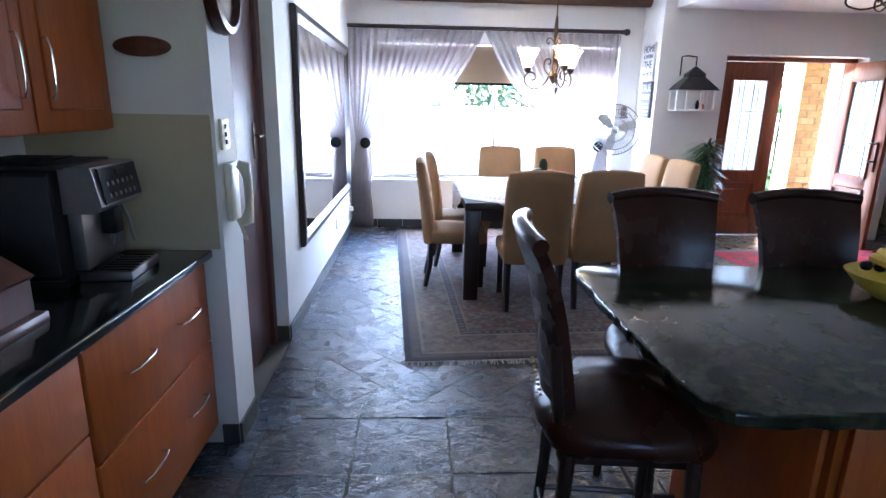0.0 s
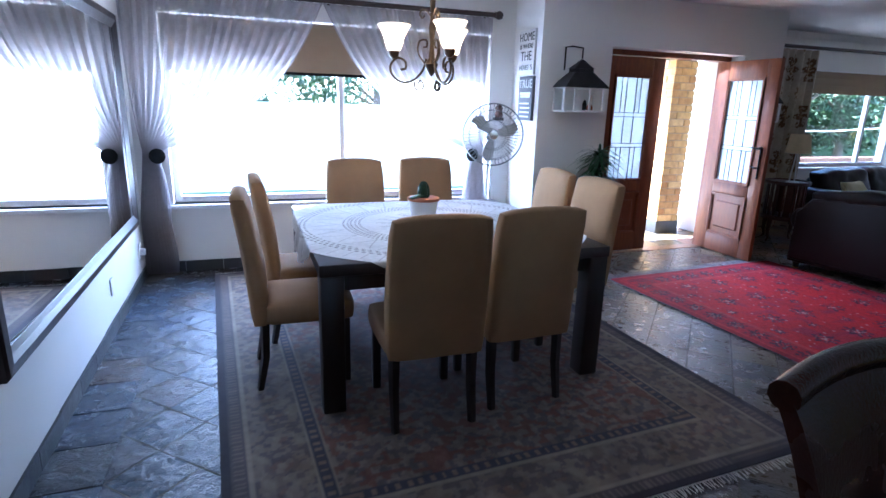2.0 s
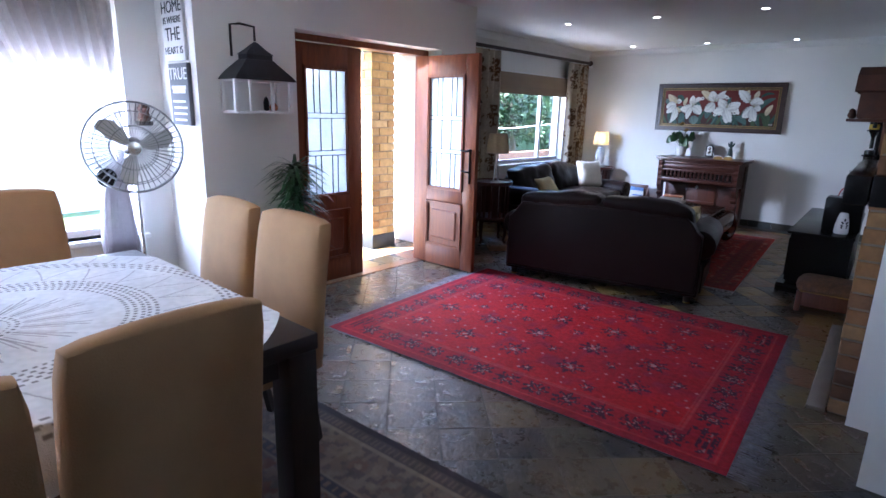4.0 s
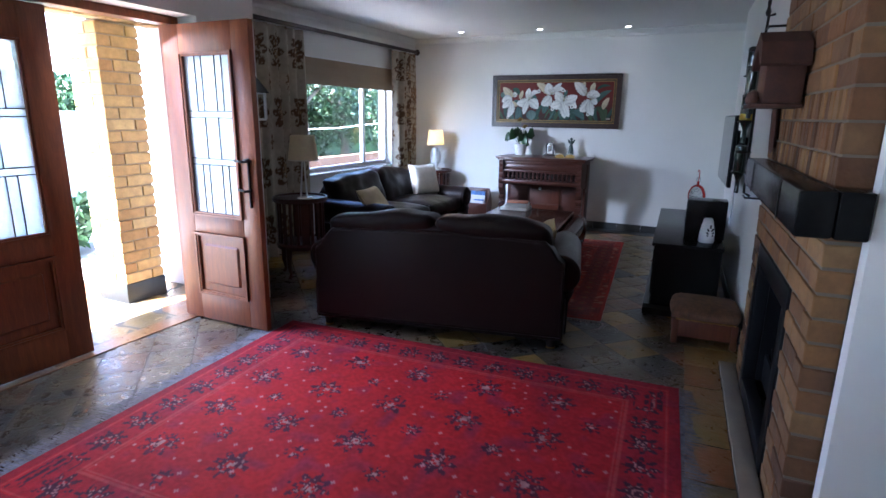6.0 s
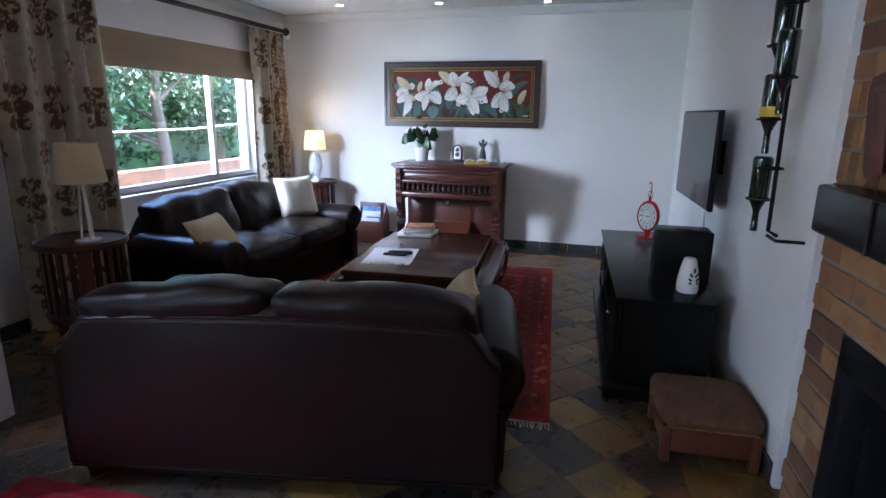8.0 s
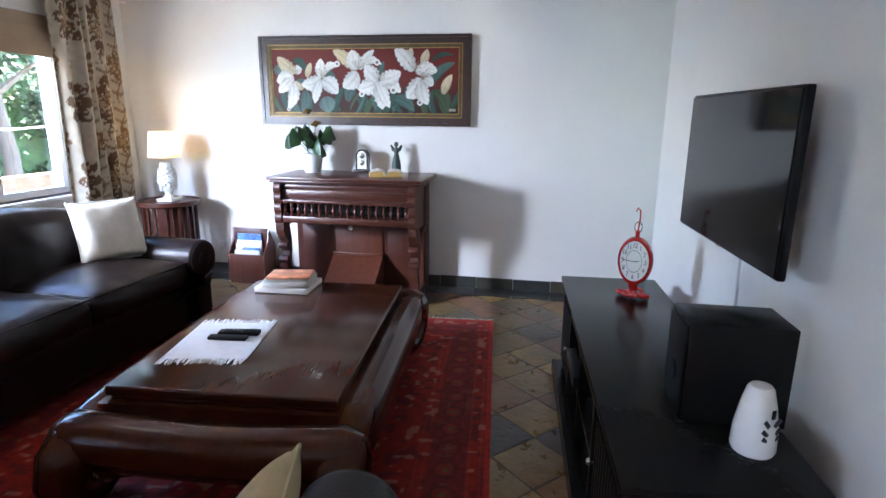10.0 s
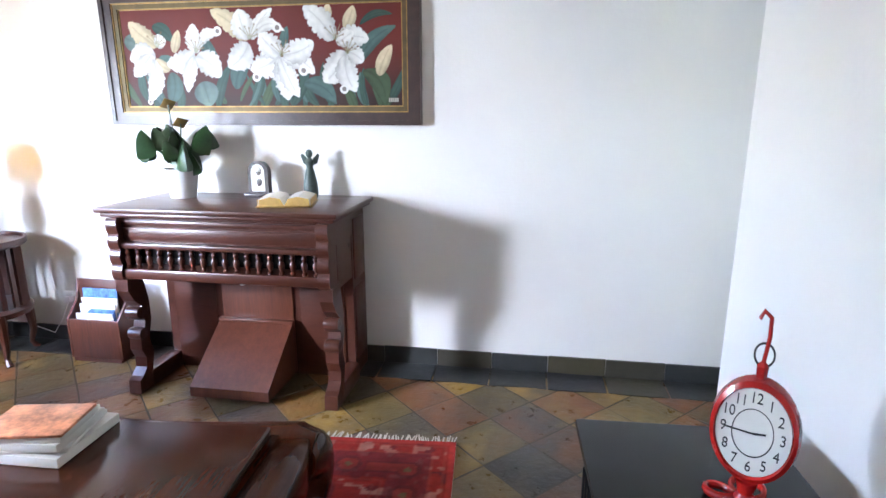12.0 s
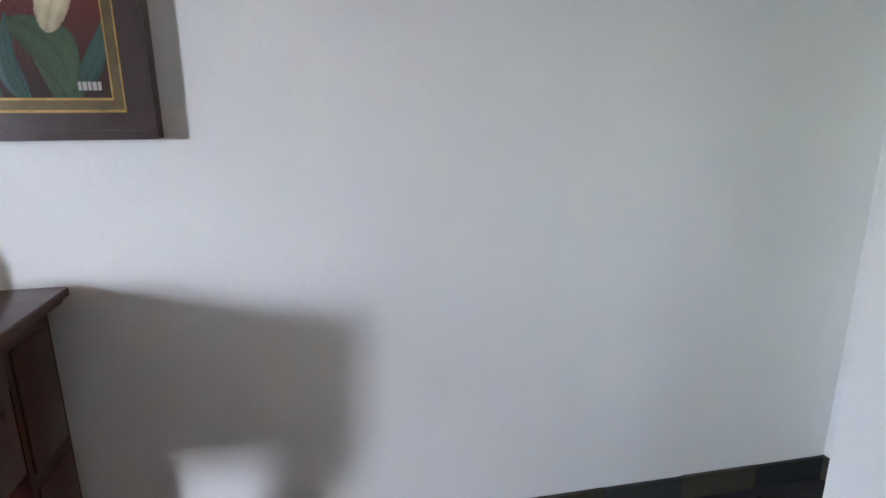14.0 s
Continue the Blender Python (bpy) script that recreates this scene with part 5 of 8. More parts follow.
# pedestal fan
fn = thing("pedestal_fan", "steel pedestal fan with a round wire cage", "fan", (2.50, 6.82, 0), -16)
part("base", lathe([(0.19, 0), (0.2, 0.008), (0.19, 0.02), (0.05, 0.035), (0.025, 0.06), (0.0, 0.06)], 28), CHROME, fn)
part("pole", lathe([(0.014, 0.05), (0.014, 0.8), (0.01, 0.81), (0.01, 1.2), (0, 1.2)], 12), CHROME, fn)
part("motor", moved(lathe([(0.0, -0.09), (0.05, -0.08), (0.062, -0.03), (0.06, 0.03), (0.03, 0.06), (0.0, 0.06)], 20), 0, 0.05, 1.24, 90, 0, 0), CHROME, fn)
for k in range(3):
    a = 2 * math.pi * k / 3 + 0.35
    bl = [(0.03, -0.01), (0.08, -0.045), (0.17, -0.055), (0.215, -0.02), (0.21, 0.03), (0.12, 0.04), (0.04, 0.02)]
    part("blade", moved(prism([(1.12 * (u * math.cos(a) - w * math.sin(a)), 1.12 * (u * math.sin(a) + w * math.cos(a))) for u, w in bl], -0.003, 0.003, "y"), 0, -0.05, 1.24), STEEL, fn, "metal blade")
bm = bmesh.new()
for r, y in ((0.25, -0.05), (0.25, -0.075), (0.2, -0.105), (0.12, -0.115), (0.2, -0.02), (0.12, -0.005)):
    tube([(1.12 * r * math.cos(t), y, 1.24 + 1.12 * r * math.sin(t)) for t in (2 * math.pi * i / 40 for i in range(40))], 0.0062 if r == 0.25 else 0.0028, 5, bm, True)
for i in range(48):
    t = 2 * math.pi * i / 48
    tube([(1.12 * r * math.cos(t), y, 1.24 + 1.12 * r * math.sin(t)) for r, y in ((0.04, -0.12), (0.12, -0.117), (0.2, -0.105), (0.25, -0.06), (0.2, -0.02), (0.1, -0.005))], 0.0018, 4, bm)
tagged(part("cage", bm, WIRE, fn, "round wire cage"), kind="stuff")
part("cage_badge", moved(lathe([(0, 0), (0.04, 0), (0.04, 0.008), (0, 0.01)], 16), 0, -0.118, 1.24, 90, 0, 0), CHROME, fn)
# small figure-free wall ornament above the fan
wo = thing("wall_ornament", "small brown carved bracket ornament on the wall", "ornament", (2.72, 7.2, 1.42))
part("bracket", boxes((-0.05, 0.05, -0.05, 0, -0.06, -0.03), bevel=0.006), EBONY, wo)
part("carving", moved(lathe([(0.03, 0), (0.045, 0.02), (0.03, 0.06), (0.04, 0.09), (0.02, 0.12), (0, 0.125)], 12), 0, -0.03, -0.03), RUST_CLAY, wo)


# word signs on the return wall
def letters(body, size, parent, place, turn, material, name="lettering"):
    cu = bpy.data.curves.new(name, "FONT")
    cu.body, cu.size, cu.extrude, cu.align_x, cu.align_y = body, size, 0.001, "CENTER", "CENTER"
    tmp = new("tmp_text", cu)
    me = bpy.data.meshes.new_from_object(tmp.evaluated_get(bpy.context.evaluated_depsgraph_get()))
    bpy.data.objects.remove(tmp)
    me.materials.append(material)
    ob = new(name, me)
    ob.parent = parent
    ob.matrix_basis = place
    return ob


s1 = thing("word_sign", "white wooden sign with black words about home", "sign", (2.87, 6.90, 1.99))
part("board", boxes((-0.022, -0.001, -0.15, 0.15, -0.2, 0.2), bevel=0.003), SIGN_WHITE, s1)
for body, size, z in (("HOME", 0.105, 0.135), ("IS WHERE", 0.06, 0.055), ("THE", 0.12, -0.035), ("HEART IS", 0.065, -0.135)):
    letters(body, size, s1, pose(-0.0235, 0, z, 90, 0, -90), 0, INK)
s2 = thing("word_sign", "grey wooden sign with pale words", "sign", (2.87, 6.86, 1.575))
part("board", boxes((-0.03, -0.001, -0.135, 0.135, -0.2, 0.2), bevel=0.003), SIGN_GREY, s2)
letters("TRUE", 0.11, s2, pose(-0.0315, 0, 0.13, 90, 0, -90), 0, SIGN_WHITE)
for k, z in enumerate((0.045, 0.02, -0.04, -0.08, -0.12, -0.16)):
    part("word_bar", boxes((-0.0325, -0.0305, -0.105 + 0.01 * (k % 3), 0.1 - 0.012 * (k % 2), z - 0.012, z + (0.012 if k < 2 else 0.002))), SIGN_WHITE, s2, smooth=False)


# wall lanterns
def wall_lantern(place):
    w = thing("wall_lantern", "white wooden house lantern with a dark metal roof", "lantern", place, group="wall lanterns")
    hw, d = 0.205, 0.2
    part("floor_board", boxes((-hw, hw, -d, 0, -0.012, 0.006), bevel=0.002), WHITE, w)
    part("back_board", boxes((-hw + 0.01, hw - 0.01, -0.012, -0.002, 0.006, 0.2)), WHITE, w, smooth=False)
    for sx in (-1, 1):
        for y in (-d + 0.012, -0.02):
            part("post", boxes((sx * hw - 0.014, sx * hw + 0.014, y - 0.012, y + 0.012, 0.0, 0.205), bevel=0.002), WHITE, w)
    for x in (-0.1, 0.06):
        part("post", boxes((x - 0.01, x + 0.01, -d + 0.002, -d + 0.02, 0.0, 0.205), bevel=0.002), WHITE, w)
    part("top_rail", boxes((-hw, hw, -d, -0.002, 0.195, 0.21)), WHITE, w, smooth=False)
    bm = bmesh.new()
    prev = None
    for k, z in ((1.12, 0.205), (1.0, 0.235), (0.72, 0.29), (0.5, 0.335), (0.46, 0.34), (0.46, 0.37), (0.5, 0.372), (0.3, 0.405), (0.12, 0.44), (0.03, 0.455)):
        ring = [bm.verts.new((sx * hw * k, -d / 2 + sy * (d / 2 + 0.02) * k, z)) for sx, sy in ((-1, -1), (1, -1), (1, 1), (-1, 1))]
        if prev:
            for i in range(4):
                bm.faces.new((prev[i], prev[(i + 1) % 4], ring[(i + 1) % 4], ring[i]))
        prev = ring
    bm.faces.new(prev)
    part("roof", bm, ZINC, w, "dark zinc pagoda roof", smooth=False)
    part("hook", tube([(-0.12, -0.005, 0.36), (-0.12, -0.005, 0.56), (-0.08, -0.06, 0.565), (0.0, -0.1, 0.55), (0.0, -0.1, 0.46)], 0.008, 8), IRON, w)
    part("ornament", moved(lathe([(0, 0), (0.025, 0.006), (0.03, 0.03), (0.015, 0.055), (0, 0.06)], 12), 0.12, -0.1, 0.006), TERRACOTTA, w, "small orange ornament")
    part("ornament", moved(lathe([(0, 0), (0.018, 0.006), (0.02, 0.06), (0.01, 0.09), (0, 0.1)], 12), 0.07, -0.09, 0.006), BLACK, w, "small black ornament")
    return w


wl = wall_lantern((3.235, YD, 1.475))
copy_thing(wl, pose(5.57, YD, 1.42) @ Matrix.Diagonal((0.62, 0.62, 0.9, 1)))

# dracaena by the door
dp = thing("potted_plant", "dark spiky green plant in a tall pot by the door", "potted plant", (3.42, 6.42, 0))
part("pot", lathe([(0.11, 0), (0.12, 0.01), (0.15, 0.38), (0.165, 0.4), (0.165, 0.44), (0.145, 0.44), (0.14, 0.4), (0, 0.4)], 24), BLACK_WOOD, dp)
part("stem", tube([(0, 0, 0.4), (0.01, 0.01, 0.6), (0.0, 0.02, 1.02)], 0.018, 8), BARK, dp)
bm = bmesh.new()
rnd = random.Random(3)
for k in range(520):
    a, z0, L = rnd.uniform(0, 6.283), rnd.uniform(0.5, 1.12), rnd.uniform(0.16, 0.30)
    lift = rnd.uniform(-0.25, 0.9)
    o = Vector((0.01, 0.01, z0))
    dr = Vector((math.cos(a) * math.cos(lift), math.sin(a) * math.cos(lift), math.sin(lift)))
    sd = dr.cross(Vector((0, 0, 1))).normalized() * 0.0135
    prev = None
    for i in range(5):
        t = i / 4
        c = o + dr * L * t + Vector((0, 0, -0.12 * t * t * L / 0.25))
        wv = sd * (1 - t ** 2.2) + sd * 0.05
        cur = (bm.verts.new(c - wv), bm.verts.new(c + wv))
        if prev:
            bm.faces.new((prev[0], prev[1], cur[1], cur[0]))
        prev = cur
tagged(part("leaf_crown", bm, LEAF, dp), kind="stuff")

# ---- entrance and living room ----
GW, GL = 2.04, 2.58


def gul(x, y, cx, cy, s):
    """An eight-lobed tribal flower; returns masks for ground, petals and heart."""
    dx, dy = x - cx, y - cy
    r, a = np.hypot(dx, dy) / s, np.arctan2(dy, dx)
    lobes = 0.75 + 0.25 * np.cos(8 * a)
    return r < 1.0 * lobes + 0.1, (r < 0.8 * lobes) & (np.mod(r * 4, 1) < 0.5), r < 0.22


def red_rug_colour(U, V):
    x, y = U * GW, V * GL
    d = np.minimum(np.minimum(x, GW - x), np.minimum(y, GL - y))
    n1, n2, n3 = value_noise(x * 3, y * 3), value_noise(x * 70, y * 70, 2), value_noise(x * 12, y * 12, 4)
    C = np.zeros(U.shape + (3,)) + np.array((0.36, 0.007, 0.010))
    C = lay(C, (n1 - 0.4) * 0.9, (0.17, 0.008, 0.02))
    C = lay(C, np.clip((n3 - 0.6) * 1.5, 0, 1), (0.14, 0.015, 0.05))
    step = 0.36
    for off in (0.0, 0.5):
        gx, gy = np.floor(x / step - off), np.floor(y / (step * 1.1) - off)
        cx, cy = (gx + off + 0.5) * step, (gy + off + 0.5) * step * 1.1
        big = 0.092 if off == 0 else 0.05
        a, b, c = gul(x, y, cx, cy, big)
        inside = (d > 0.3)
        speck = hash2(np.floor(x / 0.014), np.floor(y / 0.014), 7)
        C = lay(C, inside * a * (speck > 0.34) * 0.85, (0.035, 0.010, 0.03))
        C = lay(C, inside * b * (speck > 0.66) * 0.8, (0.30, 0.15, 0.14))
        C = lay(C, inside * c * (speck > 0.4), (0.36, 0.20, 0.18))
    sx, sy = np.floor(x / 0.09), np.floor(y / 0.09)
    px, py = (sx + 0.2 + 0.6 * hash2(sx, sy, 1)) * 0.09, (sy + 0.2 + 0.6 * hash2(sx, sy, 2)) * 0.09
    C = lay(C, (d > 0.28) * (np.abs(x - px) + np.abs(y - py) < 0.011) * (hash2(sx, sy, 3) > 0.55) * 0.75, (0.42, 0.22, 0.22))
    along = np.where((x < 0.3) | (x > GW - 0.3), y, x)
    band = (d > 0.07) & (d < 0.25)
    C = lay(C, band * 0.5, (0.22, 0.008, 0.02))
    u = np.mod(along, 0.185) - 0.0925
    a, b, c = gul(u, d, 0, 0.16, 0.078)
    speck = hash2(np.floor(x / 0.014), np.floor(y / 0.014), 9)
    C = lay(C, band * a * (speck > 0.25) * 0.9, (0.03, 0.012, 0.028))
    C = lay(C, band * b * (speck > 0.62), (0.30, 0.15, 0.14))
    for q in (0.062, 0.255, 0.275):
        C = lay(C, (np.abs(d - q) < 0.006) * 0.5, (0.36, 0.07, 0.06))
    C = lay(C, (d < 0.05) * 0.6, (0.16, 0.007, 0.018))
    return C * (0.75 + 0.45 * n2[..., None])


rug("entrance_rug", "deep red tribal patterned rug on the entrance floor", GW, GL, 260, 340, red_rug_colour, (4.465, 4.77, 0.0), 3.6, DARK_FRINGE, 0.11)


def living_rug_colour(U, V):
    x, y = U * 2.3, V * 2.83
    d = np.minimum(np.minimum(x, 2.3 - x), np.minimum(y, 2.83 - y))
    n2 = value_noise(x * 60, y * 60, 2)
    C = np.zeros(U.shape + (3,)) + np.array((0.25, 0.013, 0.007))
    sp = value_noise(x * 26, y * 26, 6)
    C = lay(C, (sp > 0.62) * 0.7, (0.09, 0.01, 0.012))
    C = lay(C, (value_noise(x * 31, y * 31, 9) > 0.78) * 0.6, (0.4, 0.2, 0.13))
    along = np.where((x < 0.35) | (x > 2.3 - 0.35), y, x)
    C = lay(C, (d > 0.1) * (d < 0.26) * 0.8, (0.14, 0.012, 0.014))
    ros = np.hypot(np.mod(along, 0.15) - 0.075, d - 0.18)
    C = lay(C, (ros < 0.055) * 0.6, (0.08, 0.012, 0.012))
    C = lay(C, (ros < 0.038) * 0.45, (0.34, 0.035, 0.016))
    C = lay(C, (ros < 0.014) * 0.8, (0.10, 0.09, 0.03))
    for q in (0.04, 0.09, 0.27, 0.3):
        C = lay(C, (np.abs(d - q) < 0.005) * 0.35, (0.28, 0.05, 0.03))
    C = lay(C, (d < 0.03), (0.34, 0.025, 0.016))
    return C * (0.75 + 0.45 * n2[..., None])


rug("living_rug", "red patterned rug under the coffee table", 2.3, 2.83, 230, 280, living_rug_colour, (7.735, 5.38, 0.0), -85.5, FRINGE, 0.05)


# leather sofas: width along x, facing -y
def sofa(width, name_label, n_seat=2, seed_=0.0):
    s = thing("sofa", name_label, "sofa", group="dark leather sofas")
    w, d = width, 0.95
    part("base", moved(soft_box(w - 0.16, d - 0.1, 0.3, 0.03, 0.008, 6), 0, 0.03, 0.06), LEATHER, s)
    for k in range(n_seat):
        cw = (w - 0.46) / n_seat
        x = -(w - 0.46) / 2 + cw * (k + 0.5)
        bm = soft_box(cw - 0.008, 0.68, 0.16, 0.05, 0.035, 16, seedv=k * 3.1 + seed_)
        for v in bm.verts:
            v.co.z += 0.006 * noise.noise(Vector((v.co.x * 13 + k * 4, v.co.y * 9, seed_))) + 0.004 * noise.noise(Vector((v.co.x * 31, v.co.y * 5, k)))
        sc = part("seat_cushion", moved(bm, x, -0.11, 0.33), LEATHER, s)
        hx, hy = cw / 2 - 0.016, 0.325
        part("seam", tube([(x - hx, -0.11 - hy, 0.485), (x + hx, -0.11 - hy, 0.485), (x + hx, -0.11 + hy, 0.485), (x - hx, -0.11 + hy, 0.485)], 0.005, 6, closed=True), LEATHER, sc)
    # humped back with scooped shoulders, piped round its rear edge
    hw = w / 2 - 0.10
    top = []
    for i in range(41):
        t = 2 * i / 40 - 1
        q = min(1.0, (1 - abs(t)) / 0.16)
        top.append((hw * t, 0.575 + 0.135 * (q * q * (3 - 2 * q)) + 0.035 * (1 - t * t)))
    bm = prism([(-hw, 0.09)] + top + [(hw, 0.09)], 0.30, 0.47, "y")
    bmesh.ops.bevel(bm, geom=[e for e in bm.edges if abs(e.verts[0].co.y - e.verts[1].co.y) < 1e-4], offset=0.03, segments=3, affect="EDGES", profile=0.6)
    part("back_frame", bm, LEATHER, s)
    part("piping", tube([(-hw + 0.012, 0.462, 0.11)] + [(u * 0.985, 0.462, z - 0.010) for u, z in top] + [(hw - 0.012, 0.462, 0.11)], 0.0075, 6), LEATHER, s)
    part("back_roll", tube([(u * 0.96, 0.40, z - 0.012) for u, z in top[3:-3]], 0.055, 12), LEATHER, s)
    for k in range(2):
        cw = (w - 0.40) / 2
        x = -(w - 0.40) / 2 + cw * (k + 0.5)
        bm = soft_box(cw - 0.004, 0.23, 0.41, 0.05, 0.028, 18, seedv=7 + k + seed_)
        for v in bm.verts:
            q = max(0.0, v.co.z / 0.41)
            side = 2 * v.co.x / cw
            crease = noise.noise(Vector((v.co.x * 11 + k * 3 + seed_, 0, v.co.z * 8))) + 0.6 * noise.noise(Vector((v.co.x * 25 + seed_, 1, v.co.z * 14)))
            v.co.y += 0.21 + 0.15 * q + 0.011 * crease
            v.co.z += 0.40 + 0.018 * q * noise.noise(Vector((v.co.x * 5 + k * 5 + seed_, v.co.y * 4, 2))) - 0.035 * q * side * (1 if k else -0.4)
        bm.transform(pose(x, 0, 0))
        part("back_cushion", bm, LEATHER, s)
    for sx in (-1, 1):
        prof = [(0.0, 0.08), (0.0, 0.40)]
        prof += [(0.075 + 0.125 * math.cos(t), 0.485 + 0.125 * math.sin(t)) for t in (radians(210 - 10 * i) for i in range(30))]
        prof += [(0.165, 0.37), (0.135, 0.30), (0.13, 0.08)]
        bm = prism([(sx * (w / 2 - 0.2 + u), z) for u, z in prof], -0.47, 0.36, "y")
        bmesh.ops.bevel(bm, geom=[e for e in bm.edges if abs(e.verts[0].co.y - e.verts[1].co.y) < 1e-4], offset=0.03, segments=3, affect="EDGES", profile=0.6)
        a = part("arm", bm, LEATHER, s)
        cx = sx * (w / 2 - 0.2 + 0.075)
        part("arm_piping", tube([(cx + sx * 0.112 * math.cos(t), -0.466, 0.485 + 0.112 * math.sin(t)) for t in (radians(200 - 12 * i) for i in range(22))], 0.006, 6), LEATHER, a)
        part("scroll_panel", moved(lathe([(0.0, 0), (0.05, 0), (0.055, 0.008), (0.03, 0.014), (0, 0.015)], 20), cx, -0.47, 0.485, 90, 0, 0), LEATHER, a)
        for y in (-0.4, 0.40):
            f = part("foot", lathe([(0.022, 0), (0.028, 0.01), (0.03, 0.04), (0.038, 0.065), (0, 0.066)], 14, None, (sx * (w / 2 - 0.16), y, 0)), EBONY, s)
            part("castor", lathe([(0.012, 0), (0.03, 0.003), (0.03, 0.014), (0.02, 0.018)], 12, None, (sx * (w / 2 - 0.16), y, 0)), BRASS, f, "brass foot cap")
    return s


s_a = sofa(1.88, "dark brown leather sofa with rolled arms, its back to the entrance")
s_a.matrix_basis = pose(6.04, 5.18, 0, 0, 0, 101.5)
s_b = sofa(1.94, "dark brown leather sofa with rolled arms under the window", 2, 5.0)
s_b.matrix_basis = pose(7.91, 6.70, 0, 0, 0, -3)


def cushion(w, d, h, material, label, m):
    ob = single("cushion", pillow(w, d, h, 0.1, 26), material, label, "cushion", group="scatter cushions")
    ob.matrix_basis = m
    bm = tube([(0.5 * w * a, 0.5 * d * b, 0) for a, b in ((-1, -1), (-0.5, -0.95), (0, -0.94), (0.5, -0.95), (1, -1), (0.95, -0.5), (0.94, 0), (0.95, 0.5), (1, 1), (0.5, 0.95), (0, 0.94), (-0.5, 0.95), (-1, 1), (-0.95, 0.5), (-0.94, 0), (-0.95, -0.5))], 0.005, 6, closed=True)
    part("piping", bm, material, ob)
    return ob


cushion(0.39, 0.39, 0.15, PALE_CUSHION, "white patterned cushion against the sofa arm", pose(8.53, 6.68, 0.69, 0, 0, -28) @ pose(0, 0, 0, 70, 0, 0))
cushion(0.42, 0.29, 0.12, CUSHION, "cream cushion lying on the window sofa", pose(7.19, 6.56, 0.615, 0, 0, 8) @ pose(0, 0, 0, 52, 0, 0))
cushion(0.42, 0.36, 0.12, CUSHION, "cream cushion leaning on the sofa arm", pose(6.34, 4.60, 0.57, 0, 0, 16) @ pose(0, 0, 0, -52, 0, 0))
th = thing("throw", "crumpled beige knitted throw over the sofa seat", "throw", (6.22, 5.58, 0.525), 24)
bm = pillow(0.36, 0.26, 0.05, 0.05, 26, 0.03)
for v in bm.verts:
    v.co.z += 0.012 * math.sin(v.co.x * 46 + 6 * noise.noise(v.co * 5)) + 0.01
part("cloth", bm, THROW, th)
bm = bmesh.new()
rnd = random.Random(12)
for i in range(40):
    y = -0.12 + 0.24 * (i + rnd.random()) / 40
    tube([(-0.165, y, 0.012), (-0.19, y + rnd.uniform(-0.006, 0.006), 0.004), (-0.215, y + rnd.uniform(-0.012, 0.012), 0.0)], 0.0022, 4, bm)
tagged(part("fringe", bm, THROW, th), kind="stuff")

# coffee table with rolled ends
ct = thing("coffee_table", "dark polished opium coffee table with rolled legs", "coffee table", (7.86, 5.20, 0.012), 4.5)
part("tabletop", boxes((-0.67, 0.67, -0.43, 0.43, 0.395, 0.435), bevel=0.010, seg=3), TABLE_WOOD, ct)
part("top_moulding", boxes((-0.655, 0.655, -0.415, 0.415, 0.380, 0.394), bevel=0.004), TABLE_WOOD, ct)
for sy in (-1, 1):
    part("side_rail", moved(soft_box(1.5, 0.16, 0.19, 0.06, 0.01, 8), 0, sy * 0.47, 0.19), TABLE_WOOD, ct)
part("body", boxes((-0.7, 0.7, -0.44, 0.44, 0.27, 0.384)), TABLE_WOOD, ct, smooth=False)
for sx in (-1, 1):
    bm = tube([(sx * 0.76, y, 0.275 - 0.012 * math.cos(y * 5)) for y in (-0.54 + 1.08 * i / 18 for i in range(19))], [0.07 if i in (0, 18) else 0.1 for i in range(19)], 18)
    part("end_roll", bm, TABLE_WOOD, ct)
    for sy in (-1, 1):
        sweep = [(0.70, 0.29), (0.77, 0.275), (0.83, 0.235), (0.855, 0.18), (0.84, 0.12), (0.79, 0.075), (0.72, 0.058), (0.65, 0.062), (0.61, 0.085)]
        part("leg", tube([(sx * u, sy * 0.475, w) for u, w in sweep], [0.075, 0.095, 0.092, 0.085, 0.078, 0.068, 0.057, 0.045, 0.03], 18), TABLE_WOOD, ct, "scroll-curved thick leg")
    arch = [(-0.45, 0.2), (-0.4, 0.13), (-0.3, 0.15), (-0.15, 0.19), (0, 0.2), (0.15, 0.19), (0.3, 0.15), (0.4, 0.13), (0.45, 0.2), (0.45, 0.27), (-0.45, 0.27)]
    part("scalloped_apron", prism(arch, sx * 0.76 - 0.015, sx * 0.76 + 0.015, "x"), TABLE_WOOD, ct, smooth=False)
runner = thing("table_runner", "white fringed cloth on the coffee table", "cloth", (7.62, 5.388, 0.449), 10)
part("cloth", boxes((-0.19, 0.19, -0.17, 0.17, 0, 0.003)), LINEN, runner, smooth=False)
bm = bmesh.new()
rnd = random.Random(11)
for s in (-1, 1):
    for i in range(60):
        y = -0.17 + 0.34 * (i + rnd.random()) / 60
        L, dy = 0.035 + 0.025 * rnd.random(), (rnd.random() - 0.5) * 0.02
        bm.faces.new([bm.verts.new(v) for v in ((s * 0.19, y - 0.003, 0.0025), (s * 0.19, y + 0.003, 0.0025), (s * (0.19 + L), y + dy + 0.002, 0.001), (s * (0.19 + L), y + dy - 0.002, 0.001))])
tagged(part("fringe", bm, LINEN, runner, smooth=False), kind="stuff")
rc = thing("remote_control", "black remote controls on the white cloth", "remote", (7.685, 5.345, 0.4525), 100)
part("case", boxes((-0.09, 0.09, -0.024, 0.024, 0, 0.018), bevel=0.006), BLACK, rc)
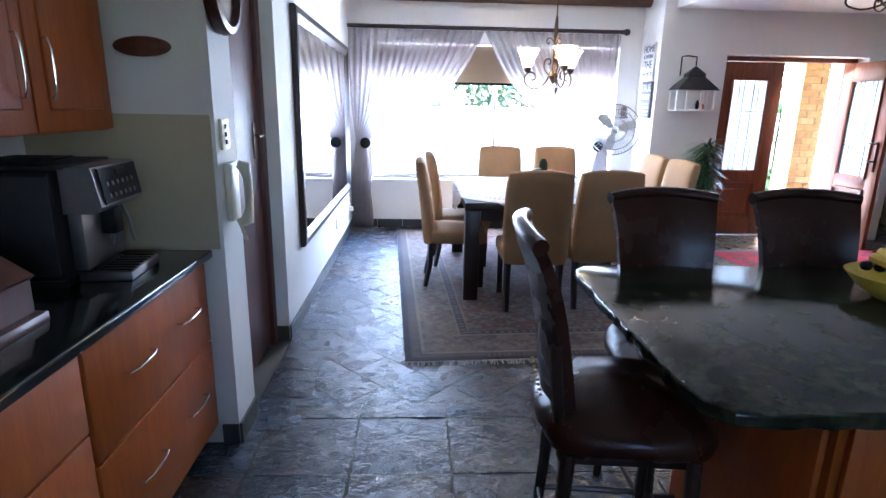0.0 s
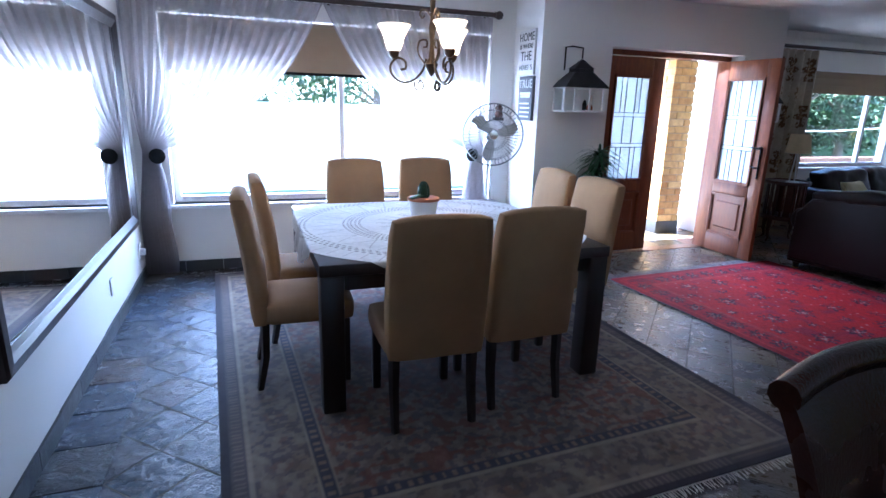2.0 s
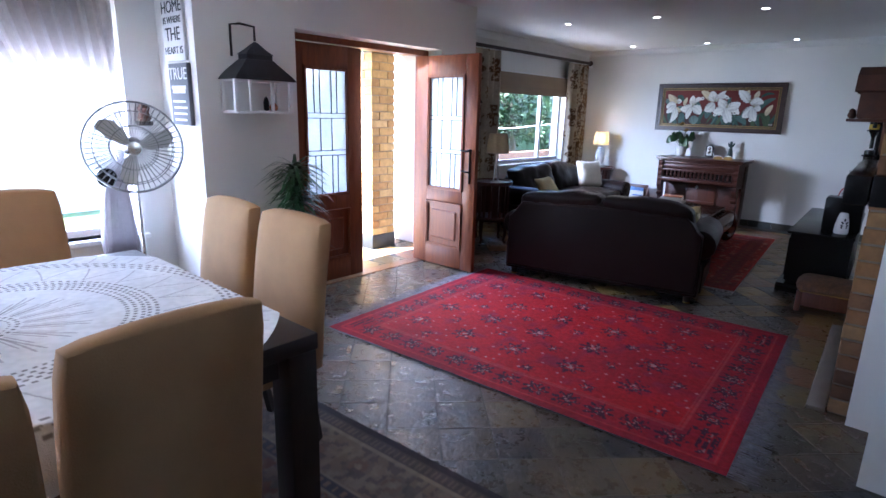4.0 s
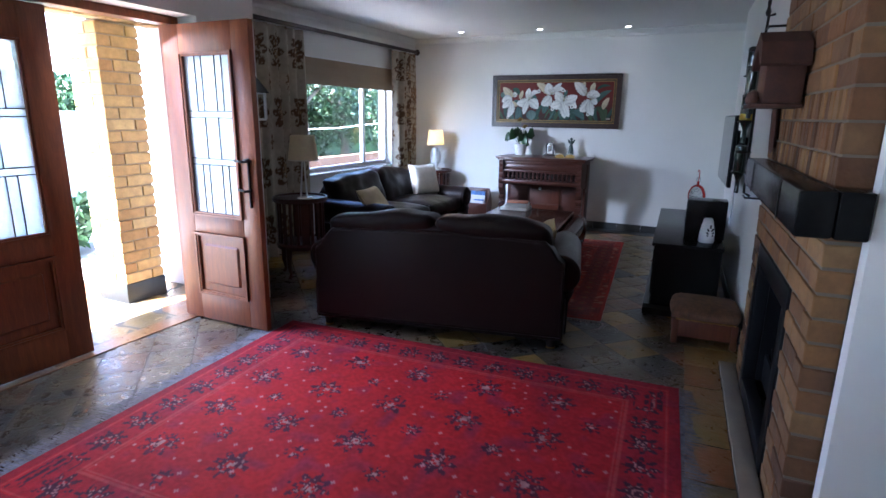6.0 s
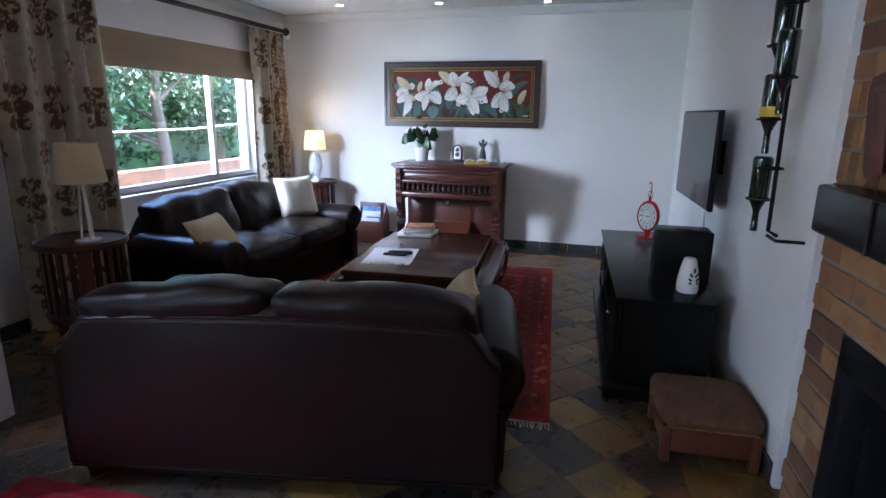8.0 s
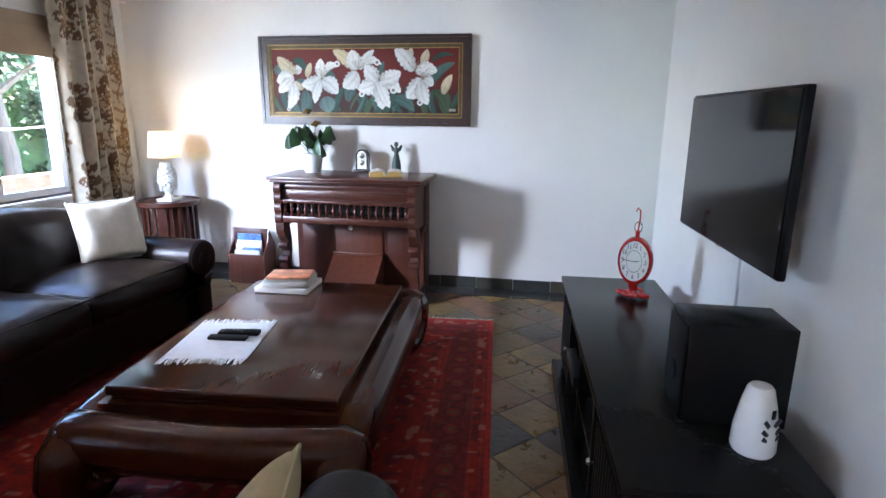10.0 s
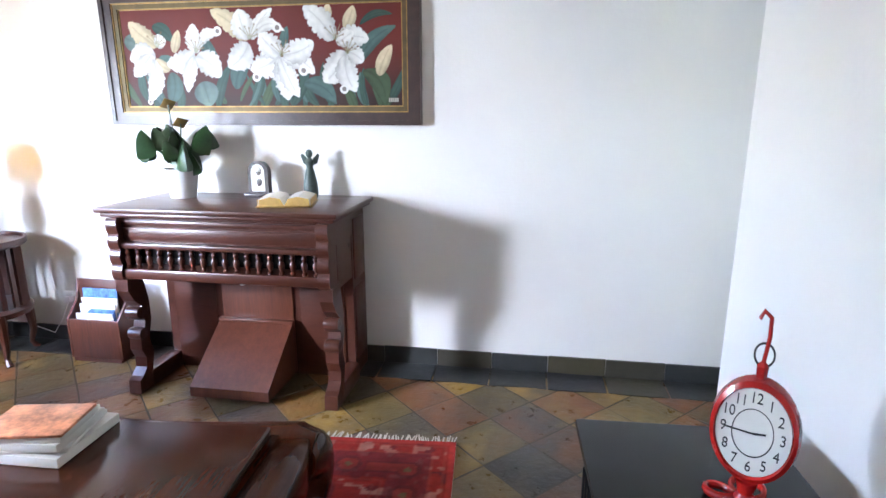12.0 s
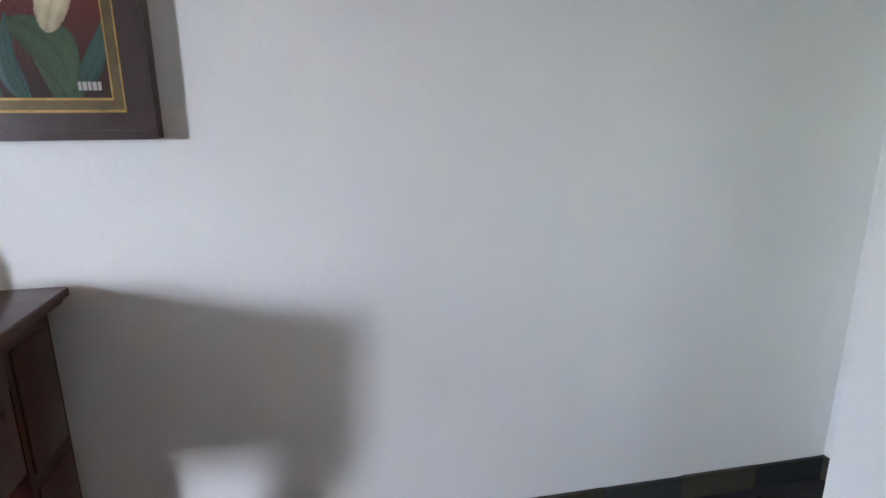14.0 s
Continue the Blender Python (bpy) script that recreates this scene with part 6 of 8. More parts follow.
for i in range(8):
    for j in range(3):
        part("button", boxes((-0.075 + 0.018 * i, -0.065 + 0.018 * i, -0.016 + 0.012 * j, -0.008 + 0.012 * j, 0.018, 0.0205)), CHROME if (i + j) % 5 == 0 else BLACK, rc, smooth=False)
rc2 = thing("remote_control", "dark grey remote control on the white cloth", "remote", (7.625, 5.365, 0.4525), 96)
part("case", boxes((-0.085, 0.085, -0.02, 0.02, 0, 0.016), bevel=0.006), ZINC, rc2)
bk = thing("book_stack", "stack of books and magazines on the coffee table", "books", (8.385, 5.44, 0.448), 92)
z = 0.0
for i, (w, d, h, m, a) in enumerate(((0.30, 0.24, 0.03, PAPER, 0), (0.26, 0.21, 0.012, PAPER, 12), (0.25, 0.2, 0.024, PAPER, 4), (0.24, 0.18, 0.018, PAPER, 8), (0.23, 0.17, 0.01, ORANGEPRINT, 10))):
    part("book", moved(boxes((-w / 2, w / 2, -d / 2, d / 2, 0, h - 0.001), bevel=0.002), -0.02 * i * 0.4, 0.01 * i, z, 0, 0, a), m, bk)
    z += h

# reed organ
og = thing("reed_organ", "carved dark mahogany reed organ against the wall", "organ", (9.99, 5.485, 0), 0)
OX, OW = -0.56, 0.53           # front, half width
part("top", boxes((OX - 0.03, -0.005, -0.59, 0.59, 0.925, 0.95), bevel=0.006, seg=2), MAHOGANY, og)
part("top_moulding", boxes((OX - 0.015, -0.005, -0.57, 0.57, 0.905, 0.924), bevel=0.005), MAHOGANY, og)
part("case_back", boxes((-0.22, -0.01, -OW, OW, 0.0, 0.9)), MAHOGANY, og, smooth=False)
part("upper_case", boxes((OX + 0.03, -0.221, -OW, OW, 0.78, 0.904)), MAHOGANY, og, smooth=False)
part("fascia_moulding", boxes((OX + 0.012, OX + 0.03, -OW + 0.02, OW - 0.02, 0.865, 0.888), (OX + 0.018, OX + 0.03, -OW + 0.02, OW - 0.02, 0.79, 0.85), bevel=0.003), MAHOGANY, og)
part("gallery_rail", boxes((OX - 0.005, OX + 0.04, -OW + 0.02, OW - 0.02, 0.755, 0.779), bevel=0.004), MAHOGANY, og)
part("gallery_back", boxes((OX + 0.09, OX + 0.1, -OW + 0.02, OW - 0.02, 0.66, 0.779)), BLACK_WOOD, og, smooth=False)
part("key_shelf", boxes((OX - 0.01, -0.221, -OW + 0.02, OW - 0.02, 0.605, 0.655), bevel=0.008), MAHOGANY, og)
me = None
for k in range(18):
    y = -0.47 + 0.94 * k / 17
    bm = lathe([(0.012, 0.656), (0.014, 0.665), (0.008, 0.672), (0.013, 0.69), (0.016, 0.705), (0.008, 0.72), (0.013, 0.735), (0.008, 0.745), (0.014, 0.754)], 10)
    o = part("baluster", bm, MAHOGANY, og) if me is None else same_mesh("baluster", me, og, pose(OX + 0.012, y, 0))
    if me is None:
        me = o.data
        o.matrix_basis = pose(OX + 0.012, y, 0)
for sy in (-1, 1):
    y0 = sy * (OW - 0.015)
    br = [(OX - 0.010 - 0.013 * abs(math.sin(k * math.pi / 10)) ** 0.7, 0.9 - 0.0075 * k) for k in range(41)] + [(OX + 0.08, 0.57), (OX + 0.08, 0.9)]
    part("bracket", prism(br, y0 - 0.028, y0 + 0.028, "y"), MAHOGANY, og)
    leg = [(OX, 0.6), (OX - 0.005, 0.54), (OX + 0.03, 0.48), (OX + 0.075, 0.44), (OX + 0.06, 0.40), (OX + 0.085, 0.36), (OX + 0.07, 0.31), (OX + 0.04, 0.28), (OX + 0.035, 0.22), (OX + 0.06, 0.17), (OX + 0.055, 0.12),
           (OX + 0.02, 0.085), (OX - 0.005, 0.07), (OX - 0.01, 0.0), (OX + 0.09, 0.0), (OX + 0.1, 0.1), (OX + 0.12, 0.18), (OX + 0.1, 0.26), (OX + 0.13, 0.36), (OX + 0.13, 0.46), (OX + 0.1, 0.6)]
    lg = part("leg", prism(leg, y0 - 0.032, y0 + 0.032, "y"), MAHOGANY, og, "scroll-cut front leg", smooth=False)
    for zz in (0.30, 0.41):
        part("collar", moved(lathe([(0.0, -0.04), (0.03, -0.035), (0.034, 0), (0.03, 0.035), (0, 0.04)], 12), OX + 0.06, y0, zz, 90, 0, 0), MAHOGANY, lg)
    part("side_base", boxes((OX + 0.09, -0.221, y0 - 0.035, y0 + 0.035, 0.0, 0.09), bevel=0.006), MAHOGANY, og)
    part("side_panel", boxes((OX + 0.13, -0.221, y0 - 0.012, y0 + 0.012, 0.56, 0.905)), MAHOGANY, og, smooth=False)
    for a, b in ((0.1, 0.5), (0.54, 0.86)):
        part("side_moulding", boxes((-0.2, -0.03, sy * (OW + 0.001) - 0.006, sy * (OW + 0.001) + 0.006, a, b), bevel=0.004), MAHOGANY, og)
part("knee_panel", boxes((-0.232, -0.2205, -0.2, 0.2, 0.02, 0.6), bevel=0.003), RED_WOOD, og)
for y in (-0.36, 0.36):
    part("lower_panel", boxes((-0.23, -0.2205, y - 0.12, y + 0.12, 0.06, 0.58), bevel=0.004), MAHOGANY, og)
part("knob", moved(lathe([(0.01, 0), (0.012, 0.02), (0.02, 0.026), (0.02, 0.034), (0.012, 0.04), (0, 0.041)], 14), -0.232, 0.06, 0.52, 0, -90, 0), CERAMIC, og, "white porcelain knob")
part("pedal_board", prism([(-0.58, 0.02), (-0.24, 0.02), (-0.24, 0.30), (-0.27, 0.30), (-0.58, 0.07)], -0.205, 0.205, "y"), RED_WOOD, og, "hinged pedal cover", smooth=False)
part("pedal_hinge", boxes((-0.275, -0.24, -0.21, 0.21, 0.30, 0.315), bevel=0.004), RED_WOOD, og)
ZT = 0.951
# things on the organ
pp = thing("potted_anthurium", "broad-leaved green plant in a white pot", "potted plant", (9.78, 5.86, ZT))
part("pot", lathe([(0.06, 0), (0.064, 0.004), (0.085, 0.14), (0.088, 0.15), (0.08, 0.15), (0.075, 0.12), (0, 0.12)], 28), CERAMIC, pp)
rnd = random.Random(21)
for k in range(18):
    a = 2 * math.pi * k / 18 + rnd.uniform(-0.2, 0.2)
    r, z, L = rnd.uniform(0.05, 0.2), rnd.uniform(0.23, 0.36), rnd.uniform(0.08, 0.12)
    end = Vector((r * math.cos(a), r * math.sin(a), z))
    part("stalk", tube([(0, 0, 0.12), end * 0.5 + Vector((0, 0, 0.08)), end], 0.0035, 6), LEAF, pp)
    bm = bmesh.new()
    rows = []
    for i in range(9):
        t = i / 8
        wd = 0.38 * L * (math.sin(math.pi * min(1, t * 0.92 + 0.08)) ** 0.8) * (1.15 - 0.5 * t)
        drop = -0.09 * t * t * L / 0.12
        rows.append([bm.verts.new((L * t - 0.02, wd * q, drop - 0.12 * wd * q * q / 0.05 + 0.01 * (1 - abs(q)))) for q in (-1, -0.5, 0, 0.5, 1)])
    for p_, q_ in zip(rows, rows[1:]):
        for i in range(4):
            bm.faces.new((p_[i], p_[i + 1], q_[i + 1], q_[i]))
    bm.transform(Matrix.Translation(end) @ pose(0, 0, 0, rnd.uniform(-25, 25), rnd.uniform(5, 50), math.degrees(a)))
    part("leaf", bm, LEAF, pp)
for a, r, z in ((2.6, 0.03, 0.47), (4.0, 0.08, 0.38)):
    part("stalk", tube([(0, 0, 0.12), (r * math.cos(a), r * math.sin(a), z)], 0.003, 6), LEAF, pp)
    part("flower", moved(pillow(0.07, 0.055, 0.008, 0.0, 8), r * math.cos(a), r * math.sin(a), z, 20, 35, 60), GILT, pp, "faded yellow-green flower")
ac = thing("mantel_clock", "small arched clock with two dials on the organ", "clock", (9.87, 5.475, ZT), -90)
arch = [(-0.055, 0.02), (-0.055, 0.13)] + [(0.055 * math.cos(t), 0.13 + 0.055 * math.sin(t)) for t in (math.pi - math.pi * i / 14 for i in range(1, 14))] + [(0.055, 0.13), (0.055, 0.02)]
inner = [(x * 0.68, 0.03 + (z - 0.02) * 0.86) for x, z in arch]
bm = prism(arch, -0.02, 0.02, "y")
part("case", bm, EBONY, ac, smooth=False)
part("face", prism(inner, -0.0225, -0.0205, "y"), PAPER, ac, smooth=False)
for z in (0.135, 0.08):
    part("dial", moved(lathe([(0.0, 0), (0.024, 0), (0.024, 0.003), (0.02, 0.004), (0, 0.004)], 18), 0, -0.0225, z, 90, 0, 0), CHROME, ac)
part("base", boxes((-0.08, 0.08, -0.035, 0.035, 0, 0.02), bevel=0.005), EBONY, ac)
ob_ = thing("open_book", "open thick book with gilt page edges on the organ", "book", (9.64, 5.22, ZT), -76)
ob_.scale = (0.92, 1.0, 1.6)
for s in (-1, 1):
    prof = [(0.0, 0.004), (s * 0.02, 0.026), (s * 0.07, 0.032), (s * 0.125, 0.024), (s * 0.13, 0.004)]
    part("page_block", prism(prof, -0.1, 0.1, "y"), PAPER, ob_, smooth=False)
    part("gilt_edge", boxes(*((min(s * 0.131, s * 0.133), max(s * 0.131, s * 0.133), -0.1, 0.1, 0.005, 0.023),)), GOLD_EDGE, ob_, smooth=False)
    part("gilt_end", prism([(u * 0.98, 0.004 + (w - 0.004) * 0.95) for u, w in prof], -0.102, -0.1005, "y"), GOLD_EDGE, ob_, smooth=False)
part("cover", boxes((-0.14, 0.14, -0.106, 0.106, 0, 0.004), bevel=0.0015), GILT, ob_)
# angel figure: one plain mesh
bm = lathe([(0.0, 0), (0.034, 0), (0.038, 0.02), (0.036, 0.07), (0.024, 0.13), (0.016, 0.155), (0.02, 0.17), (0.022, 0.185), (0.012, 0.2), (0.009, 0.205), (0.016, 0.215), (0.018, 0.23), (0.01, 0.245), (0, 0.247)], 18)
for s in (-1, 1):
    b2 = prism([(s * 0.008, 0.16), (s * 0.035, 0.175), (s * 0.048, 0.215), (s * 0.04, 0.225), (s * 0.02, 0.205), (s * 0.008, 0.19)], 0.016, 0.024, "y", bm)
single("figurine", bm, plain("green_bronze", (0.05, 0.075, 0.065), 0.5, var=0.3, scale=25), "small green bronze winged figurine on the organ", "figurine", (9.88, 5.20, ZT), -80)


# painting of white lilies
def lily_colour(U, V):
    W_, H_ = 1.53, 0.49
    x, y = U * W_, V * H_
    n1, n2 = value_noise(x * 7, y * 7), value_noise(x * 60, y * 60, 3)
    C = np.zeros(U.shape + (3,)) + np.array((0.135, 0.020, 0.014))
    C = lay(C, np.clip(1.1 - 1.7 * V, 0, 1), (0.040, 0.018, 0.013))
    C = C * (0.85 + 0.3 * n1[..., None])

    def stroke(a, b, c, d, half, bend, col, ruffle=0.0, vein=0.4):
        """A petal or leaf painted from (a, b) to (c, d), in hundredths of the canvas, bowed sideways by bend."""
        nonlocal C
        p0, p1 = Vector((a * W_ / 100, b * H_ / 100)), Vector((c * W_ / 100, d * H_ / 100))
        ax = p1 - p0
        L = ax.length
        ax.normalize()
        wd = half * W_ / 100
        dx, dy = x - p0.x, y - p0.y
        u = (dx * ax.x + dy * ax.y) / L
        v = (-dx * ax.y + dy * ax.x - bend * L * 4 * u * (1 - u)) / wd
        uc = np.clip(u, 0, 1)
        edge_ = np.clip(np.sin(np.pi * uc ** 0.85), 0, 1) ** 0.62 * (1 + ruffle * np.sin(uc * 34 + a * 3) + ruffle * 0.6 * np.sin(uc * 71 + b))
        inside = (u > 0) & (u < 1) & (np.abs(v) < edge_)
        tone = 1.03 - 0.30 * np.clip(-v, 0, 1) ** 2 - 0.34 * (1 - uc) ** 2 + 0.16 * (n2 - 0.5) - 0.10 * np.cos(v * 9) * (1 - uc)
        C = np.where(inside[..., None], np.array(col) * np.clip(tone, 0.3, 1.15)[..., None], C)
        C = lay(C, (inside & (np.abs(v) > edge_ - 0.09)) * 0.4, tuple(q * 0.45 for q in col))
        C = lay(C, (inside & (np.abs(v) < 0.06) & (u < 0.85)) * vein, tuple(q * 0.55 for q in col))

    def curl(cx, cy, r, col):
        q = np.hypot((x - cx * W_ / 100), (y - cy * H_ / 100)) / (r * W_ / 100)
        C_ = lay(C, (q < 1) * 1.0, col)
        return lay(C_, (q < 0.5) * 0.8, (0.09, 0.06, 0.05))

    teal, deep, pale, moss = (0.075, 0.135, 0.115), (0.040, 0.085, 0.065), (0.13, 0.19, 0.17), (0.06, 0.095, 0.045)
    white, cream = (0.72, 0.71, 0.66), (0.60, 0.50, 0.32)
    rnd = np.random.RandomState(4)
    for k in range(34):
        a = rnd.uniform(3, 97)
        stroke(a, rnd.uniform(-8, 6), a + rnd.uniform(-7, 7), rnd.uniform(18, 46), rnd.uniform(0.7, 1.9), rnd.uniform(-0.12, 0.12), (deep, moss, teal, deep)[k % 4])
    for row in ((85, 42, 98, 78, 2.4, 0.12, teal), (86, 80, 97, 89, 1.2, 0.15, deep), (87, 36, 94, 2, 3.4, 0.2, moss), (66, 24, 77, 4, 3.2, 0.15, teal), (31, 70, 36, 40, 2.6, -0.1, teal), (12, 84, 19, 68, 2.4, 0.1, deep),
                (1, 72, 8, 56, 3.4, 0.1, pale), (29, 26, 31, 0, 4.6, 0, pale), (18, 36, 16, 2, 3.2, 0.1, teal), (41, 18, 47, 52, 3.0, 0.1, teal), (60, 58, 61, 80, 1.6, 0.1, teal), (13, 40, 18, 52, 2.2, 0.1, teal)):
        stroke(*row)
    for row in ((75, 84, 75.5, 101, 1.6, 0.02, cream), (81, 76, 84, 98, 2.2, -0.04, cream), (92, 30, 96.5, 60, 2.3, 0.05, cream), (19, 56, 21.5, 79, 1.8, 0, cream), (17, 38, 12, 50, 2.0, 0.1, cream)):
        stroke(*row)
    for row in ((13, 63, 3, 88, 3.4, 0.05, cream), (12, 66, 16.5, 69, 2.4, 0.05, white), (12, 54, 2, 50, 4.0, -0.1, white), (11, 50, 8, 5, 3.2, 0.12, white), (10, 53, 3, 32, 3.0, 0, white)):
        stroke(*row, 0.06)
    for row in ((27.5, 55, 27, 85, 3.0, 0.05, white), (27, 54, 16, 44, 3.8, 0.1, white), (27, 52, 23, 15, 2.6, -0.06, white), (27.5, 53, 36, 31, 4.2, 0.08, white), (29, 62, 37, 74, 2.0, 0.25, white)):
        stroke(*row, 0.07)
    for row in ((47, 68, 34, 98, 3.4, -0.05, cream), (47, 68, 44, 98, 4.2, 0.05, white), (47, 64, 39, 40, 4.4, 0.1, white), (48, 68, 56, 98, 2.2, 0.06, white), (49, 70, 60, 76, 2.2, 0.28, white)):
        stroke(*row, 0.07)
    for row in ((58, 52, 47, 37, 4.4, 0.08, white), (58, 52, 51, 74, 4.0, 0.05, white), (58, 50, 60, 6, 4.2, 0.04, white), (58, 50, 64, 9, 3.0, -0.04, white), (59, 50, 70, 33, 3.2, 0.12, white), (59, 52, 70, 64, 4.0, -0.08, white)):
        stroke(*row, 0.09)
    for row in ((77, 66, 67, 99, 4.0, -0.06, white), (78, 66, 89, 66, 3.6, 0.08, white), (78, 62, 84, 74, 2.6, 0, white), (81, 54, 73, 24, 4.6, 0.08, white), (81, 52, 84, 14, 3.8, -0.12, white), (82, 54, 87, 44, 2.8, 0.05, white)):
        stroke(*row, 0.08)
    for row in ((36, 77, 1.5, white), (57.5, 79, 1.6, white), (49, 30, 1.5, white), (66, 36, 1.7, white), (80, 17, 1.5, white), (8, 5, 1.0, white)):
        C = curl(*row)
    for cx, cy in ((27.5, 58), (47.5, 70), (58.5, 53), (77.5, 68), (81.5, 54), (13, 64)):
        C = lay(C, (np.hypot((x - cx * W_ / 100), (y - cy * H_ / 100)) < 0.012) * 0.55, (0.22, 0.25, 0.12))
        for k in range(6):
            ang, r = 0.3 + k * 0.42, 0.045 + 0.012 * (k % 3)
            for q in np.linspace(0.2, 1, 14):
                C = lay(C, (np.hypot(x - cx * W_ / 100 - r * q * math.cos(ang), y - cy * H_ / 100 - r * q * math.sin(ang)) < (0.0032 if q < 0.95 else 0.006)) * 0.5, (0.30, 0.26, 0.16) if q < 0.95 else (0.16, 0.08, 0.03))
    for k in range(5):
        C = lay(C, (np.abs(x - 1.46 - 0.011 * k) < 0.003 + 0.002 * (k % 2)) & (np.abs(y - 0.028) < 0.010), (0.42, 0.38, 0.33))
    return C


pt = thing("painting", "framed painting of white lilies on dark red", "painting", (XE - 0.002, 5.49, 1.66))
me = sheet(640, 200, lambda U, V: (np.full_like(U, -0.018) + 0 * V, 0.765 - U * 1.53, (V - 0.5) * 0.49), lily_colour)
me.materials.append(CANVAS)
cv = new("canvas", me)
cv.parent = pt
fr = [(-0.862, 0.862, -0.342, 0.342)]
for (ins, w, d0, d1, m, nm) in ((0.0, 0.022, -0.05, 0.0, ROD, "outer_frame"), (0.022, 0.042, -0.042, 0.0, ROD, "inner_frame"), (0.064, 0.006, -0.036, 0.0, GILT, "gilt_bead"), (0.070, 0.022, -0.030, 0.0, OLIVE_GILT, "gilt_slip"), (0.092, 0.006, -0.024, 0.0, GILT, "gilt_fillet")):
    a, b = 0.862 - ins, 0.342 - ins
    bm = boxes((d0, d1, -a, a, b - w, b), (d0, d1, -a, a, -b, -b + w), (d0, d1, -a, -a + w, -b + w, b - w), (d0, d1, a - w, a, -b + w, b - w))
    part(nm, bm, m, pt, smooth=False)
part("backing", boxes((-0.012, -0.001, -0.8, 0.8, -0.28, 0.28)), BLACK_WOOD, pt, smooth=False)


# drum side tables and table lamps
def drum_table(place, turn, h):
    t = thing("side_table", "round dark wooden drum side table with slatted sides", "side table", place, turn, group="round side tables")
    part("tray_top", lathe([(0.0, h - 0.03), (0.235, h - 0.03), (0.245, h - 0.02), (0.245, h + 0.012), (0.23, h + 0.012), (0.225, h - 0.004), (0, h - 0.004)], 36), MAHOGANY, t)
    part("lower_ring", lathe([(0.0, 0.27), (0.22, 0.27), (0.225, 0.30), (0.21, 0.32), (0, 0.32)], 36), MAHOGANY, t)
    for k in range(20):
        a = 2 * math.pi * k / 20
        wd = 0.035 if k % 5 == 0 else 0.012
        part("slat", moved(boxes((0.195, 0.21, -wd, wd, 0.32, h - 0.03)), 0, 0, 0, 0, 0, math.degrees(a)), MAHOGANY, t, smooth=False)
    for k in range(4):
        a = math.pi / 4 + math.pi / 2 * k
        part("leg", tube([(0.2 * math.cos(a), 0.2 * math.sin(a), 0.29), (0.21 * math.cos(a), 0.21 * math.sin(a), 0.12), (0.19 * math.cos(a), 0.19 * math.sin(a), 0.04), (0.215 * math.cos(a), 0.215 * math.sin(a), 0.0)], [0.03, 0.02, 0.014, 0.018], 8), MAHOGANY, t)
    return t


drum_table((9.68, 7.10, 0), 20, 0.69)
drum_table((6.42, 6.86, 0), 50, 0.72)
l1 = thing("table_lamp", "lit white ceramic lamp with a cream shade", "lamp", (9.69, 7.10, 0.689))
part("foot", boxes((-0.07, 0.07, -0.07, 0.07, 0, 0.025), bevel=0.006), CERAMIC, l1)
bm = lathe([(0.05, 0.025), (0.03, 0.045), (0.025, 0.06), (0.05, 0.1), (0.066, 0.16), (0.062, 0.22), (0.05, 0.26), (0.045, 0.31), (0.03, 0.32), (0, 0.32)], 24)
for k in range(90):
    a, z = k * 2.399, 0.09 + 0.19 * k / 90
    r = 0.058 + 0.012 * math.sin((z - 0.09) / 0.19 * 3.1)
    lathe([(0, -0.009), (0.008, -0.005), (0.0105, 0), (0.008, 0.005), (0, 0.009)], 6, bm, (r * math.cos(a), r * math.sin(a), z))
part("body", bm, CERAMIC, l1)
part("shade", lathe([(0.125, 0.36), (0.098, 0.565), (0.096, 0.565), (0.123, 0.36)], 32), LAMPSHADE, l1, "glowing cream cloth shade").data
part("bulb", moved(lathe([(0.0, 0), (0.02, 0.01), (0.03, 0.05), (0.02, 0.08), (0, 0.085)], 14), 0, 0, 0.4), BULB, l1)
lamp("table_lamp_light", "POINT", (9.69, 7.10, 1.19), 0.10, WARM, 0.04)
l2 = thing("table_lamp", "unlit three-legged lamp with a beige shade", "lamp", (6.42, 6.80, 0.717), 10)
part("foot", lathe([(0.07, 0), (0.07, 0.012), (0.02, 0.02), (0, 0.02)], 20), CERAMIC, l2)
for k in range(3):
    a = 2 * math.pi * k / 3
    part("stem", tube([(0.035 * math.cos(a), 0.035 * math.sin(a), 0.015), (0.01 * math.cos(a), 0.01 * math.sin(a), 0.36)], 0.008, 8), CERAMIC, l2)
part("shade", lathe([(0.135, 0.34), (0.105, 0.56), (0.103, 0.56), (0.133, 0.34)], 32), LAMPSHADE, l2)
part("shade_ring", tube([(0.133 * math.cos(t), 0.133 * math.sin(t), 0.345) for t in (2 * math.pi * i / 30 for i in range(30))], 0.003, 5, None, True), CERAMIC, l2)
part("neck", tube([(0, 0, 0.35), (0, 0, 0.5)], 0.006, 8), BRASS, l2)
# lamp cord and socket
sk = thing("wall_socket", "white wall socket with a lamp plug", "socket", (XE, 6.83, 0.28))
part("plate", boxes((-0.01, 0, -0.06, 0.06, -0.04, 0.04), bevel=0.003), WHITE, sk)
part("plug", boxes((-0.05, -0.01, -0.02, 0.02, -0.02, 0.02), bevel=0.005), WHITE, sk)
part("cord", tube([(-0.04, 0.0, -0.02), (-0.06, 0.04, -0.12), (-0.05, 0.12, -0.22), (-0.12, 0.18, -0.15), (-0.14, 0.22, 0.05)], 0.003, 6), WHITE, sk)
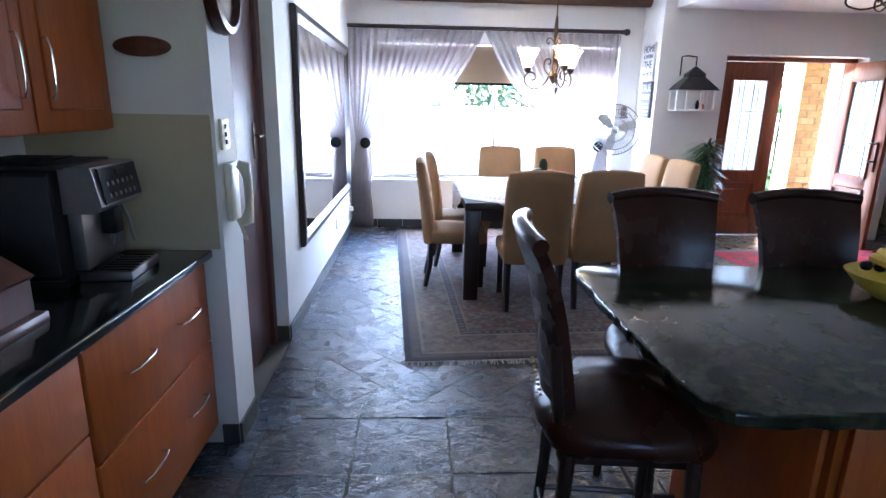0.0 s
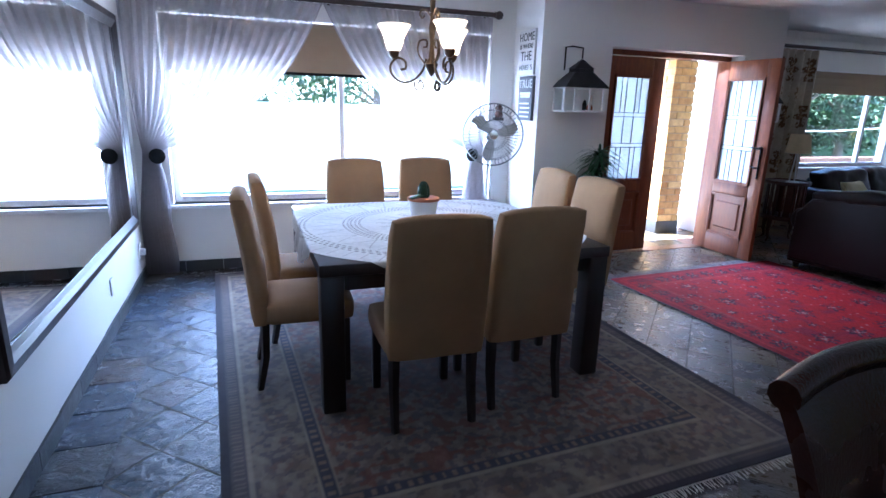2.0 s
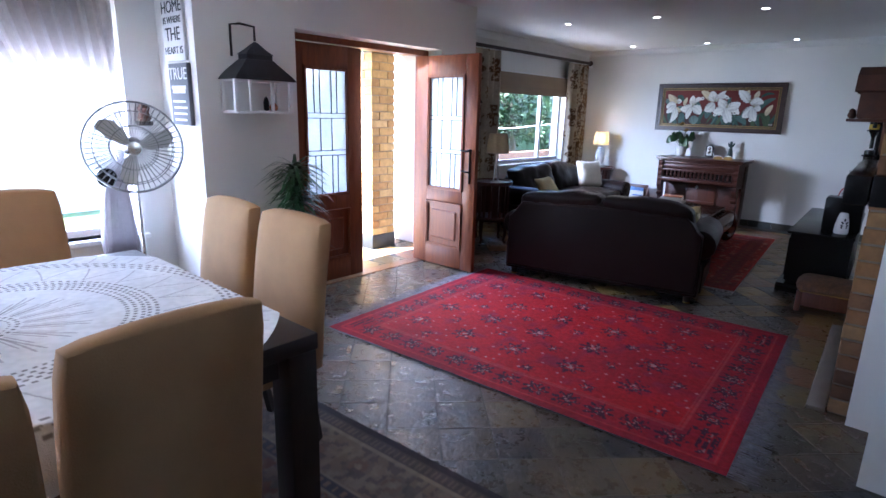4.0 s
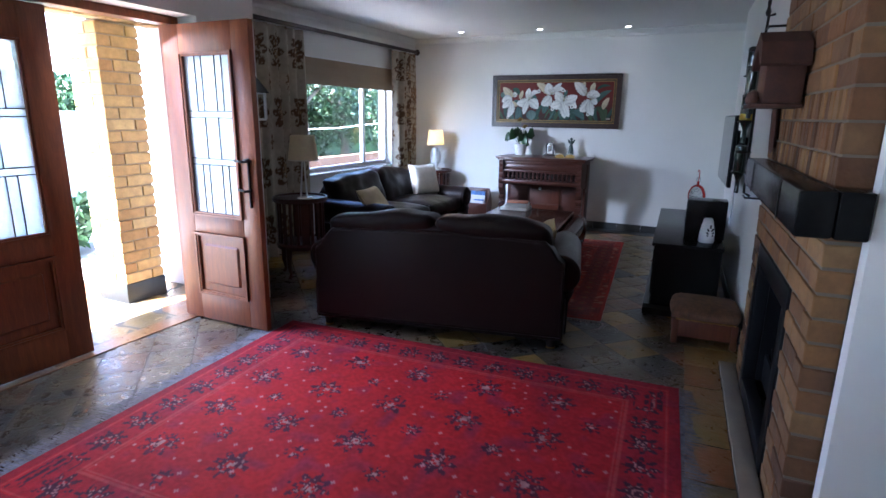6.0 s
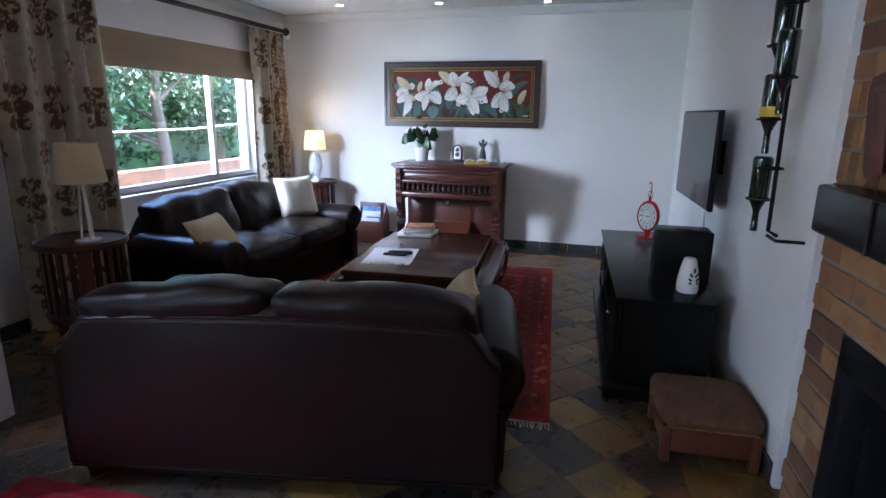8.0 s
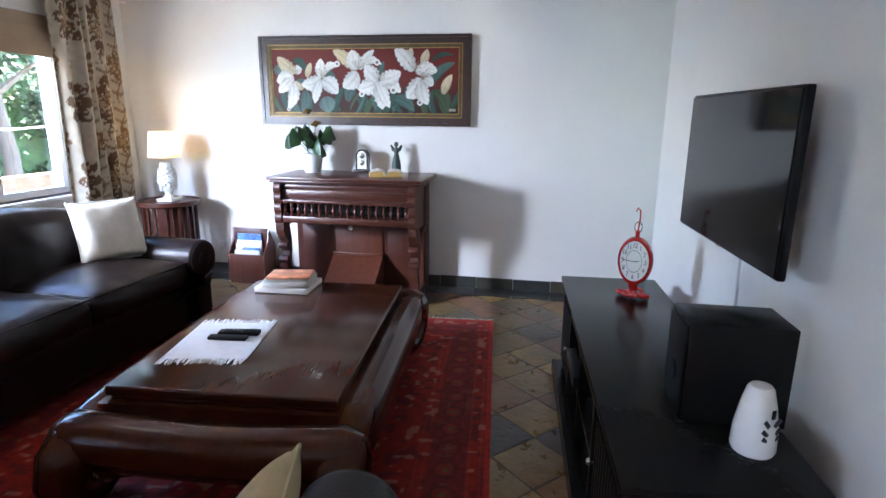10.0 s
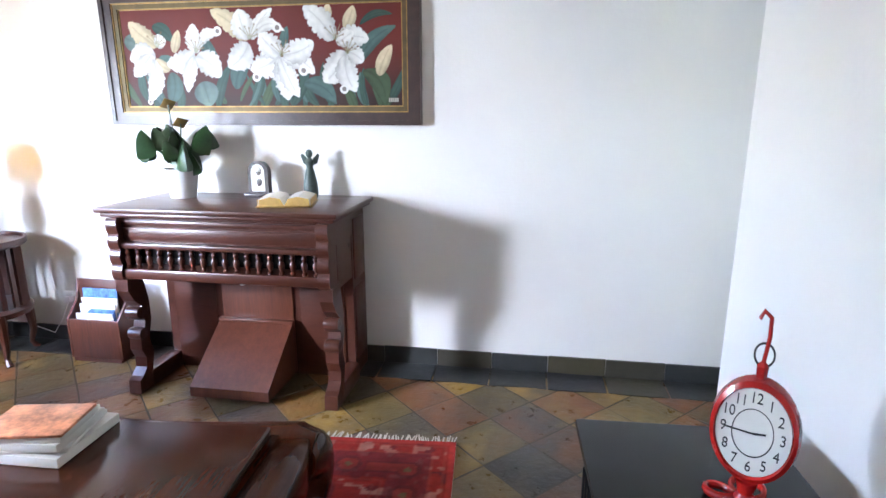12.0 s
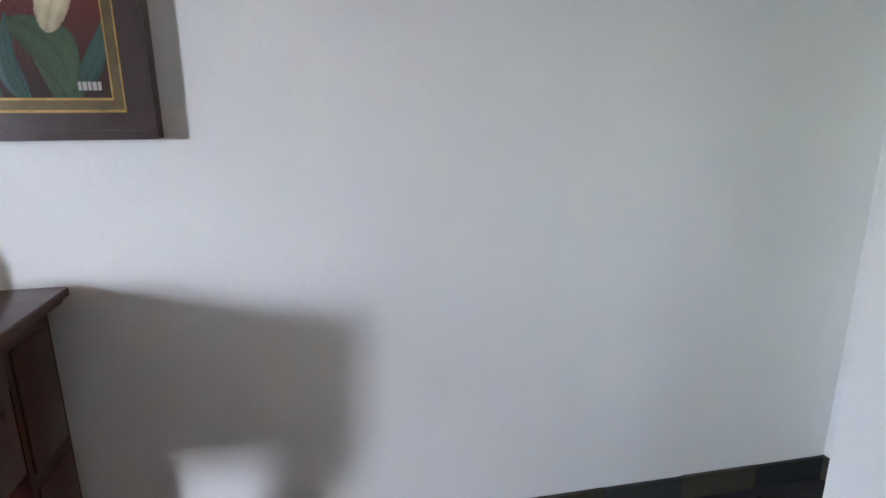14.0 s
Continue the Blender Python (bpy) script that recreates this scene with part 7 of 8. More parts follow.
# magazine rack
mg = thing("magazine_rack", "reddish wooden magazine rack with magazines", "magazine rack", (9.84, 6.47, 0), 180)
part("front", boxes((0.10, 0.115, -0.15, 0.15, 0.02, 0.25), bevel=0.004), RED_WOOD, mg)
part("middle", boxes((0.0, 0.015, -0.15, 0.15, 0.02, 0.46), bevel=0.004), MAHOGANY, mg)
part("back", boxes((-0.1, -0.085, -0.15, 0.15, 0.02, 0.3), bevel=0.004), RED_WOOD, mg)
for s in (-1, 1):
    part("side", prism([(-0.1, 0.02), (0.115, 0.02), (0.115, 0.25), (0.03, 0.34), (0.0, 0.46), (-0.1, 0.3)], s * 0.151, s * 0.163, "y"), RED_WOOD, mg, smooth=False)
part("floor_board", boxes((-0.1, 0.115, -0.15, 0.15, 0.0, 0.02)), RED_WOOD, mg, smooth=False)
for i, (m, h, a) in enumerate(((PAPER, 0.36, 4), (BLUEPRINT, 0.41, -3), (PAPER, 0.33, 2), (BLUEPRINT, 0.3, -2), (PAPER, 0.29, 5))):
    part("magazine", moved(boxes((0.022 + 0.014 * i, 0.030 + 0.014 * i, -0.11, 0.11, 0.022, h)), 0, 0, 0, 0, a * 0.6, a * 0.5), m, mg, smooth=False)


# printed curtains in the living room
def curtain_colour(U, V, w, h):
    C = np.zeros(U.shape + (3,)) + np.array((0.52, 0.45, 0.34))
    x, z = U * w * 1.9, V * h
    C = C * (0.9 + 0.2 * value_noise(x * 30, z * 30)[..., None])
    for off, (sx, sz), s, col in ((0, (0.52, 0.58), 0.17, (0.12, 0.06, 0.028)), (0.5, (0.52, 0.58), 0.09, (0.2, 0.11, 0.05))):
        gx, gz = np.floor(x / sx - off), np.floor(z / sz - off)
        dx, dz = x - (gx + off + 0.5) * sx, z - (gz + off + 0.5) * sz
        r, a = np.hypot(dx, dz * 0.8) / s, np.arctan2(dz, dx)
        lob = 0.62 + 0.38 * np.abs(np.cos(4 * a))
        n = value_noise(x * 60, z * 60, 4)
        C = lay(C, (r < lob) * (n > 0.3) * 0.92, col)
        C = lay(C, (r < lob * 0.55) * (n > 0.55), (0.4, 0.28, 0.16))
        stem = (np.abs(dx + 0.02 * np.sin(dz * 20)) < 0.006) & (np.abs(dz) < 0.29)
        C = lay(C, stem * 0.8, col)
        leaf = (np.abs(np.mod(dz, 0.09) - 0.045 - np.abs(dx) * 0.6) < 0.012) & (np.abs(dx) < 0.05) & (r > 1)
        C = lay(C, leaf * 0.7, col)
    return C


def pleated(name, x0, x1, y, z0, z1, folds, seed_):
    def where(U, V):
        pinch = 0.7 + 0.3 * (1 - V) ** 0.7
        y_ = y + 0.045 * pinch * np.sin(U * folds * 2 * np.pi + 0.8 * np.sin(U * 9 + seed_)) + 0.01 * np.sin(V * 5 + U * 20)
        return x0 + (x1 - x0) * U + 0.012 * np.sin(V * 4 + U * 13), y_, z0 + (z1 - z0) * V
    me = sheet(170, 200, where, lambda U, V: curtain_colour(U, V, x1 - x0, z1 - z0))
    me.materials.append(CURTAIN)
    ob = new(name, me)
    return tagged(ob, "cream curtain printed with brown flowers, hanging in pleats", "curtain", "living room curtains")


pleated("curtain", 6.50, 7.32, 7.47, 0.02, 2.29, 6, 0.0)
pleated("curtain", 9.14, 9.72, 7.47, 0.02, 2.29, 5, 2.0)
rd2 = thing("curtain_rod", "dark wooden curtain pole above the living room window", "curtain rod", (0, 0, 0))
part("pole", tube([(6.5, 7.47, 2.325), (9.8, 7.47, 2.325)], 0.022, 12), ROD, rd2)
for x, s in ((6.5, -1), (9.8, 1)):
    part("finial", moved(lathe([(0.0, -0.02), (0.03, -0.015), (0.042, 0.015), (0.03, 0.045), (0.0, 0.055)], 16), x, 7.47, 2.325, 0, 90 * s, 0), ROD, rd2)
for x in (6.6, 9.76):
    part("bracket", boxes((x - 0.012, x + 0.012, 7.47, 7.6, 2.29, 2.30)), ROD, rd2, smooth=False)
rb2 = thing("roman_blind", "beige roman blind raised in the living room window", "blind", (0, 0, 0))
for i, (a, b) in enumerate(((1.93, 2.06), (1.85, 1.97), (1.775, 1.88))):
    part("fold", boxes((6.92, 9.32, YL - 0.04 - 0.008 * i, YL - 0.032 - 0.008 * i, a, b), bevel=0.002), BLIND, rb2)
part("head_rail", boxes((6.92, 9.32, YL - 0.04, YL - 0.001, 2.055, 2.075)), WHITE, rb2, smooth=False)
al = thing("alarm_sensor", "small white alarm sensor high in the corner", "sensor", (9.93, 7.52, 2.32), 45)
part("case", boxes((-0.03, 0.03, -0.025, 0.025, -0.05, 0.05), bevel=0.008), WHITE, al)

# ceiling downlights
for x, y in ((7.15, 6.42), (7.22, 5.42), (7.27, 4.42), (9.5, 6.65), (9.62, 5.63), (9.75, 4.58)):
    dl = thing("downlight", "small round recessed ceiling downlight", "downlight", (x, y, H2), group="ceiling downlights")
    part("rim", lathe([(0.032, 0), (0.045, -0.004), (0.045, 0.0), (0.032, 0.0)], 20), CHROME, dl)
    part("lens", lathe([(0.0, -0.002), (0.031, -0.002), (0.031, 0.0), (0, 0.0)], 20), DOWNLIGHT, dl, "glowing lens")
    lamp("downlight_beam", "SPOT", (x, y, H2 - 0.02), 0.1, (1.0, 0.84, 0.62), 0.03, (x, y, 0), 80)

# television on the wall
tv = thing("television", "flat black television on a wall bracket", "television", (7.70, 3.418, 1.221), 3.4)
part("screen", boxes((-0.445, 0.445, 0.001, 0.006, -0.262, 0.262)), SCREEN, tv, smooth=False)
part("bezel", boxes((-0.455, 0.455, -0.026, 0.0, -0.273, 0.273), bevel=0.006), BLACK, tv)
part("back_box", boxes((-0.3, 0.3, -0.062, -0.026, -0.18, 0.16), bevel=0.01), BLACK, tv)
part("bracket", boxes((-0.12, 0.12, -0.15, -0.062, -0.1, 0.1)), BLACK, tv, smooth=False)
part("logo_bar", boxes((-0.02, 0.02, 0.0005, 0.003, -0.272, -0.264)), CHROME, tv, smooth=False)
part("cable", tube([(0.05, -0.1, -0.2), (0.05, -0.11, -0.5), (0.08, -0.1, -0.66)], 0.006, 6), WHITE, tv)

# television cabinet
tc = thing("tv_cabinet", "long black wooden television cabinet", "cabinet", (7.675, 3.645, 0), 2.5)
part("top", boxes((-0.89, 0.89, -0.245, 0.245, 0.535, 0.56), bevel=0.006), BLACK_WOOD, tc)
part("body", boxes((-0.85, 0.85, -0.235, 0.2, 0.08, 0.535)), BLACK_WOOD, tc, smooth=False)
part("plinth", prism([(-0.89, 0.0), (0.89, 0.0), (0.89, 0.05), (0.87, 0.075), (-0.87, 0.075), (-0.89, 0.05)], -0.24, 0.27, "y"), BLACK_WOOD, tc, smooth=False)
for a, b in ((-0.83, -0.42), (0.42, 0.83)):
    d = part("door", boxes((a, b, 0.201, 0.222, 0.1, 0.52), bevel=0.003), BLACK_WOOD, tc)
    for k in range(9):
        x = a + 0.05 + (b - a - 0.1) * k / 8
        part("reed", tube([(x, 0.223, 0.14), (x, 0.223, 0.48)], 0.012, 8), BLACK_WOOD, d)
    part("knob", moved(lathe([(0.006, 0), (0.006, 0.015), (0.014, 0.022), (0.01, 0.032), (0, 0.033)], 12), b - 0.025 if a < 0 else a + 0.025, 0.222, 0.32, -90, 0, 0), CHROME, d, "metal knob")
for z in (0.1, 0.3, 0.5):
    part("shelf", boxes((-0.4, 0.4, 0.19, 0.235, z, z + 0.02)), BLACK_WOOD, tc, smooth=False)
for x in (-0.4, 0.0, 0.4):
    part("divider", boxes((x - 0.012, x + 0.012, 0.2, 0.236, 0.08, 0.535)), BLACK_WOOD, tc, smooth=False)
part("decoder", boxes((0.05, 0.35, 0.21, 0.25, 0.32, 0.37), bevel=0.004), BLACK, tc)
sp = thing("loudspeaker", "black loudspeaker box on the cabinet", "loudspeaker", (7.197, 3.512, 0.561), 1)
part("body", boxes((-0.095, 0.095, -0.143, 0.137, 0, 0.295), bevel=0.006), BLACK_WOOD, sp)
part("grille", boxes((-0.085, 0.085, 0.137, 0.143, 0.015, 0.28), bevel=0.002), BLACK, sp)
part("driver_ring", moved(lathe([(0.0, 0), (0.03, 0), (0.034, 0.004), (0.028, 0.006), (0, 0.002)], 20), 0.0, 0.143, 0.12, -90, 0, 0), ZINC, sp)
mb = thing("media_box", "small black media box behind the speaker", "media box", (7.46, 3.50, 0.561), 8)
part("case", boxes((-0.09, 0.09, -0.06, 0.06, 0, 0.1), bevel=0.006), BLACK, mb)
part("vent", boxes((-0.07, 0.07, -0.03, -0.015, 0.1005, 0.102)), ZINC, mb, smooth=False)
af = thing("air_freshener", "white air freshener with a leaf cut-out", "air freshener", (6.995, 3.49, 0.561), 10)
part("case", lathe([(0.0, 0), (0.05, 0), (0.055, 0.012), (0.053, 0.07), (0.043, 0.13), (0.032, 0.175), (0.026, 0.182), (0.012, 0.184), (0, 0.182)], 26), CERAMIC, af)
for k, (dx, z, a) in enumerate(((0, 0.125, 90), (-0.016, 0.1, 130), (0.016, 0.1, 50), (-0.018, 0.075, 140), (0.018, 0.075, 40), (-0.014, 0.055, 145), (0.014, 0.055, 35))):
    m = pose(0, 0, 0, 0, 0, -75) @ pose(dx, -0.049, z, 90, 0, 0) @ pose(0, 0, 0, 0, 0, a)
    bm = pillow(0.026, 0.012, 0.006, 0, 6, 0)
    bm.transform(m)
    part("leaf_slot", bm, BLACK if k == 0 else ZINC, af)

# red table clock
rk = thing("table_clock", "red metal clock on a scrolled stand", "clock", (8.25, 3.605, 0.561), -118)
rk.scale = (0.79, 0.9, 1.12)
part("case", moved(lathe([(0.0, -0.03), (0.085, -0.03), (0.1, -0.02), (0.105, 0.0), (0.1, 0.022), (0.09, 0.028), (0.086, 0.018), (0, 0.018)], 36), 0, 0, 0.16, 90, 0, 0), RED, rk)
part("dial", moved(lathe([(0, 0), (0.086, 0), (0.086, 0.003), (0, 0.003)], 36), 0, -0.019, 0.16, 90, 0, 0), PAPER, rk, "cream dial")
for k in range(12):
    a = radians(90 - 30 * (k + 1))
    letters(str(k + 1), 0.03, rk, pose(0.068 * math.cos(a), -0.0225, 0.16 + 0.068 * math.sin(a), 90, 0, 0), 0, INK, "numeral")
part("dial_ring", tube([(0.047 * math.cos(t), -0.0225, 0.16 + 0.047 * math.sin(t)) for t in (2 * math.pi * i / 36 for i in range(36))], 0.0012, 4, None, True), INK, rk)
part("hour_hand", tube([(0, -0.024, 0.16), (0.03, -0.024, 0.164)], 0.002, 5), INK, rk)
part("minute_hand", tube([(0.01, -0.025, 0.16), (-0.062, -0.025, 0.161)], 0.0016, 5), INK, rk)
part("finial", lathe([(0.012, 0.26), (0.014, 0.285), (0.008, 0.29), (0, 0.292)], 12), RED, rk)
part("ring", tube([(0.022 * math.cos(t), 0, 0.305 + 0.022 * math.sin(t)) for t in (2 * math.pi * i / 20 for i in range(20))], 0.0025, 6, None, True), IRON, rk)
part("hook", tube([(0, 0, 0.29), (0.006, 0, 0.34), (0.004, 0, 0.375), (-0.012, 0, 0.385), (-0.02, 0, 0.37)], 0.005, 8), RED, rk)
for sx, sy, r in ((-0.062, 0.0, 0.034), (0.062, 0.0, 0.034), (0.0, -0.042, 0.04), (0.0, 0.042, 0.04)):
    ring = [(sx + r * math.cos(t), sy + r * 0.8 * math.sin(t), 0.009 + 0.012 * (1 - abs(sx) * 8) * (0.5 + 0.5 * math.sin(t + (0 if sy > 0 else math.pi)))) for t in (2 * math.pi * i / 24 for i in range(24))]
    part("scroll_foot", tube(ring, 0.0085, 8, None, True), RED, rk)
part("neck", lathe([(0.03, 0.012), (0.02, 0.03), (0.03, 0.058)], 14), RED, rk)

# ---- fireplace ----
fp = thing("fireplace", "tan face-brick fireplace breast with an iron insert", "fireplace", (0, 0, 0))
fp.matrix_basis = TVM @ pose(0.09, 0, 0)
FW, FH, D0 = 1.52, H2, 0.0
FX0, FX1, FZ1 = 0.375, 1.27, 0.83
part("core", boxes((0.007, FX0, -0.6, -0.007, 0, FH), (FX1, FW - 0.007, -0.6, -0.007, 0, FH), (FX0, FX1, -0.6, -0.007, FZ1, FH), (FX0, FX1, -0.6, -0.4, 0, FZ1)), MORTAR, fp, smooth=False)
rnd = random.Random(8)
brick_meshes = {}


def brick(parent, x0, x1, y0, y1, z0, z1, material):
    key = tuple(round(v, 3) for v in (x1 - x0, y1 - y0, z1 - z0)) + (material.name,)
    if key not in brick_meshes:
        w, d, h = key[:3]
        bm = boxes((-w / 2, w / 2, -d / 2, d / 2, -h / 2, h / 2))
        r2 = random.Random(str(key))
        bmesh.ops.bevel(bm, geom=bm.edges[:], offset=0.004, segments=1, affect="EDGES")
        for v in bm.verts:
            v.co += Vector((r2.uniform(-1, 1), r2.uniform(-1, 1), r2.uniform(-1, 1))) * 0.0018
        me = bpy.data.meshes.new("brick")
        bm.to_mesh(me), bm.free()
        me.materials.append(material)
        brick_meshes[key] = me
    return same_mesh("brick", brick_meshes[key], parent, pose((x0 + x1) / 2, (y0 + y1) / 2 + rnd.uniform(-0.003, 0.004), (z0 + z1) / 2, rnd.uniform(-0.5, 0.5), rnd.uniform(-0.4, 0.4), rnd.uniform(-0.5, 0.5)))


def front_course(z, h, shift, L, gap=0.011):
    x = -shift
    while x < FW - 0.01:
        a, b = max(x, 0.0), min(x + L - gap, FW)
        if b - a > 0.03:
            spans = [(a, b)]
            if z < FZ1 - 0.02:
                spans = [(q0, q1) for q0, q1 in ((a, min(b, FX0 - 0.004)), (max(a, FX1 + 0.004), b)) if q1 - q0 > 0.025]
            for q0, q1 in spans:
                brick(fp, q0, q1, -0.1, 0.0, z, z + h, BRICK)
        x += L


z, row = 0.006, 0
while z < FH - 0.03:
    if row in (15, 16, 17):
        front_course(z, min(0.092, FH - z - 0.004), 0.0, 0.066)
        z += 0.102
    else:
        h = min(0.073, FH - z - 0.004)
        front_course(z, h, 0.115 * (row % 2), 0.232)
        for y0, y1 in ((-0.58, -0.37), (-0.36, -0.11)) if row % 2 else ((-0.46, -0.25), (-0.24, -0.11)):
            brick(fp, 0.0, 0.1, y0, y1, z, z + h, BRICK)
        z += 0.084
    row += 1
ins = part("insert_frame", boxes((FX0, FX1, -0.06, 0.004, 0.73, FZ1), (FX0, FX0 + 0.09, -0.06, 0.004, 0.0, 0.73), (FX1 - 0.09, FX1, -0.06, 0.004, 0.0, 0.73), (FX0 + 0.09, FX1 - 0.09, -0.06, 0.004, 0.0, 0.09), bevel=0.004), BLACK, fp, "black cast iron fire surround")
part("insert_lining", boxes((FX0 + 0.09, FX1 - 0.09, -0.39, -0.37, 0.09, 0.73), (FX0 + 0.07, FX0 + 0.09, -0.37, -0.06, 0.09, 0.73), (FX1 - 0.09, FX1 - 0.07, -0.37, -0.06, 0.09, 0.73), (FX0 + 0.09, FX1 - 0.09, -0.37, -0.06, 0.73, 0.75)), BLACK, fp, smooth=False)
part("hood", prism([(-0.06, 0.73), (-0.35, 0.73), (-0.35, 0.52)], FX0 + 0.1, FX1 - 0.1, "x"), ZINC, fp, "sloping smoke hood", smooth=False)
part("ash_rail", boxes((FX0 + 0.1, FX1 - 0.1, -0.1, -0.085, 0.1, 0.25), bevel=0.003), ZINC, fp)
for k in range(9):
    x = FX0 + 0.2 + 0.55 * k / 8
    part("grate_bar", tube([(x, -0.3, 0.2), (x, -0.12, 0.2), (x, -0.11, 0.3)], 0.008, 6), IRON, fp)
part("hearth_edge", boxes((-0.02, FW + 0.02, 0.005, 0.09, 0.0, 0.022), bevel=0.004), MORTAR, fp)
mt = thing("mantel_shelf", "heavy dark timber mantel beam on the fireplace", "mantel", (0, 0, 0))
mt.matrix_basis = TVM
part("beam", boxes((-0.03, 1.44, 0.008, 0.11, 1.125, 1.268), bevel=0.012, seg=2), BLACK_WOOD, mt)
part("beam_end", boxes((-0.03, 0.082, -0.08, 0.006, 1.125, 1.268), bevel=0.006, seg=2), BLACK_WOOD, mt)
for x in (0.3, 1.1):
    part("strap", boxes((x - 0.006, x + 0.006, 0.111, 0.114, 1.128, 1.265)), IRON, mt, smooth=False)
# clay bird house
bh = thing("bird_house", "rust brown clay bird house hanging on the bricks", "bird house", (0, 0, 0))
bh.matrix_basis = TVM @ pose(0.87, 0.012, 1.53) @ Matrix.Diagonal((0.86, 0.86, 0.86, 1))
part("body", boxes((-0.13, 0.13, 0, 0.17, 0, 0.2), bevel=0.015), RUST_CLAY, bh)
part("roof", prism([(-0.19, 0.18), (-0.14, 0.28), (0.0, 0.34), (0.14, 0.28), (0.19, 0.18), (0.16, 0.17), (0, 0.26), (-0.16, 0.17)], -0.005, 0.2, "y"), RUST_CLAY, bh, smooth=False)
part("ledge", boxes((-0.16, 0.16, 0.0, 0.22, -0.02, 0.0), bevel=0.005), RUST_CLAY, bh)
for k in range(5):
    part("clay_bird", moved(lathe([(0, 0), (0.016, 0.005), (0.022, 0.025), (0.014, 0.045), (0.016, 0.055), (0, 0.068)], 10), 0.1 - 0.05 * k, 0.2, 0.0), RUST_CLAY, bh)
lf = thing("carved_leaf", "dark carved wooden leaf on the bricks", "ornament", (0, 0, 0))
lf.matrix_basis = TVM @ pose(1.36, 0.02, 1.44, 0, 12, 0)
part("leaf", moved(pillow(0.09, 0.28, 0.03, 0.0, 10, 0.004), 0, 0, 0, 90, 0, 0), RUST_CLAY, lf)

# wall wine rack
wr = thing("wine_rack", "black wrought iron wall rack holding wine bottles", "wine rack", (0, 0, 0))
wr.matrix_basis = TVM @ pose(1.97, -0.045, 0)
part("spine", tube([(0.0, 0.06, 1.0), (0.0, 0.095, 1.02), (0, 0.1, 1.5), (0, 0.1, 1.95), (0, 0.095, 2.05), (0, 0.06, 2.06)], 0.008, 8), IRON, wr)
part("finial", lathe([(0.008, 2.05), (0.016, 2.07), (0.008, 2.1), (0.011, 2.12), (0, 2.2)], 10, None, (0, 0.1, 0)), IRON, wr)
for z in (1.0, 1.98):
    part("arm", tube([(0, 0.095, z), (-0.1, 0.095, z), (-0.11, 0.0, z)], 0.007, 8), IRON, wr)
for k, (z, s) in enumerate(((1.14, 1), (1.27, -1), (1.45, 1), (1.6, -1), (1.72, 1), (1.86, -1))):
    part("ring", tube([(s * 0.045 + 0.042 * math.cos(t), 0.135 + 0.042 * math.sin(t), z) for t in (2 * math.pi * i / 18 for i in range(18))], 0.005, 6, None, True), IRON, wr)
    if k not in (1, 5):
        b = part("bottle", lathe([(0.0, 0), (0.013, 0), (0.014, 0.02), (0.0125, 0.03), (0.0125, 0.08), (0.02, 0.1), (0.036, 0.135), (0.037, 0.29), (0.03, 0.298), (0, 0.29)], 18, None, (s * 0.045, 0.135, z - 0.13)), BOTTLE, wr, "upturned wine bottle")
        if k == 2:
            part("label_band", lathe([(0.0375, z + 0.01), (0.038, z + 0.012), (0.038, z + 0.045), (0.0375, z + 0.047)], 18, None, (s * 0.045, 0.135, 0)), YELLOW, b, "yellow label")

# footstool
fs = thing("footstool", "worn brown upholstered wooden footstool", "footstool", (6.47, 3.45, 0), 3)
part("cushion", moved(soft_box(0.40, 0.40, 0.08, 0.035, 0.022, 8), 0, 0, 0.165), plain("worn_tapestry", (0.10, 0.045, 0.02), 0.9, var=0.5, scale=22, bump=0.5), fs)
for sx in (-1, 1):
    part("apron", boxes((sx * 0.18 - 0.01, sx * 0.18 + 0.01, -0.16, 0.16, 0.05, 0.17), bevel=0.004), RED_WOOD, fs)
    part("apron", boxes((-0.16, 0.16, sx * 0.18 - 0.01, sx * 0.18 + 0.01, 0.05, 0.17), bevel=0.004), RED_WOOD, fs)
    part("trim_roll", tube([(sx * 0.198, -0.18 + 0.024 * i, 0.172 + 0.004 * (i % 2)) for i in range(16)], 0.006, 6), GILT, fs, "braided gold edging")
    for sy in (-1, 1):
        part("leg", boxes((sx * 0.178 - 0.02, sx * 0.178 + 0.02, sy * 0.178 - 0.02, sy * 0.178 + 0.02, 0.0, 0.17), bevel=0.005), RED_WOOD, fs)

# ---- outside ----
structure("ground", boxes((-300, 300, -300, 300, -0.26, -0.22)), LAWN, "lawn round the house", "ground")
structure("pavement", boxes((-7, 14, YN + T, 10.6, -0.22, -0.03), (3.3, 5.62, YD + 0.3, YN + T, -0.22, -0.03)), PAVE, "pale sunlit paving round the house", "paving")
porch = structure("porch_floor", boxes((3.3, 6.4, YD + 0.3, 8.3, -0.03, -0.012)), GROUT, "slate tiled porch floor", "porch")
col = thing("brick_column", "yellow face-brick porch column on a dark base", "column", (5.29, 7.68, -0.012), 0)
part("core", boxes((-0.155, 0.155, -0.155, 0.155, 0.16, 2.1)), PALE_MORTAR, col, smooth=False)
part("base", boxes((-0.172, 0.172, -0.172, 0.172, 0, 0.16), bevel=0.004), SKIRT, col)
for r in range(23):
    z = 0.163 + 0.084 * r
    for x0, x1, y0, y1 in ((-0.166, 0.054, -0.166, -0.056), (0.065, 0.166, -0.166, 0.054), (-0.054, 0.166, 0.065, 0.166), (-0.166, -0.065, -0.045, 0.166)):
        if r % 2:
            x0, x1 = -x1, -x0
        brick(col, x0, x1, y0, y1, z, z + 0.073, YBRICK)
lint = thing("brick_lintel", "yellow face-brick beam over the porch columns", "lintel", (0, 0, 0))
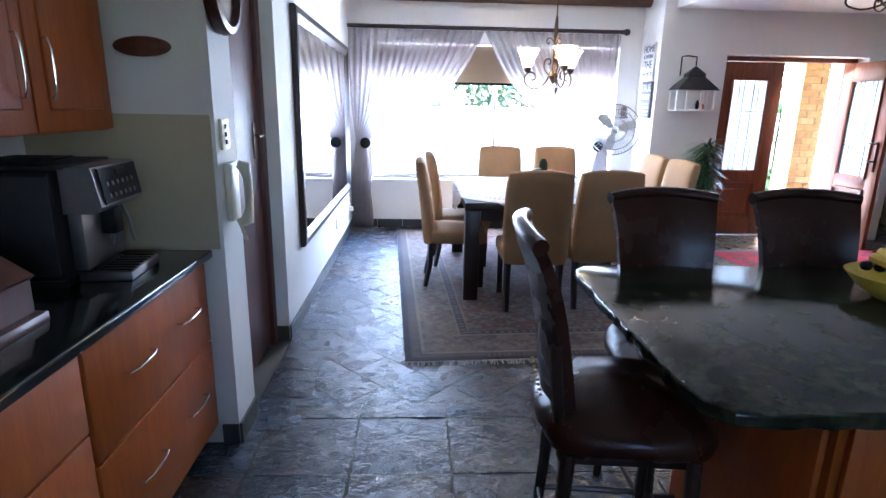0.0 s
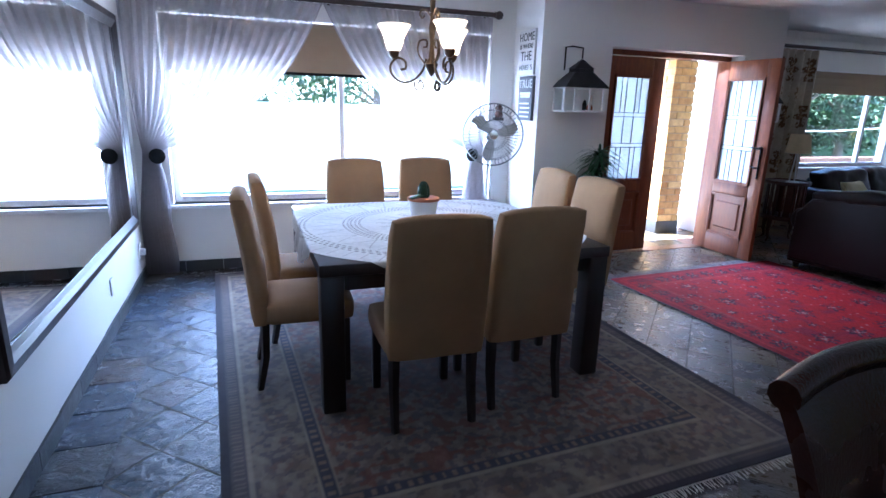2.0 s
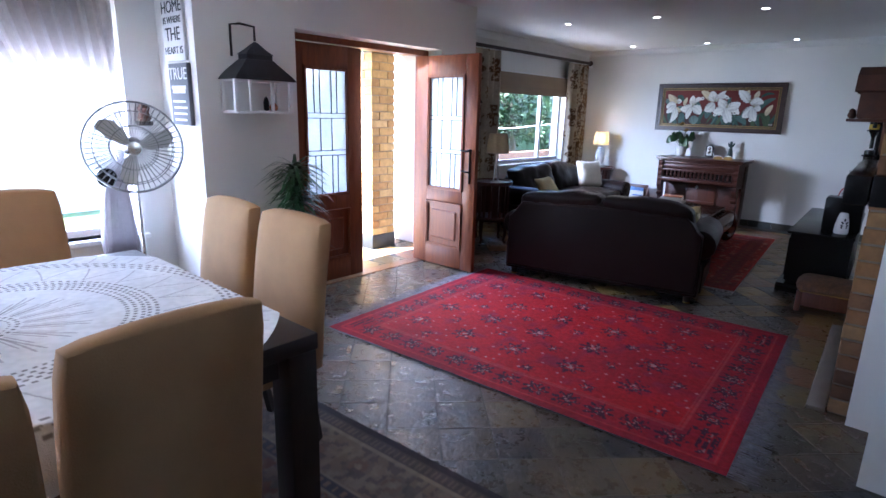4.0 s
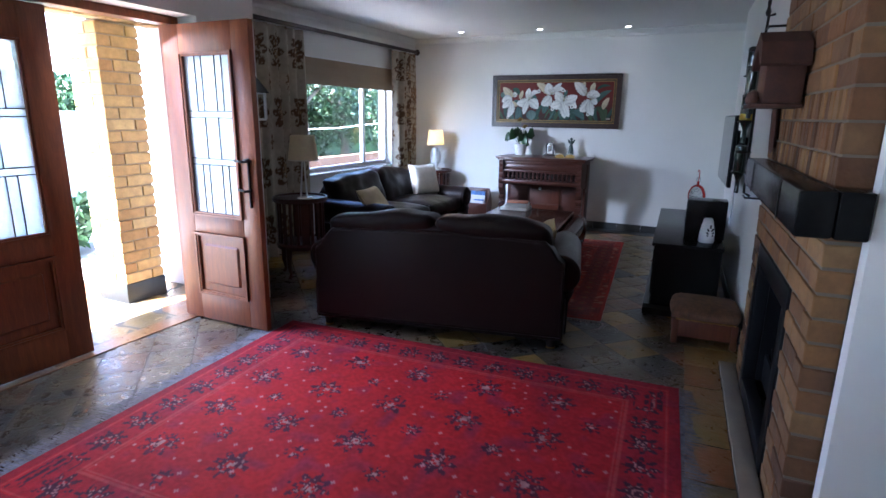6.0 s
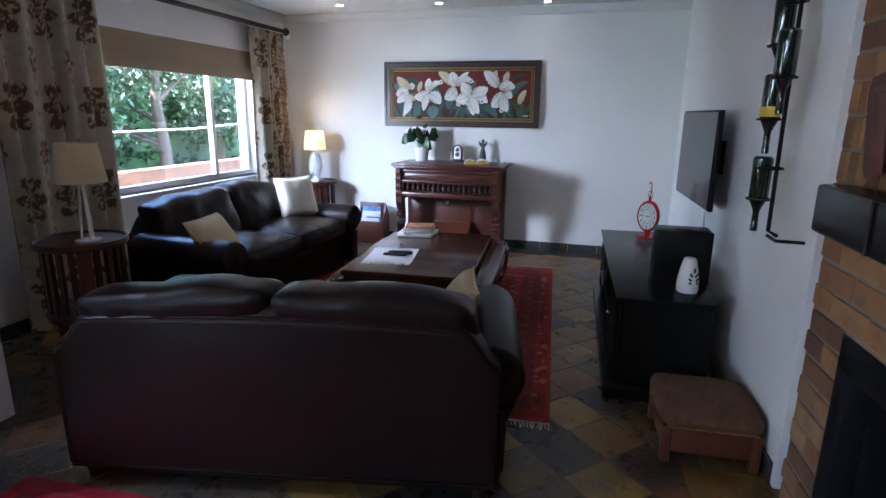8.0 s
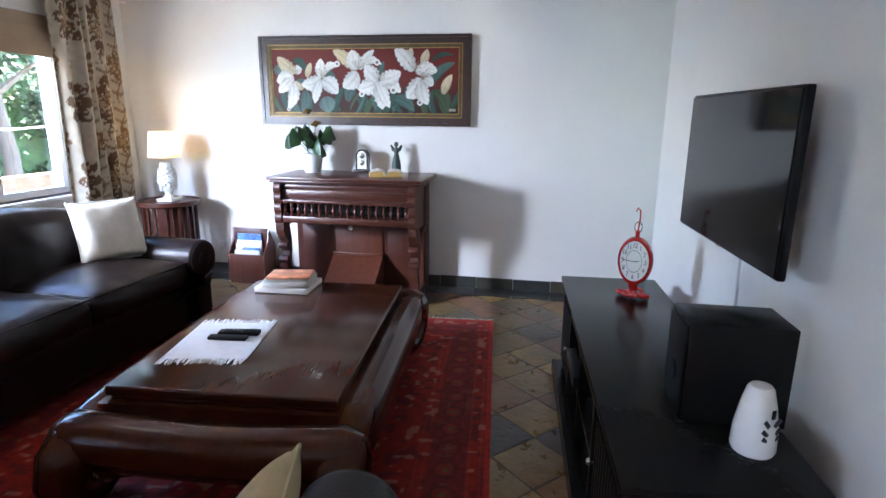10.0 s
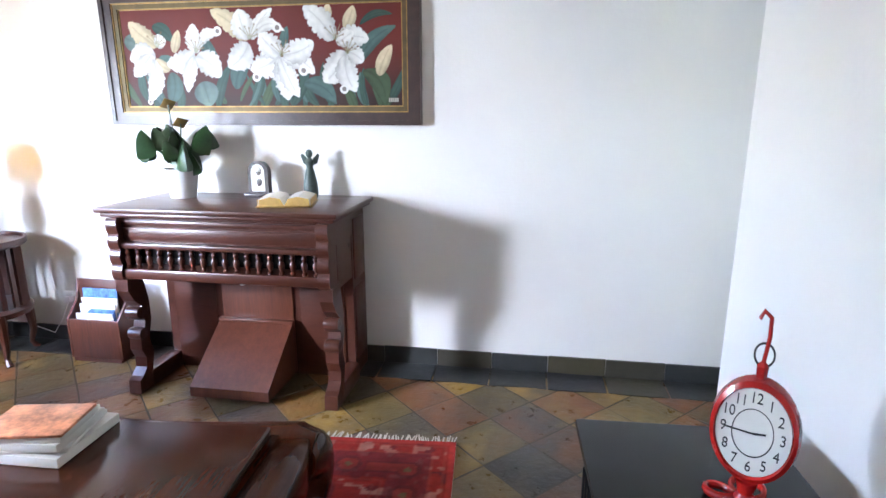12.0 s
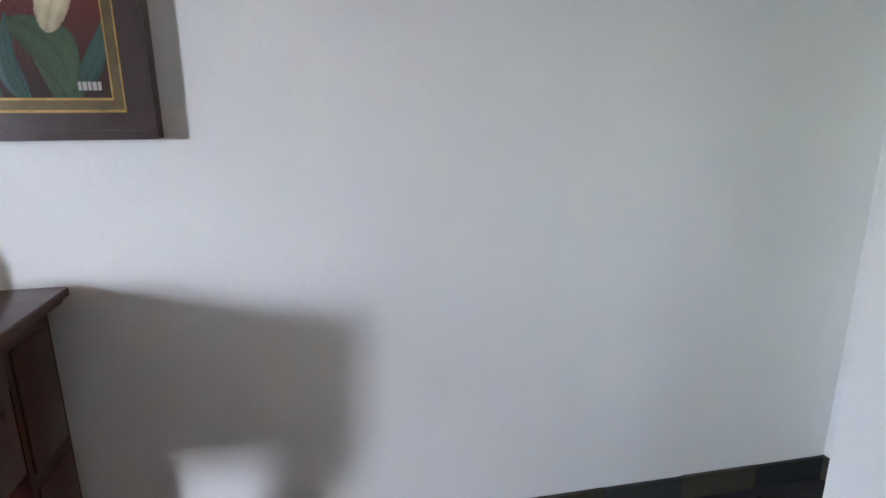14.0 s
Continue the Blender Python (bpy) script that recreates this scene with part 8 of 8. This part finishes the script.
part("core", boxes((2.9, 5.66, 7.48, 7.68, 2.10, 2.6)), PALE_MORTAR, lint, smooth=False)
for r in range(6):
    for k in range(12):
        x = 2.87 + 0.232 * k - 0.115 * (r % 2)
        brick(lint, x, x + 0.221, 7.465, 7.575, 2.092 + 0.084 * r, 2.165 + 0.084 * r, YBRICK)
pl = thing("garden_planter", "yellow clay planter with a leafy plant on the porch", "planter", (5.85, 8.5, -0.03))
part("pot", lathe([(0.14, 0), (0.2, 0.3), (0.22, 0.34), (0.2, 0.36), (0.17, 0.32), (0, 0.3)], 24), YBRICK, pl)


def leaf_cloud(clumps, count, size, seed_, squash=0.8):
    """Small leaves scattered over many uneven clumps: (x, y, z, radius)."""
    rs = np.random.RandomState(seed_)
    pick = rs.choice(len(clumps), count, p=np.array([c[3] ** 2 for c in clumps]) / sum(c[3] ** 2 for c in clumps))
    c = np.array(clumps)[pick]
    d = rs.normal(size=(count, 3))
    d /= np.linalg.norm(d, axis=1)[:, None]
    r = c[:, 3:4] * rs.uniform(0.55, 1.08, (count, 1))
    ctr = c[:, :3] + d * r * np.array((1, 1, squash))
    a = rs.normal(size=(count, 3)) + d * 0.6
    a /= np.linalg.norm(a, axis=1)[:, None]
    b = np.cross(a, rs.normal(size=(count, 3)))
    b /= np.linalg.norm(b, axis=1)[:, None]
    s = size * rs.uniform(0.6, 1.3, (count, 1))
    v = np.stack([ctr - a * s, ctr + b * s * 0.45, ctr + a * s, ctr - b * s * 0.45], 1).reshape(-1, 3)
    me = bpy.data.meshes.new("leaves")
    me.from_pydata(v.tolist(), [], np.arange(count * 4).reshape(-1, 4).tolist())
    me.materials.append(TREE_LEAF)
    return me


def tree(x, y, h, spread, seed_, leaves=5200, size=0.075, low=0.35):
    t = thing("tree", "leafy green garden tree with a branching trunk", "tree", (x, y, -0.22), group="garden trees")
    rnd = random.Random(seed_)
    part("trunk", tube([(0, 0, 0), (0.05, 0.02, h * 0.2), (-0.03, 0.05, h * 0.4), (0.04, 0, h * 0.6)], [0.14, 0.11, 0.09, 0.06], 10), BARK, t)
    clumps = []
    for k in range(11):
        a, z = rnd.uniform(0, 6.283), h * rnd.uniform(low, 0.95)
        r = spread * rnd.uniform(0.3, 0.85) * (1.15 - 0.5 * z / h)
        e = (r * math.cos(a), r * math.sin(a), z)
        part("limb", tube([(0, 0, min(z * 0.7, h * 0.55)), (e[0] * 0.5, e[1] * 0.5, z * 0.86), e], [0.055, 0.035, 0.015], 6), BARK, t)
        clumps.append((*e, spread * rnd.uniform(0.28, 0.5)))
        clumps.append((e[0] * 0.6 + rnd.uniform(-0.3, 0.3), e[1] * 0.6 + rnd.uniform(-0.3, 0.3), z + rnd.uniform(-0.3, 0.4), spread * rnd.uniform(0.2, 0.4)))
    cr = new("crown", leaf_cloud(clumps, leaves, size, seed_))
    cr.parent = t
    tagged(cr, kind="stuff")
    return t


tree(9.4, 11.6, 3.9, 1.6, 12, 9000, 0.07, 0.2)
tree(11.0, 12.6, 4.2, 1.7, 2, 9000, 0.07, 0.2)
tree(12.6, 11.8, 4.6, 1.9, 3, 9000, 0.075, 0.3)
tree(15.2, 12.6, 4.4, 1.9, 9, 7000, 0.075, 0.3)
tree(17.6, 12.0, 4.4, 1.9, 4, 6000, 0.08, 0.3)
tree(0.4, 15.5, 4.6, 2.2, 5, 8000, 0.09, 0.4)
tree(3.6, 16.5, 5.0, 2.4, 6, 8000, 0.09, 0.4)
tree(-3.2, 16.0, 4.8, 2.3, 7, 7000, 0.09, 0.4)
rnd = random.Random(31)
hd = thing("hedge", "dense green garden hedge behind the paving", "hedge", (0, 0, -0.22), kind="stuff")
cl_ = [(x + rnd.uniform(-0.2, 0.2), 13.9 + rnd.uniform(-0.3, 0.3), z, 0.5) for x in np.arange(8.0, 20, 0.55) for z in (0.3, 0.9, 1.5, 2.0)]
o = new("foliage", leaf_cloud(cl_, 26000, 0.075, 41))
o.parent = hd
part("inner_mass", moved(soft_box(11.2, 0.7, 2.1, 0.2, 0.1, 10), 14.4, 14.0, 0), HEDGE_GREEN, hd)
gw = structure("garden_wall", boxes((7.6, 20, 9.5, 9.7, -0.22, 0.72)), GARDEN_BRICK, "low orange brick garden wall", "garden wall")
ww = structure("boundary_wall", boxes((-14, 8.6, 13.2, 13.4, -0.22, 1.45)), WALL, "white sunlit boundary wall", "garden wall")
ag = thing("garden_shrub", "spiky green shrub beside the paving", "shrub", (5.9, 9.6, -0.03))
o = new("foliage", leaf_cloud([(0, 0, 0.35, 0.35), (0.25, 0.2, 0.3, 0.3), (-0.25, 0.1, 0.28, 0.28)], 900, 0.09, 77))
o.parent = ag
tagged(o, kind="stuff")
part("stem", tube([(0, 0, 0), (0, 0, 0.4)], 0.03, 8), BARK, ag)
o = new("foliage", leaf_cloud([(0, 0, 0.45, 0.2), (0.1, 0.05, 0.4, 0.15)], 320, 0.06, 78))
o.parent = pl
tagged(o, kind="stuff")
wire = thing("washing_line", "thin white washing line strung across the garden", "washing line", (0, 0, 0))
part("line", tube([(6.0, 9.4, 1.30 - 0.0), (8.0, 9.4, 1.2), (10.5, 9.4, 1.22), (12.0, 9.4, 1.3)], 0.008, 6), WHITE, wire)
part("post", tube([(12.0, 9.4, -0.1), (12.0, 9.4, 1.5)], 0.03, 8), ZINC, wire)


# ---- floor tiles, pieces last ----
def tile_mesh(w, h, seed_, material):
    bm = bmesh.new()
    r2 = random.Random(seed_)
    n = 3
    g = [[bm.verts.new((w * (i / n - 0.5) + (r2.uniform(-1, 1) * 0.002), h * (j / n - 0.5) + r2.uniform(-1, 1) * 0.002,
                        (-0.0045 if i in (0, n) or j in (0, n) else r2.uniform(-0.002, 0.0006)) + r2.uniform(-0.0006, 0.0006))) for j in range(n + 1)] for i in range(n + 1)]
    for i in range(n):
        for j in range(n):
            bm.faces.new((g[i][j], g[i + 1][j], g[i + 1][j + 1], g[i][j + 1]))
    edge = [g[i][0] for i in range(n + 1)] + [g[n][j] for j in range(1, n + 1)] + [g[i][n] for i in range(n - 1, -1, -1)] + [g[0][j] for j in range(n - 1, 0, -1)]
    low = [bm.verts.new((v.co.x, v.co.y, -0.012)) for v in edge]
    for k in range(len(edge)):
        m = (k + 1) % len(edge)
        bm.faces.new((edge[m], edge[k], low[k], low[m]))
    me = bpy.data.meshes.new("tile")
    bmesh.ops.recalc_face_normals(bm, faces=bm.faces[:])
    bm.to_mesh(me), bm.free()
    me.materials.append(material)
    me.polygons.foreach_set("use_smooth", [True] * len(me.polygons))
    me.set_sharp_from_angle(angle=radians(35))
    return me


DIAG, JOINT = 0.256, 0.009


class Laying:
    """One tint of the slate: its picked tiles and its joined rest."""

    def __init__(self, material, joined):
        self.material, self.joined, self.rest = material, joined, bmesh.new()
        self.kinds = {}

    def meshes(self, w, h, first, count, material=None):
        key = (w, h, first)
        if key not in self.kinds:
            self.kinds[key] = [tile_mesh(w, h, first + k, material or self.material) for k in range(count)]
        return self.kinds[key]

    def put(self, meshes, x, y, turn, picked, lift=0.0, spin=False):
        m = pose(x, y, lift + rnd.uniform(-0.0008, 0.0006), rnd.uniform(-0.25, 0.25), rnd.uniform(-0.25, 0.25), turn + (90 * rnd.randrange(4) if spin else 0))
        me = rnd.choice(meshes)
        if picked:
            same_mesh("tile", me, floor, m)
            return
        start = len(self.rest.verts)
        self.rest.from_mesh(me)
        self.rest.verts.ensure_lookup_table()
        for v in self.rest.verts[start:]:
            v.co = m @ v.co

    def finish(self, label):
        me = bpy.data.meshes.new("tile_rest")
        self.rest.to_mesh(me)
        self.rest.free()
        me.materials.clear()
        me.materials.append(self.joined)
        me.polygons.foreach_set("use_smooth", [True] * len(me.polygons))
        ob = new("further_tiles", me)
        ob.parent = floor
        tagged(ob, label, kind="stuff")


rnd = random.Random(17)
# blue has the sky's reflection painted into its colour, brown the entrance's dimness
blue, brown, gold = Laying(SKY_SHEEN_SLATE, SKY_SHEEN_REST), Laying(DIM_LIT_SLATE, DIM_LIT_REST), Laying(SLATE, SLATE_REST)


def near_walk(x, y):
    return (-0.3 < x < 0.15 and 2.9 < y < 6.2) or (6.2 < x < 9.8 and 3.7 < y < 4.55) or (8.9 < x < 9.8 and 4.3 < y < 6.6) or (2.7 < x < 3.5 and 3.4 < y < 5.6)


s = DIAG / math.sqrt(2)
for i in range(-60, 140):
    for j in range(-60, 140):
        if (i + j) % 2:
            continue
        x, y = -0.3 + i * s, 2.95 + j * s
        inside = (-0.3 - s < x < 5.6 and 2.90 < y < 7.2) or (3.95 < x < 9.8 + s and 3.0 < y < 7.6) or (9.1 < x < 9.8 + s and 2.4 < y < 3.4)
        if not inside or (x > 2.9 and x < 5.7 and y > YD + 0.2) or (x < 2.9 and y > 7.2):
            continue
        if 1.0 < x < 2.3 and 4.0 < y < 6.6:
            continue
        # one slate in three tints, following how each room is lit
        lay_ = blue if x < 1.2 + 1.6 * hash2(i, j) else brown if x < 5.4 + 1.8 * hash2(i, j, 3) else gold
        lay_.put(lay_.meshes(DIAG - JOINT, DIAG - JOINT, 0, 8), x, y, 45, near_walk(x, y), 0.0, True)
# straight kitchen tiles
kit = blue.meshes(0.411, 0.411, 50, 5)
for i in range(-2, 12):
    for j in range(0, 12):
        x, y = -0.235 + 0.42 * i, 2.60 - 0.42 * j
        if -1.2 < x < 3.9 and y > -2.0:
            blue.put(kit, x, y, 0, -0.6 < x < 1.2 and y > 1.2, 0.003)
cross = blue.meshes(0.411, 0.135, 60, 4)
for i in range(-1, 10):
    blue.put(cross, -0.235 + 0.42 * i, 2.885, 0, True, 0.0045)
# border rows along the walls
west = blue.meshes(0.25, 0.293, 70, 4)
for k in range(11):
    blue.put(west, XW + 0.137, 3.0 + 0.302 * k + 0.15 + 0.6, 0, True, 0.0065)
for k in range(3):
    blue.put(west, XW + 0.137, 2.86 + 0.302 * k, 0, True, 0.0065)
south_edge = gold.meshes(0.293, 0.19, 75, 4)
for k in range(30):
    x = 4.6 + 0.302 * k
    if x < 9.2:
        p = TVM @ Vector((x - 4.42, 0.1 if x > 6.2 else 0.19, 0))
        gold.put(south_edge, p.x, p.y, TV_TURN, x > 6.2, 0.0065)
east_edge = gold.meshes(0.19, 0.293, 80, 5, SKIRT)
for k in range(17):
    gold.put(east_edge, XE - 0.11, 2.42 + 0.151 + 0.302 * k + 0.02, 0, True, 0.0065)
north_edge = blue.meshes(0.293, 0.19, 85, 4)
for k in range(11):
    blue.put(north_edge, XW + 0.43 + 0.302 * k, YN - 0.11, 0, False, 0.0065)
blue.finish("further slate floor tiles tinted with bluish sky reflection")
brown.finish("further slate floor tiles dulled for the dim entrance light")
gold.finish("further multicoloured slate floor tiles")
pt_ = [tile_mesh(0.293, 0.293, 90 + k, SLATE) for k in range(5)]
for i in range(10):
    for j in range(5):
        m = pose(3.45 + 0.3 * i, 7.10 + 0.3 * j, -0.002)
        same_mesh("tile", rnd.choice(pt_), porch, m)
